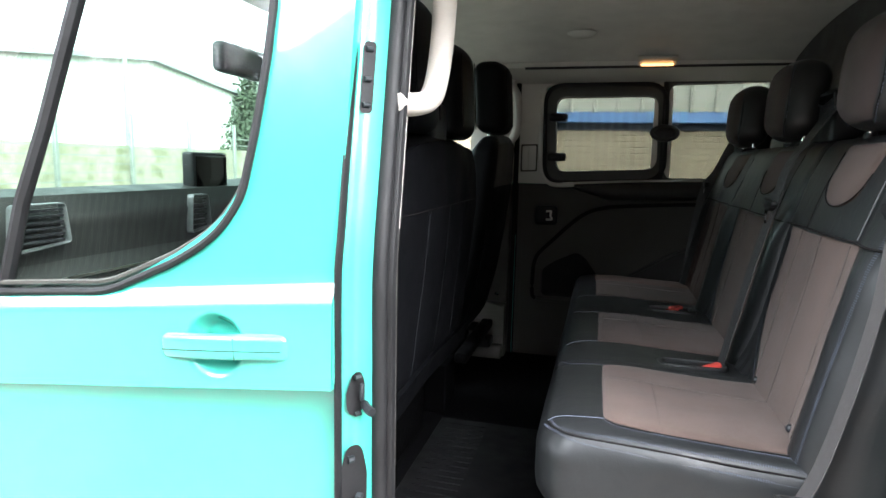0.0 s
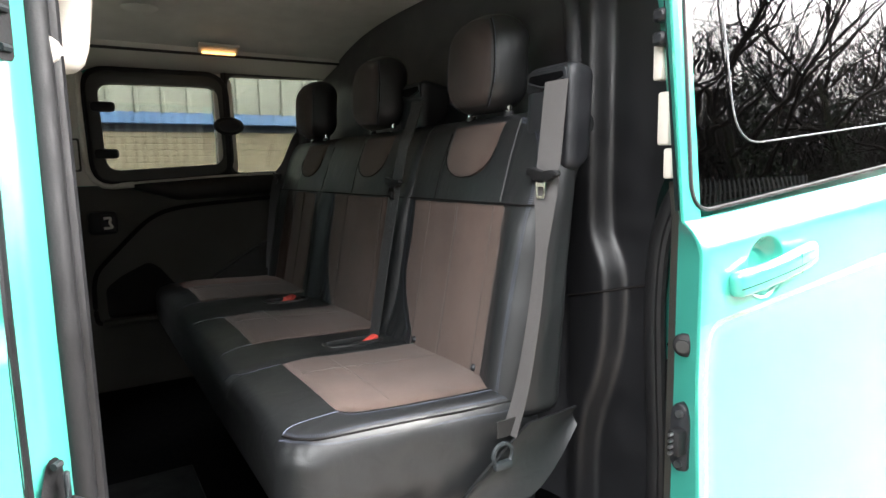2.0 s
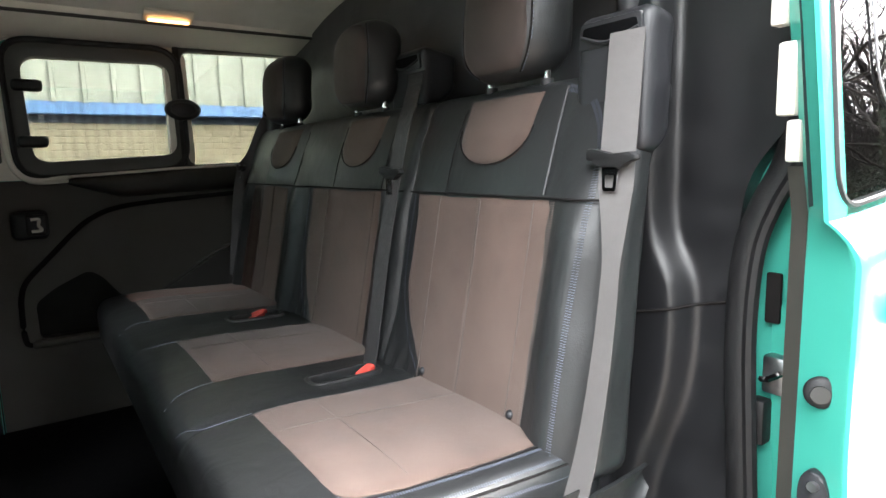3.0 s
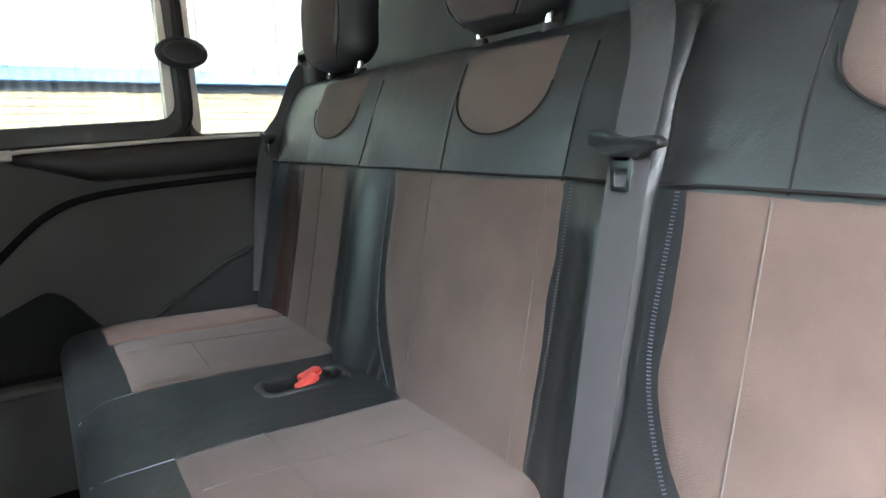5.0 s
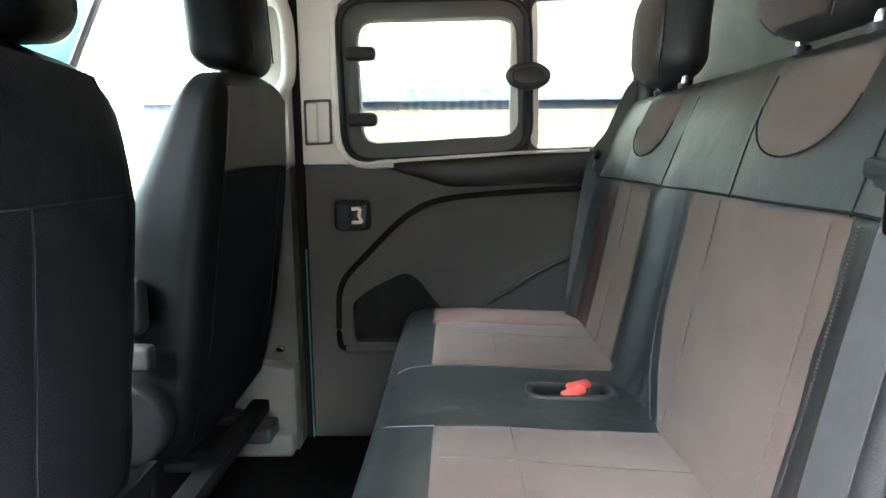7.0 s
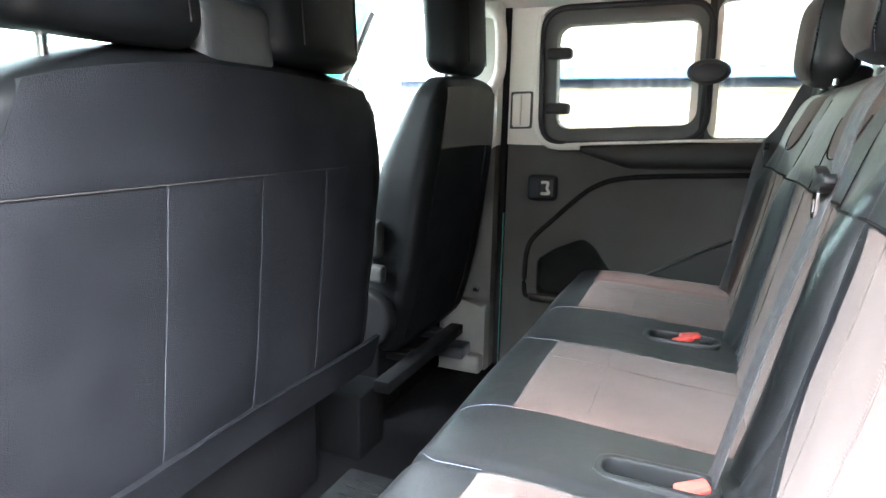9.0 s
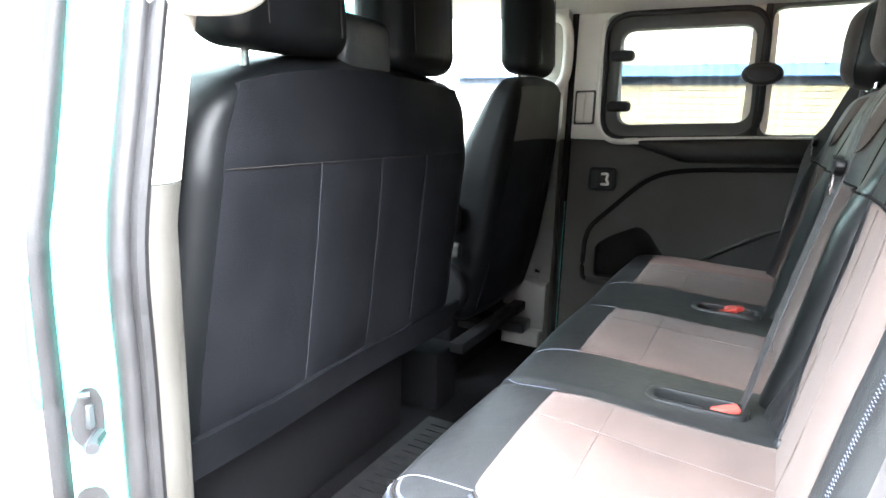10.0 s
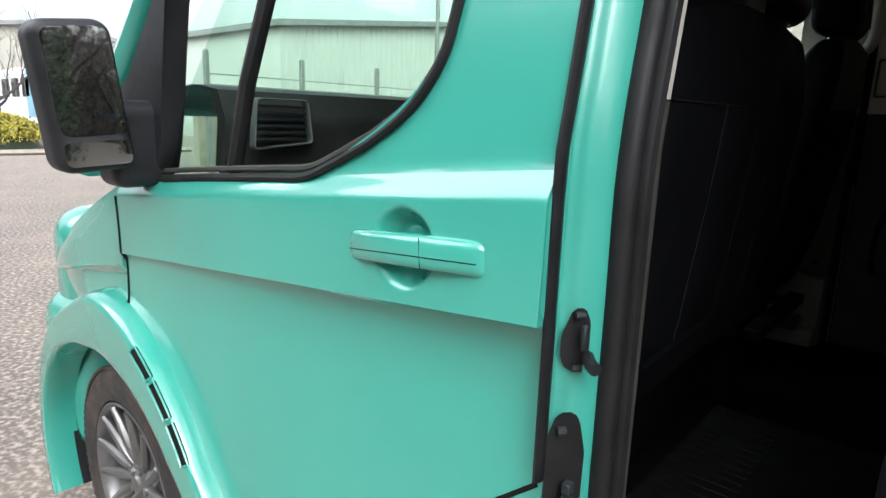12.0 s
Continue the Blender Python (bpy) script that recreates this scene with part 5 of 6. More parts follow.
catch = part("window_catch", knob, PLASTIC, upper, "black oval window catch")
part("catch_ring", tube([(0.735 + 0.040 * math.cos(a), FY - 0.0345, 1.548 + 0.022 * math.sin(a)) for a in [i * math.pi / 14 for i in range(28)]], 0.003, 6, up=(0, 1, 0), cyclic=True), PLASTIC_SOFT, catch)
part("waist_ledge", tube([(0.30, FY - 0.002, 1.333), (0.42, FY - 0.012, 1.346), (0.70, FY - 0.012, 1.362), (1.14, FY - 0.012, 1.374)], 0.0045, 8), BEIGE_TRIM, upper)
# corner sweep of the trim below the window
part("trim_sweep", tube(smooth_path([(0.262, FY, 1.72), (0.258, FY, 1.55), (0.262, FY, 1.42), (0.278, FY, 1.365), (0.318, FY - 0.002, 1.338), (0.40, FY - 0.006, 1.340)], 6), 0.012, 8, 1.0, (0, 1, 0)), BEIGE_TRIM, upper)
hatch = part("belt_slot_cover", ring_frame(rounded([(0.176, 1.385), (0.245, 1.388), (0.245, 1.500), (0.176, 1.498)], 0.006, 3), rounded([(0.182, 1.391), (0.239, 1.394), (0.239, 1.494), (0.182, 1.492)], 0.006, 3), "y", FY - 0.002, FY + 0.01), GREY_TRIM, upper)
part("slot_insert", rbox(0.182, 0.210, FY - 0.006, FY + 0.006, 1.395, 1.49, 0.004), BEIGE_TRIM, hatch)
pocket = rounded([(0.284, 0.862), (0.282, 0.975), (0.335, 1.015), (0.425, 1.058), (0.462, 1.035), (0.485, 1.000), (0.520, 0.955), (0.62, 0.94), (0.62, 0.862)], 0.02, 4)
lower = part("far_lower_trim", wall_with_holes([pocket], 0, 0, 0, 0, FY + 0.002, FY + 0.02, [(0.172, 0.60), (1.16, 0.60), (1.16, 1.352), (0.40, 1.338), (0.172, 1.336)]), GREY_TRIM, van, "charcoal lower side trim panel", smooth=False)
# armrest swelling under the window
def armrest(u, v):
    x = lerp(0.385, 1.10, u)
    top = 1.338 + 0.045 * u
    depth = lerp(0.012, 0.072, min(1, u / 0.22)) if u < 0.22 else lerp(0.072, 0.085, (u - 0.22) / 0.78)
    a = math.pi * v
    return (x, FY + 0.004 - 0.036 * math.sin(a) * min(1, u / 0.1 + 0.15), top - depth * (0.5 - 0.5 * math.cos(a)))
part("armrest", surf(armrest, 30, 12), PLASTIC_SOFT, lower, "dark moulded armrest ledge")
part("groove", tube(smooth_path([(0.34, FY - 0.001, 0.846), (0.265, FY - 0.001, 0.850), (0.247, FY - 0.001, 0.872), (0.246, FY - 0.001, 0.95), (0.250, FY - 0.001, 1.00), (0.268, FY - 0.001, 1.045), (0.33, FY - 0.001, 1.11), (0.40, FY - 0.001, 1.180), (0.449, FY - 0.001, 1.218), (0.51, FY - 0.001, 1.243), (0.62, FY - 0.001, 1.258), (0.85, FY - 0.001, 1.272), (1.1, FY - 0.001, 1.282)], 6), 0.0075, 8, 0.7), SEAM, lower)
part("swage", tube(smooth_path([(0.62, FY, 0.962), (0.70, FY, 1.012), (0.815, FY, 1.080), (1.0, FY, 1.14)], 6), 0.006, 8), PLASTIC_SOFT, lower)
part("panel_below", slab([(0.62, 0.955), (0.82, 1.075), (1.1, 1.15), (1.1, 0.90), (0.62, 0.90)], "y", FY - 0.003, FY + 0.01), PLASTIC_SOFT, lower)
# Shallow pocket: its deep shade is coloured on the back and walls.
rec = part("door_pocket", rbox(0.24, 0.68, FY + 0.058, FY + 0.066, 0.84, 1.09, 0.003, 1), SHADE_PLASTIC, lower, "recessed storage pocket")
part("pocket_wall", ring_frame(grow(pocket, 0.004), pocket, "y", FY + 0.018, FY + 0.060), SHADE_PLASTIC, rec)
part("pocket_lip", rbox(0.262, 0.62, FY - 0.012, FY + 0.012, 0.838, 0.862, 0.009), GREY_TRIM, lower)
hnd = part("inner_door_handle", soft_box(0.246, 0.338, FY - 0.030, FY + 0.01, 1.168, 1.248, 0.016, (12, 8, 12), lambda p: Vector((p.x, p.y + 0.18 * max(0, p.x - 0.275), p.z))), SLATE, lower, "grey inner door latch housing")
part("latch_recess", rbox(0.278, 0.334, FY - 0.030, FY - 0.012, 1.178, 1.240, 0.008), PLASTIC, hnd)
part("latch_tab", tube(smooth_path([(0.294, FY - 0.034, 1.226), (0.314, FY - 0.034, 1.226), (0.312, FY - 0.034, 1.209), (0.318, FY - 0.034, 1.194), (0.294, FY - 0.034, 1.192)], 5), 0.0045, 6, up=(0, 1, 0)), BEIGE_TRIM, hnd, "pale latch tab")
# leading edge of the far door and the far pillar
part("edge_gap", rbox(0.148, 0.168, FY - 0.004, FY + 0.05, 0.58, 1.80, 0.003), SEAM, van)
part("edge_paint", rbox(0.1655, 0.1680, FY - 0.006, FY + 0.03, 0.60, 1.12, 0.001, 1), PAINT_IN, van)
part("far_pillar_upper", slab(rounded([(0.148, 1.336), (0.148, 1.80), (-0.03, 1.80), (-0.03, 1.30), (0.02, 1.25)], 0.03, 4), "y", FY - 0.05, FY + 0.05, 0.01), BEIGE_TRIM, van, "pale grey upper pillar trim")
part("far_pillar_lower", slab([(0.146, 0.60), (0.146, 1.334), (0.02, 1.25), (-0.06, 0.60)], "y", FY - 0.045, FY + 0.05, 0.008), GREY_TRIM, van, "charcoal lower pillar trim")
part("far_sill_box", slab([(0.145, 0.60), (0.145, 0.83), (0.06, 0.835), (-0.10, 0.82), (-0.30, 0.60)], "y", FY - 0.085, FY, 0.012), SHADED_SILL, van, "beige moulded sill trim with shade in its colour")
part("sill_step", rbox(-0.25, 0.14, FY - 0.12, FY - 0.02, 0.60, 0.66, 0.01), SHADED_SILL, van)
fg = smooth_path([(0.105, FY - 0.06, 1.485), (0.150, FY - 0.095, 1.515), (0.168, FY - 0.10, 1.555), (0.168, FY - 0.10, 1.66), (0.150, FY - 0.095, 1.71), (0.10, FY - 0.06, 1.73)], 6)
part("grab_handle", tube(fg, 0.019, 12, 0.9, (0, 1, 0)), CREAM, van, "cream plastic grab handle")

# ceiling, floor, bulkhead
def roof_in(u, v):
    y = lerp(0.20, 1.70, v)
    s = (y - 0.93) / 0.75
    return (lerp(-0.40, 1.20, u), y, 1.872 - 0.088 * abs(s) ** 3.2 - 0.01 * abs(2 * u - 1) ** 2)
part("ceiling", surf(roof_in, 24, 30, 0.02, (0, 0, 1)), HEADLINER, van, "grey cloth headliner")
for sgn, yy in ((1, 1.70),):
    part("roof_rail", surf(lambda u, v: (lerp(-0.30, 1.18, u), lerp(1.628, 1.80, v), 1.782 - 0.040 * v), 12, 4, 0.02, (0, 0, 1)), BEIGE_TRIM, van, "pale grey roof rail trim")
    part("rail_seam", tube([(x, 1.632, 1.781) for x in (0.20, 0.5, 0.8, 1.16)], 0.006, 6), PLASTIC_SOFT, van)
part("near_rail", surf(lambda u, v: (lerp(0.0, 1.10, u), lerp(0.12, 0.24, v), 1.80 - 0.004 * v), 10, 3, 0.03, (0, 0, 1)), BEIGE_TRIM, van)
part("near_rail_paint", rbox(0.0, 1.2, 0.05, 0.13, 1.80, 1.86, 0.01), PAINT_IN, van)
dome = part("courtesy_lamp", rbox(0.610, 0.745, 1.555, 1.605, 1.788, 1.797, 0.004, 2, Euler((radians(-28), 0, 0)).to_matrix().to_4x4()), BEIGE_TRIM, van, "lit warm courtesy lamp at the headliner edge")
part("lamp_lens", rbox(0.622, 0.733, 1.5775, 1.587, 1.7745, 1.7815, 0.003, 2, Euler((radians(-28), 0, 0)).to_matrix().to_4x4()), LAMP, dome, "glowing warm lens")
bm = bmesh.new()
bmesh.ops.create_cone(bm, cap_ends=True, segments=24, radius1=0.05, radius2=0.03, depth=0.012, matrix=Matrix.Translation((0.42, 1.36, 1.842)) @ Euler((math.pi, 0, 0)).to_matrix().to_4x4())
part("roof_plug", bm, HEADLINER, van)
part("floor", rbox(-0.95, 1.16, 0.06, 1.80, 0.56, 0.60, 0.004), CARPET_SHADE, van, "black carpeted floor")
part("outer_roof", surf(lambda u, v: (lerp(-0.45, 3.3, u), lerp(0.10, 1.77, v), 1.97 - 0.10 * abs(2 * v - 1) ** 4 - 0.05 * max(0, 0.2 - u) * 5), 30, 20, 0.02, (0, 0, -1)), PAINT, van, "mint green roof")
part("roof_side", surf(lambda u, v: (lerp(-0.45, 3.3, u), lerp(0.13, 0.10, v), lerp(1.79, 1.89, v)), 10, 3, 0.02, (0, 1, 0)), PAINT, van)
part("roof_side", surf(lambda u, v: (lerp(-0.45, 3.3, u), lerp(1.86, 1.77, v), lerp(1.84, 1.89, v)), 10, 3, 0.02, (0, -1, 0)), PAINT, van)
part("sill_step", rbox(0.20, 1.20, 0.03, 0.22, 0.44, 0.50, 0.012), PLASTIC, van, "black plastic door step")
part("sill_riser", rbox(0.20, 1.20, 0.20, 0.23, 0.48, 0.60, 0.006), PLASTIC, van)
part("rocker", skin(-0.66, 1.0, lambda x: 0.28, lambda x: 0.455, 20, 6, 0.03, 0.04), PAINT, van)
mat_ = part("rubber_mat", rbox(0.06, 0.42, 0.28, 1.02, 0.601, 0.609, 0.003, 1), MAT_RUBBER, van, "ribbed black rubber mat")
for i in range(24):
    part("rib", rbox(0.09, 0.21, 0.31 + 0.029 * i, 0.318 + 0.029 * i, 0.609, 0.612, 0.001, 1), MAT_RUBBER, mat_)
def bulk(u, v):
    y, z = lerp(0.30, 1.80, u), lerp(0.60, 1.88, v)
    hump = 0.03 * (1 / (1 + math.exp(-(y - 0.42) / 0.012))) * (1 / (1 + math.exp((z - 1.70) / 0.012)))
    return (1.128 - hump * 0.6 + 0.05 * max(0, z - 1.7), y, z)
part("bulkhead", surf(bulk, 60, 60, 0.03, (1, 0, 0)), HAZY_BULK, van, "black moulded bulkhead panel behind the bench")
def liner(u, v):
    z = lerp(0.50, 1.86, v)
    y = lerp(0.140 - 0.10 / (1 + math.exp(-(z - 1.38) / 0.03)), 0.32, u)
    ridge = 0.285 - 0.045 * (1 / (1 + math.exp((z - 1.20) / 0.02))) + 0.075 * (1 / (1 + math.exp((z - 0.90) / 0.05)))
    return (1.150 - 0.045 / (1 + math.exp(-(y - ridge + 0.03) / 0.0045)), y, z)
part("side_liner", surf(liner, 70, 100, 0.03, (1, 0, 0)), LINER, van, "black moulded side liner with a raised ridge")
part("liner_joint", tube([Vector(liner(u / 30, (1.142 - 0.045 * u / 30 - 0.50) / 1.36)) - Vector((0.0015, 0, 0)) for u in range(31)], 0.0028, 6), SEAM, van)
hoop = smooth_path([(1.112, 0.36, 1.74), (1.108, 0.32, 1.70), (1.106, 0.31, 1.60), (1.110, 0.31, 1.50)], 6)
part("liner_hoop", tube(hoop, 0.020, 10), HAZY_BULK, van, "black moulded rib")
cp = part("c_pillar", surf(lambda u, v: (1.172 + 0.01 * math.sin(u * 3.1), lerp(0.045, 0.20, u), lerp(0.45, 1.80, v)), 8, 20, 0.03, (1, 0, 0)), PAINT_IN, van, "mint green rear door pillar")
rear_seal = smooth_path([(1.150, 0.115, 0.52), (1.148, 0.115, 0.80), (1.146, 0.122, 0.95), (1.148, 0.130, 1.10), (1.150, 0.124, 1.22), (1.154, 0.104, 1.29), (1.160, 0.078, 1.35), (1.165, 0.060, 1.45), (1.165, 0.058, 1.60), (1.165, 0.070, 1.78)], 6)
part("door_seal", tube(rear_seal, 0.017, 10, 1.3, (1, 0, 0)), RUBBER, cp, "thick black rubber door seal")
part("door_seal", tube([q + Vector((-0.010, -0.020, 0)) for q in rear_seal], 0.010, 8, 1.0, (1, 0, 0)), RUBBER, cp)
part("striker", rbox(1.152, 1.176, 0.062, 0.098, 1.012, 1.070, 0.006, 2), STEEL, cp, "bright steel striker")
part("striker_bar", tube([(1.148, 0.066, 1.050), (1.140, 0.08, 1.040), (1.148, 0.095, 1.034)], 0.005, 6), CHROME, cp)
part("buffer", rbox(1.146, 1.174, 0.088, 0.114, 0.930, 1.000, 0.006, 2), RUBBER, cp)
# Raised dark patch paints the shade of a hole in the pillar.
part("cutout_shade", rbox(1.164, 1.172, 0.082, 0.104, 1.115, 1.190, 0.003, 2), SEAM, cp)
part("rear_side", skin(1.17, 3.28, lambda x: 0.40, lambda x: 1.80, 30, 30, 0.012, 0.03), PAINT, van, "mint green rear side panel")
part("tail", rbox(3.26, 3.30, 0.08, 1.84, 0.40, 1.93, 0.02), PAINT, van)
part("underbody", rbox(-1.3, 3.2, 0.20, 1.70, 0.24, 0.56, 0.03), PLASTIC, van, "dark underbody")
# windscreen and the scuttle
part("windscreen", surf(lambda u, v: (lerp(-1.12, -0.40, v) - 0.12 * (1 - (2 * u - 1) ** 2), lerp(lerp(0.10, 0.20, v), lerp(1.76, 1.66, v), u), lerp(1.12, 1.87, v)), 20, 12), GLASS_GREEN, van, "green-tinted windscreen").visible_shadow = False
for y0, y1 in ((0.05, 0.12), (1.80, 1.69)):
    part("a_pillar", tube([(-1.16, y0, 1.14), (-0.84, lerp(y0, y1, 0.5), 1.49), (-0.46, y1, 1.86)], 0.028, 10, 1.3), PAINT, van)
part("a_pillar_trim", tube([(-1.06, 1.76, 1.16), (-0.76, 1.705, 1.48), (-0.40, 1.65, 1.82)], 0.03, 10), BEIGE_TRIM, van, "pale grey windscreen pillar trim")
part("header", rbox(-0.46, -0.34, 0.16, 1.70, 1.83, 1.90, 0.02), HEADLINER, van)
part("rear_view_mirror", soft_box(-0.60, -0.55, 0.80, 1.06, 1.66, 1.75, 0.02, (6, 14, 8)), PLASTIC, van)
part("far_front_pane", slab(WF, "y", 1.862, 1.866), GLASS, van).visible_shadow = False
part("far_front_frame", tube([(x, 1.85, z) for x, z in WF], 0.012, 8, up=(0, 1, 0), cyclic=True), PLASTIC, van)
part("far_door_card", rbox(-0.84, 0.0, 1.80, 1.84, 0.62, 1.165, 0.02), PLASTIC_SOFT, van)
part("near_door_card", rbox(-0.70, 0.10, 0.092, 0.13, 0.62, 1.165, 0.02), PLASTIC_SOFT, fd)
# dashboard
def dash_s(u, v):
    y = lerp(0.12, 1.76, u)
    prof = [(-1.06, 1.27), (-0.90, 1.318), (-0.74, 1.335), (-0.66, 1.325), (-0.635, 1.27), (-0.65, 1.18), (-0.61, 1.13), (-0.595, 1.08), (-0.63, 0.90), (-0.72, 0.76), (-0.80, 0.62)]
    t = v * (len(prof) - 1)
    k = min(int(t), len(prof) - 2)
    x, z = (lerp(prof[k][q], prof[k + 1][q], t - k) for q in (0, 1))
    return (x + 0.05 * math.cos((y - 0.93) * 1.9) * 0.4, y, z + 0.015 * math.exp(-((y - 1.42) / 0.25) ** 2))
dash = part("dashboard", surf(dash_s, 40, 40, 0.03, (-1, 0, 0)), PLASTIC_SOFT, van, "dark grey dashboard with vents and a screen")
part("dash_trim", tube([(-0.598, y, 1.145) for y in (0.14, 0.5, 0.8)], 0.006, 6), CHROME, dash)
def vent(y0, y1, z0, z1):
    fr = part("air_vent", ring_frame(rounded([(y0, z0), (y1, z0 + 0.012), (y1 - 0.012, z1), (y0 + 0.008, z1)], 0.012, 4), rounded([(y0 + 0.0035, z0 + 0.0035), (y1 - 0.0035, z0 + 0.0150), (y1 - 0.0150, z1 - 0.003), (y0 + 0.0105, z1 - 0.003)], 0.008, 4), "x", -0.622, -0.600, 0.002), SATIN, dash, "silver-edged air vent")
    for k in range(6):
        z = lerp(z0 + 0.02, z1 - 0.015, k / 5)
        part("slat", rbox(-0.620, -0.608, y0 + 0.012, y1 - 0.012, z - 0.003, z + 0.003, 0.001, 1), PLASTIC, fr)
vent(0.160, 0.300, 1.212, 1.312)
vent(0.70, 0.79, 1.20, 1.31)
vent(1.07, 1.16, 1.20, 1.31)
vent(1.60, 1.72, 1.19, 1.30)
scr = part("dash_screen", rbox(-0.70, -0.66, 0.79, 0.96, 1.30, 1.43, 0.008), PLASTIC, dash, "dash-top screen")
part("display", rbox(-0.659, -0.655, 0.80, 0.95, 1.312, 1.418, 0.002, 1), GLASS_DARK, scr)
part("centre_stack", soft_box(-0.66, -0.55, 0.78, 1.06, 1.03, 1.20, 0.03, (8, 16, 10)), PLASTIC, dash)
for k in range(5):
    part("control_button", rbox(-0.552, -0.545, 0.82 + 0.04 * k, 0.85 + 0.04 * k, 1.03, 1.05, 0.003, 1), GREY_TRIM, dash)
part("gear_lever", add(tube([(-0.54, 0.98, 0.98), (-0.48, 0.98, 1.08)], 0.012, 8), soft_box(-0.505, -0.455, 0.955, 1.005, 1.07, 1.13, 0.02, (8, 8, 8))), PLASTIC, dash)
wc = Vector((-0.46, 1.42, 1.17))
tiltm = Euler((0, radians(-62), 0)).to_matrix()
wh = part("steering_wheel", tube([wc + tiltm @ Vector((0.185 * math.cos(a), 0.185 * math.sin(a), 0)) for a in [i * math.pi / 24 for i in range(48)]], 0.016, 10, 1, (1, 0, 0.5), True), PLASTIC, dash, "black steering wheel")
for a in (0.0, math.pi, -math.pi / 2):
    part("spoke", tube([wc + Vector((-0.03, 0, -0.01)), wc + tiltm @ Vector((0.18 * math.sin(a) * -1, 0.18 * math.cos(a), 0))], 0.014, 8), PLASTIC, wh)
part("column", tube([wc, wc + Vector((-0.16, 0, -0.08))], 0.045, 12), PLASTIC, dash)

# ---- outside ----
ASPHALT = material("worn_asphalt", (0.14, 0.115, 0.096), 0.85, vary=0.45, scale=1.3, second=(0.44, 0.37, 0.31), second_scale=36, bump=1.0, bump_scale=60)
KERB = material("concrete_kerb", (0.30, 0.27, 0.22), 0.85, vary=0.2, scale=6, bump=0.5, bump_scale=80, second=(0.16, 0.16, 0.09), second_scale=2)
# Unit colours, darker than true base tones to dim the daylight on it.
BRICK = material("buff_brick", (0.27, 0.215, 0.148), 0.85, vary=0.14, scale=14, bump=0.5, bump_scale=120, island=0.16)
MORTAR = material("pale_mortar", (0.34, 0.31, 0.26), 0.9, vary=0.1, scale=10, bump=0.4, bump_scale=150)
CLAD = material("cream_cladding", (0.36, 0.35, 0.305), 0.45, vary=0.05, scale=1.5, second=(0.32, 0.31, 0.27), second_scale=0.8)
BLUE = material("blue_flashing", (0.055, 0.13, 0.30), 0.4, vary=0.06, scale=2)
# Holds the soffit's shade; also the colour of screws and far doors.
DARK = material("shade_band_and_dark_fittings", (0.012, 0.018, 0.035), 0.7, vary=0.2, scale=3)
ROOF = material("grey_roof_sheet", (0.20, 0.21, 0.21), 0.6, vary=0.12, scale=2)
BARK = material("bark", (0.060, 0.050, 0.040), 0.9, vary=0.35, scale=9, bump=0.8, bump_scale=60, second=(0.075, 0.085, 0.045), second_scale=3)
TWIG = material("twigs", (0.045, 0.036, 0.030), 0.9, vary=0.3, scale=9)
LEAF = material("ivy_leaves", (0.030, 0.045, 0.020), 0.6, vary=0.4, scale=4, island=0.5)
HEDGE = material("golden_hedge_leaves", (0.40, 0.36, 0.06), 0.6, vary=0.4, scale=5, island=0.5)
CONIFER = material("conifer_needles", (0.035, 0.05, 0.028), 0.8, vary=0.4, scale=4, island=0.4)
GALV = material("galvanised_fence", (0.22, 0.23, 0.22), 0.5, metal=0.4, vary=0.15, scale=8)
WHITE = material("white_vehicle_paint", (0.72, 0.73, 0.74), 0.3, vary=0.03, coat=0.5)
VEHGLASS = material("dark_vehicle_glass", (0.02, 0.022, 0.026), 0.1, vary=0.05)
BLUEPAINT = material("pale_blue_paint", (0.22, 0.45, 0.62), 0.35, vary=0.05)
LITTER = material("leaf_litter", (0.075, 0.055, 0.035), 0.9, vary=0.4, scale=3, bump=0.8, bump_scale=40)

bm = bmesh.new()
bmesh.ops.create_grid(bm, x_segments=40, y_segments=40, size=400)
tagged(part("ground", bm, ASPHALT), "worn grey-brown asphalt yard", "ground", kind="structure")


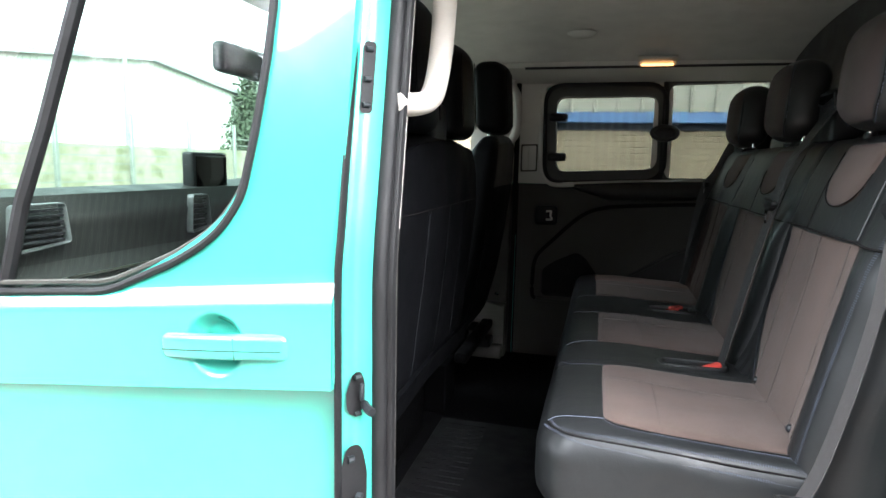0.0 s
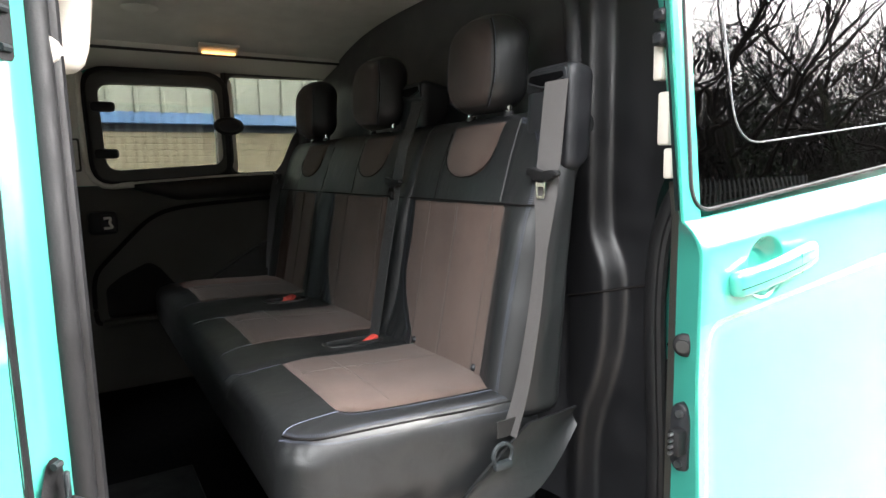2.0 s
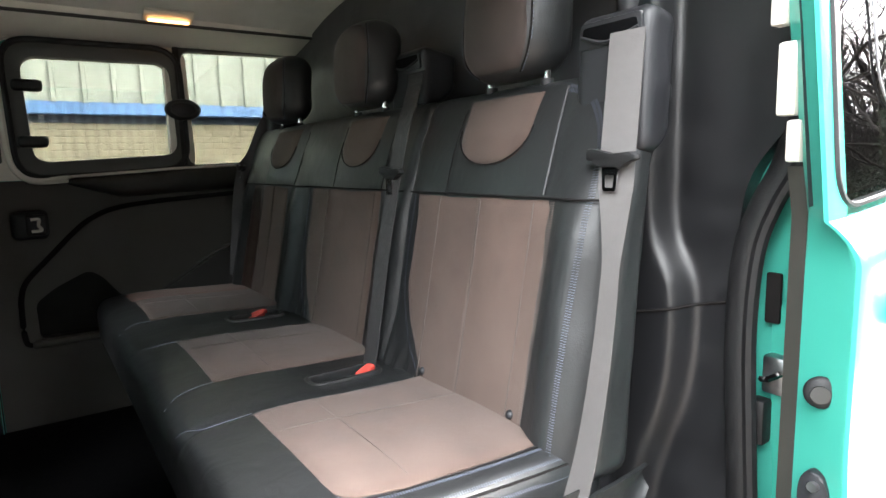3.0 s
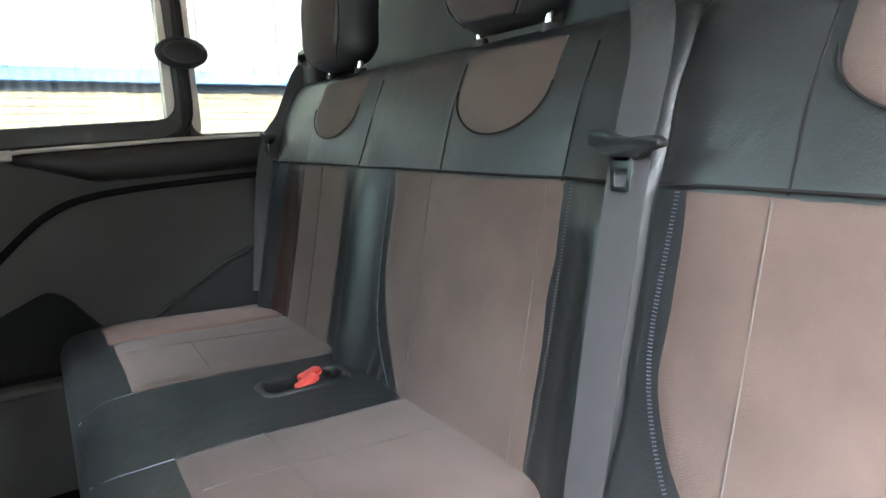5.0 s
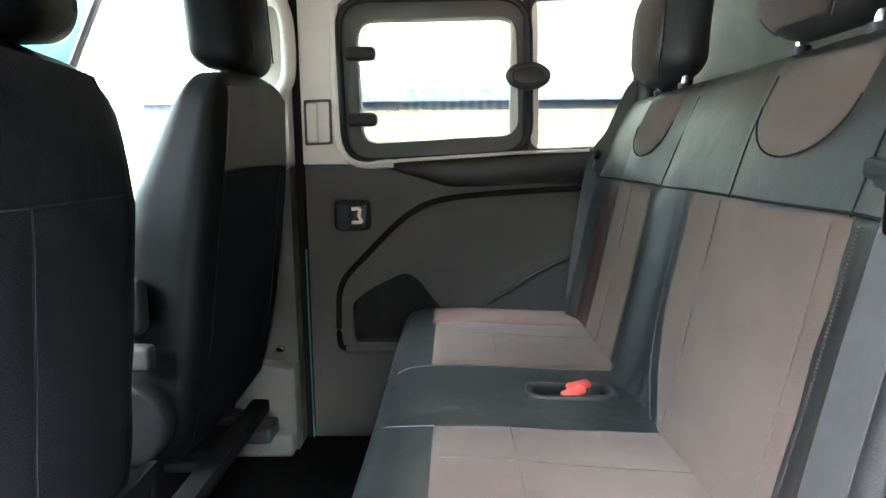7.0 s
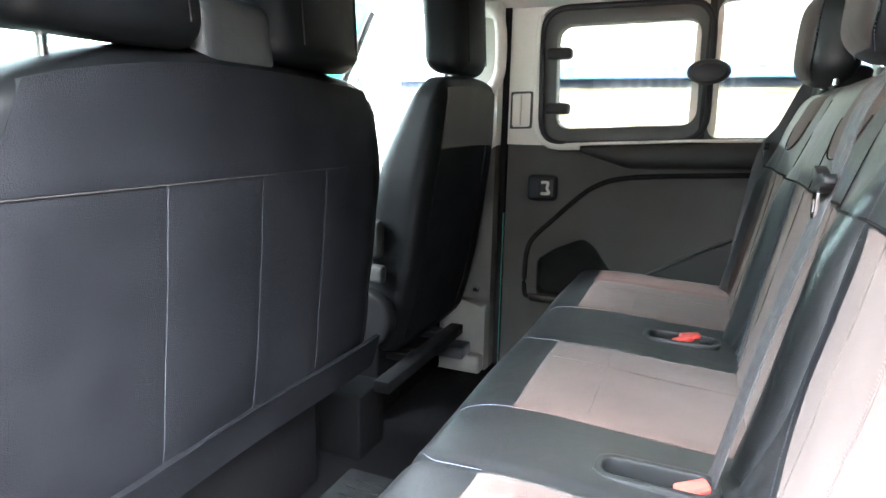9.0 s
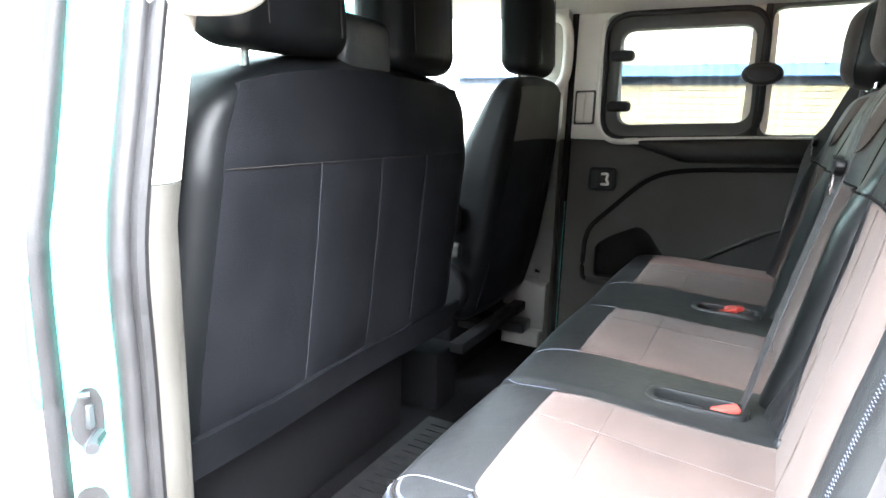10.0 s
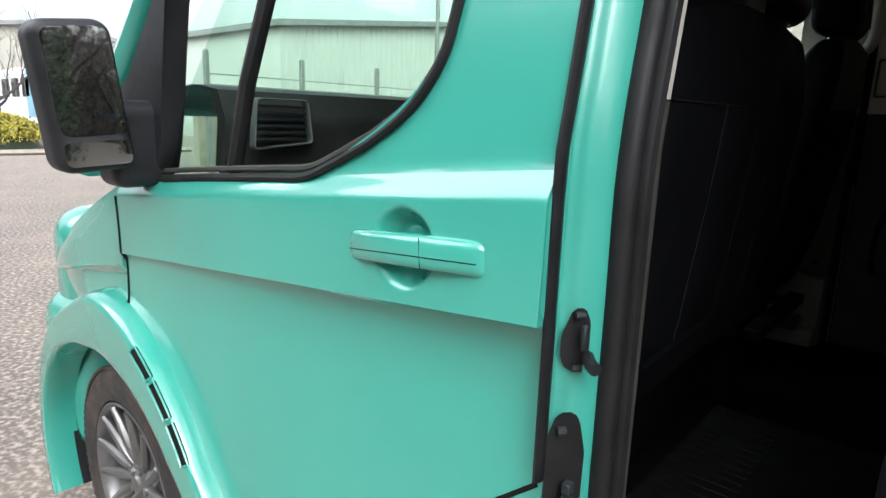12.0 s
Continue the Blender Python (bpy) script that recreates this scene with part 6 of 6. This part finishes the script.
def build_unit():
    """The brick and cladding unit beside the van."""
    Y, Z1, Z2, Z3 = 7.45, 1.885, 1.965, 2.10
    wall = tagged(empty("brick_building", (2, Y, 0)), "industrial unit of buff brick with cream cladding above a blue flashing", "building")
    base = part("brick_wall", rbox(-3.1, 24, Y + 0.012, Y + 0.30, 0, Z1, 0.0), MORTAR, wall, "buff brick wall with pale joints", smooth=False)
    # Solid dark band puts the shade under the flashing into colour.
    part("soffit", rbox(-3.1, 24, Y - 0.02, Y + 0.30, Z1, Z2, 0.0), DARK, wall, "dark band painting the shade under the flashing", smooth=False)
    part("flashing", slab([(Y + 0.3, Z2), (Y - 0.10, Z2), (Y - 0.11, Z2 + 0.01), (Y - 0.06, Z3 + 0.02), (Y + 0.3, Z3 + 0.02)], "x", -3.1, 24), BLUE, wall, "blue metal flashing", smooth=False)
    # ribbed cladding sheet
    bmc = bmesh.new()
    prev = None
    x = -3.1
    while x < 24:
        for dx, dy in ((0.0, 0.0), (0.235, 0.0), (0.245, -0.030), (0.280, -0.030), (0.290, 0.0)):
            pair = [bmc.verts.new((x + dx, Y - 0.065 + dy, z)) for z in (Z3, 5.6)]
            if prev:
                bmc.faces.new((prev[0], pair[0], pair[1], prev[1]))
            prev = pair
        x += 0.2901
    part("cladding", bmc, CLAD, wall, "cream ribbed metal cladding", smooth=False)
    screws = bmesh.new()
    for i in range(170):
        xx = -3 + i * 0.145
        add(screws, rbox(xx - 0.007, xx + 0.007, Y - 0.075 - 0.0, Y - 0.064, Z3 + 0.075, Z3 + 0.089, 0.0)) if i < 90 else None
    part("cladding_screws", screws, DARK, wall, "dark cladding screws")
    part("roof", rbox(-3.4, 24.3, Y - 0.25, Y + 14, 5.6, 5.8, 0.02), ROOF, wall)
    part("side_wall", rbox(23.7, 24, Y + 0.3, Y + 14, 0, 5.6, 0.0), CLAD, wall, smooth=False)
    part("side_wall", rbox(-3.1, -2.8, Y + 0.3, Y + 14, 0, 5.6, 0.0), CLAD, wall, smooth=False)
    # single bricks where the windows look out, the rest joined
    me = bpy.data.meshes.new("brick")
    b = rbox(-0.1075, 0.1075, 0.0, 0.06, -0.0325, 0.0325, 0.004, 1)
    b.to_mesh(me)
    b.free()
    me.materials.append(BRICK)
    rest = bmesh.new()
    n = 0
    for row in range(25):
        z = Z1 - 0.0375 - 0.075 * row
        for col in range(-13, 106):
            xx = 0.225 * (col + 0.5 * (row % 2))
            if -1.6 < xx < 4.2 and row < 11:
                ob = new("brick", me)
                ob.location = (xx, Y + random.uniform(-0.002, 0.002), z)
                ob.parent = base
                n += 1
            else:
                vs = [rest.verts.new((xx + dx, Y + dy, z + dz)) for dx, dy, dz in ((-0.1075, 0, -0.0325), (0.1075, 0, -0.0325), (0.1075, 0, 0.0325), (-0.1075, 0, 0.0325), (-0.1075, 0.02, -0.0325), (0.1075, 0.02, -0.0325), (0.1075, 0.02, 0.0325), (-0.1075, 0.02, 0.0325))]
                for q in ((0, 1, 2, 3), (0, 4, 5, 1), (1, 5, 6, 2), (2, 6, 7, 3), (3, 7, 4, 0)):
                    rest.faces.new([vs[k] for k in q])
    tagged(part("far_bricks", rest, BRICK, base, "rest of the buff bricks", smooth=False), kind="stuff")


build_unit()


def branch(bm, a, d, length, r, depth, rng, kids=3):
    """Recursive bare limbs as thin tapered prisms."""
    pts, p, dd = [a], a, d.normalized()
    for _ in range(3):
        dd = (dd + Vector((rng.uniform(-.25, .25), rng.uniform(-.25, .25), rng.uniform(-.12, .2)))).normalized()
        p = p + dd * length / 3
        pts.append(p)
    n = 6 if r > 0.03 else 3
    rings = []
    for i, q in enumerate(pts):
        rr = r * (1 - 0.55 * i / 3)
        s = dd.orthogonal().normalized()
        w = dd.cross(s)
        rings.append([bm.verts.new(q + rr * (math.cos(2 * math.pi * k / n) * s + math.sin(2 * math.pi * k / n) * w)) for k in range(n)])
    for x, y in zip(rings, rings[1:]):
        for k in range(n):
            bm.faces.new((x[k], x[(k + 1) % n], y[(k + 1) % n], y[k]))
    if depth:
        for k in range(kids):
            t = rng.uniform(0.35, 1.0)
            i = min(int(t * 3), 2)
            q = pts[i].lerp(pts[i + 1], t * 3 - i)
            nd = (dd + Vector((rng.uniform(-1, 1), rng.uniform(-1, 1), rng.uniform(-0.25, 0.8))) * 0.85).normalized()
            branch(bm, q, nd, length * rng.uniform(0.55, 0.8), r * 0.5, depth - 1, rng, kids)


def leaf_cloud(centres, n, size, rng):
    """Many small crossed leaf blades about centres (place, spread)."""
    bm = bmesh.new()
    for _ in range(n):
        c, s = centres[rng.randrange(len(centres))]
        p = Vector(c) + Vector((rng.gauss(0, s[0]), rng.gauss(0, s[1]), rng.gauss(0, s[2])))
        a = Vector((rng.uniform(-1, 1), rng.uniform(-1, 1), rng.uniform(-1, 1))).normalized()
        b = a.orthogonal().normalized()
        k = size * rng.uniform(0.6, 1.4)
        vs = [bm.verts.new(p + a * k), bm.verts.new(p + b * k * 0.5), bm.verts.new(p - a * k), bm.verts.new(p - b * k * 0.5)]
        bm.faces.new(vs)
    return bm


def bare_tree(x, y, h, seed, ivy=True):
    rng = random.Random(seed)
    tree = tagged(empty("bare_tree", (x, y, 0)), "tall bare winter tree with ivy on its trunk", "tree", "trees behind the fence")
    bm = bmesh.new()
    branch(bm, Vector((x, y, -0.1)), Vector((rng.uniform(-.12, .12), rng.uniform(-.1, .1), 1)), h * 0.5, 0.17, 0, rng)
    top = max((v.co for v in bm.verts), key=lambda c: c.z).copy()
    part("trunk", bm, BARK, tree)
    cr = bmesh.new()
    for k in range(7):
        a = rng.uniform(0, 6.28)
        z0 = top.z * rng.uniform(0.35, 1.0)
        c = Vector((lerp(x, top.x, z0 / top.z), lerp(y, top.y, z0 / top.z), z0))
        branch(cr, c, Vector((math.cos(a), math.sin(a), rng.uniform(0.2, 1.1))), h * rng.uniform(0.22, 0.36), 0.07, 4, rng, 3)
    part("crown", cr, TWIG, tree, "bare twigs")
    if ivy:
        part("ivy", leaf_cloud([((x, y, z), (0.28, 0.28, 0.5)) for z in (0.6, 1.4, 2.2, 3.2, 4.2)], 1500, 0.07, rng), LEAF, tree, "dark ivy")


for k, (x, y, h) in enumerate(((-6, -9.5, 10), (-1.5, -8.4, 11), (1.2, -9.6, 9), (3.4, -8.2, 12), (5.6, -9.4, 10), (8.2, -8.6, 12), (11.5, -9.2, 11), (15.5, -8.8, 12), (-12, -9.5, 11))):
    bare_tree(x, y, h, 11 + k)
rng = random.Random(5)
tagged(part("undergrowth", leaf_cloud([((x, -9.5 + rng.uniform(-1.5, 0.8), rng.uniform(0.3, 1.9)), (0.8, 0.8, 0.6)) for x in range(-16, 26)], 40000, 0.045, rng), LEAF), "dark tangled undergrowth behind the fence", "undergrowth", kind="stuff")
tagged(part("bank", surf(lambda u, v: (lerp(-40, 40, u), lerp(-6.9, -30, v), 0.02 + 3.0 * v ** 0.8), 20, 12), LITTER), "leaf-strewn wooded bank", "bank", kind="structure")


def twig_thicket(n, rng):
    """Dense bare brushwood far up the bank: thin slanting twigs."""
    vs, fs = [], []
    for i in range(n):
        p = Vector((rng.uniform(-34, 72), rng.uniform(-19, -11.5), 0))
        p.z = 0.6 + 9.0 * rng.random() ** 1.1 * (0.75 + 0.25 * math.sin(p.x * 0.9))
        d = Vector((rng.gauss(0, 0.5), rng.gauss(0, 0.3), rng.uniform(0.2, 1.0))).normalized() * rng.uniform(0.35, 1.0)
        w = d.cross(Vector((rng.uniform(-1, 1), 1, 0))).normalized() * rng.uniform(0.012, 0.045)
        k = len(vs)
        vs += [p - w, p + w, p + d]
        fs.append((k, k + 1, k + 2))
    me = bpy.data.meshes.new("thicket")
    me.from_pydata(vs, [], fs)
    me.materials.append(TWIG)
    return me


tagged(new("thicket", twig_thicket(230000, random.Random(21))), "dense brown thicket of bare branches", "thicket", kind="stuff")


def build_fence():
    f = tagged(empty("palisade_fence", (0, -6.6, 0)), "grey steel palisade fence before the trees", "fence")
    me = bpy.data.meshes.new("pale")
    b = slab([(-0.033, 0.08), (0.033, 0.08), (0.033, 2.32), (0.0, 2.40), (-0.033, 2.32)], "y", -0.010, 0.010)
    b.to_mesh(me)
    b.free()
    me.materials.append(GALV)
    for i in range(150):
        ob = new("pale", me)
        ob.location = (-9 + 0.15 * i, -6.6, 0)
        ob.parent = f
        ob.matrix_parent_inverse = world_of(f).inverted()
    for z in (0.45, 2.0):
        part("rail", rbox(-9.2, 13.6, -6.66, -6.61, z - 0.03, z + 0.03, 0.004, 1), GALV, f)
    for i in range(9):
        part("post", rbox(-9.1 + 2.8 * i, -9.0 + 2.8 * i, -6.74, -6.66, 0, 2.35, 0.004, 1), GALV, f)


build_fence()


def build_hedge():
    rng = random.Random(8)
    h = tagged(empty("hedge", (-21, 3, 0)), "low clipped golden-green hedge inside a kerb", "hedge")
    mound = [((-21.5 + 1.9 * r * math.cos(a), 3.5 + 2.0 * r * math.sin(a), 0.24 + 0.82 * math.sqrt(1 - r ** 2.6)), (0.10, 0.10, 0.05)) for r, a in [(math.sqrt(i / 420) * 0.995, 2.39996 * i) for i in range(420)]]
    part("foliage", leaf_cloud(mound, 34000, 0.038, rng), HEDGE, h)
    part("core", surf(lambda u, v: (-21.5 + 1.85 * v * math.cos(6.2832 * u), 3.5 + 1.95 * v * math.sin(6.2832 * u), 0.05 + 0.96 * math.sqrt(max(0, 1 - v ** 2.6))), 32, 12), LEAF, h)


build_hedge()
tagged(part("kerb", tube(smooth_path([(-44, 0.2, 0.06), (-26, 0.4, 0.06), (-20.0, 0.7, 0.06), (-18.9, 1.6, 0.06), (-18.7, 4, 0.06), (-18.9, 9, 0.06)], 8), 0.09, 4, 1.0), KERB), "weathered concrete kerb round the hedge bed", "kerb", kind="structure")
tagged(part("bed", slab([(-26, 0.4), (-20.0, 0.7), (-18.9, 1.6), (-18.7, 4), (-18.9, 9), (-26, 9)], "z", 0.0, 0.08), LITTER, smooth=False), "planted bed behind the kerb", "bed", kind="structure")


def build_coach():
    c = tagged(empty("coach", (-40, 10, 0)), "white coach with a blue panel parked far off", "coach")
    body = part("body", soft_box(-40, -29, 8.4, 10.9, 0.35, 3.1, 0.25, (24, 8, 10)), WHITE, c)
    for k in range(6):
        part("window", rbox(-39.2 + 1.7 * k, -38.0 + 1.7 * k, 8.37, 8.45, 1.7, 2.6, 0.12, 3), VEHGLASS, c)
    part("blue_panel", rbox(-33.5, -31.6, 8.37, 8.44, 0.8, 2.9, 0.05), BLUEPAINT, c)
    for x in (-38, -31):
        part("wheel", tube([Vector((x + 0.38 * math.cos(a), 8.5, 0.5 + 0.38 * math.sin(a))) for a in [i * math.pi / 12 for i in range(24)]], 0.12, 8, 1, (0, 1, 0), True), TYRE, c)


build_coach()


def shed(name, label, x0, x1, y0, y1, eaves, ridge, wallmat, ribs=0.35):
    """A gabled industrial shed with ribbed walls; the gable looks along x."""
    s = tagged(empty(name, ((x0 + x1) / 2, (y0 + y1) / 2, 0)), label, "building")
    ym = (y0 + y1) / 2
    part("wall", slab([(y0, 0), (y1, 0), (y1, eaves), (ym, ridge), (y0, eaves)], "x", x0, x1), wallmat, s, smooth=False)
    rb = bmesh.new()
    y = y0
    while y < y1:
        top = eaves + (ridge - eaves) * (1 - abs(y - ym) / ((y1 - y0) / 2))
        add(rb, rbox(x1, x1 + 0.05, y, y + ribs * 0.25, 0.1, top - 0.05, 0.0))
        y += ribs
    part("ribs", rb, wallmat, s, smooth=False)
    for a, b, za, zb in ((y0 - 0.3, ym, eaves - 0.05, ridge), (y1 + 0.3, ym, eaves - 0.05, ridge)):
        part("roof", slab([(a, za), (b, zb), (b, zb + 0.25), (a, za + 0.25)], "x", x0 - 0.3, x1 + 0.4), ROOF, s, smooth=False)
    return s


SHEDWALL = material("pale_shed_sheet", (0.46, 0.47, 0.44), 0.5, vary=0.06, scale=1.0)
shed("far_shed", "pale ribbed shed with a shallow grey roof", -45, -23, 15.2, 39, 5.0, 6.4, SHEDWALL)
far = shed("far_unit", "cream industrial unit with a grey roof, far off", -72, -46, 4, 21.5, 5.2, 6.4, CLAD, 0.9)
for k in range(5):
    part("door", rbox(-45.98, -45.9, 6 + 3.0 * k, 7.8 + 3.0 * k, 0, 3.0, 0.02), DARK, far)
ff = tagged(empty("mesh_fence", (-12, 20, 0)), "grey mesh fence with square posts", "fence")
for i in range(14):
    part("post", rbox(-12.05, -11.95, 6.0 + 2.4 * i, 6.1 + 2.4 * i, 0, 2.55, 0.01, 1), GALV, ff)
for k in range(9):
    part("wire", rbox(-12.01, -11.99, 6.0, 38, 0.3 + 0.22 * k, 0.325 + 0.22 * k, 0.0), GALV, ff)
part("panel", rbox(-12.6, -12.4, 6.0, 38, 0.0, 1.7, 0.0), KERB, ff)
def conifer(x, y, h, seed):
    rng = random.Random(seed)
    t = tagged(empty("conifer", (x, y, 0)), "dark conifer behind the sheds", "tree", "conifers")
    part("trunk", tube([(x, y, 0), (x, y, h * 0.9)], lambda q: 0.16 * (1 - 0.8 * q), 8), BARK, t)
    part("crown", leaf_cloud([((x, y, h * (0.25 + 0.72 * k / 14)), (0.95 * (1 - k / 15), 0.95 * (1 - k / 15), 0.3)) for k in range(15) for _ in range(max(1, 15 - k))], 3500, 0.16, rng), CONIFER, t)
for k, (x, y, h) in enumerate(((-22, 35, 8.0), (-24, 41, 7.5), (-20, 47, 9), (-55, 3, 7))):
    conifer(x, y, h, 40 + k)
for k, (x, y, h) in enumerate(((-30, 6.6, 6.5), (-48, 2, 6.5))):
    bare_tree(x, y, h, 70 + k, False)
pole = tagged(empty("lamp_post", (-15, 16.5, 0)), "tall grey lamp post", "lamp post")
part("column", tube([(-15, 16.5, 0), (-15, 16.5, 7.5)], lambda q: 0.11 - 0.05 * q, 10), GALV, pole)
part("lantern", rbox(-15.2, -14.4, 16.35, 16.65, 7.45, 7.6, 0.05), GALV, pole)


def build_rear_unit():
    """A second brick and cladding unit across the yard behind the van."""
    u = tagged(empty("rear_unit", (48, -12, 0)), "buff brick unit with cream cladding across the yard", "building")
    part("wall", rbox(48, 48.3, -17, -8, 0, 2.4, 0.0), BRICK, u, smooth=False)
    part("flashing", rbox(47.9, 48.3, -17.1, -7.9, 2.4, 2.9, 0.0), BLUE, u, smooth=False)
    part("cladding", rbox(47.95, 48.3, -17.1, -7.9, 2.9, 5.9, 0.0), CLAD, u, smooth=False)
    for k in range(26):
        part("rib", rbox(47.92, 47.96, -17 + 0.345 * k, -16.94 + 0.345 * k, 2.92, 5.88, 0.0), CLAD, u, smooth=False)


build_rear_unit()

for k, (x, y, h) in enumerate(((20.5, -9.2, 12), (24, -8.0, 11), (29, -9.8, 12), (33, -8.0, 12), (37, -12.5, 12), (54, -17, 14), (54, -12, 14), (56, -8, 13), (60, -14, 14), (58, -4, 13), (43, -16.5, 12))):
    bare_tree(x, y, h, 90 + k)
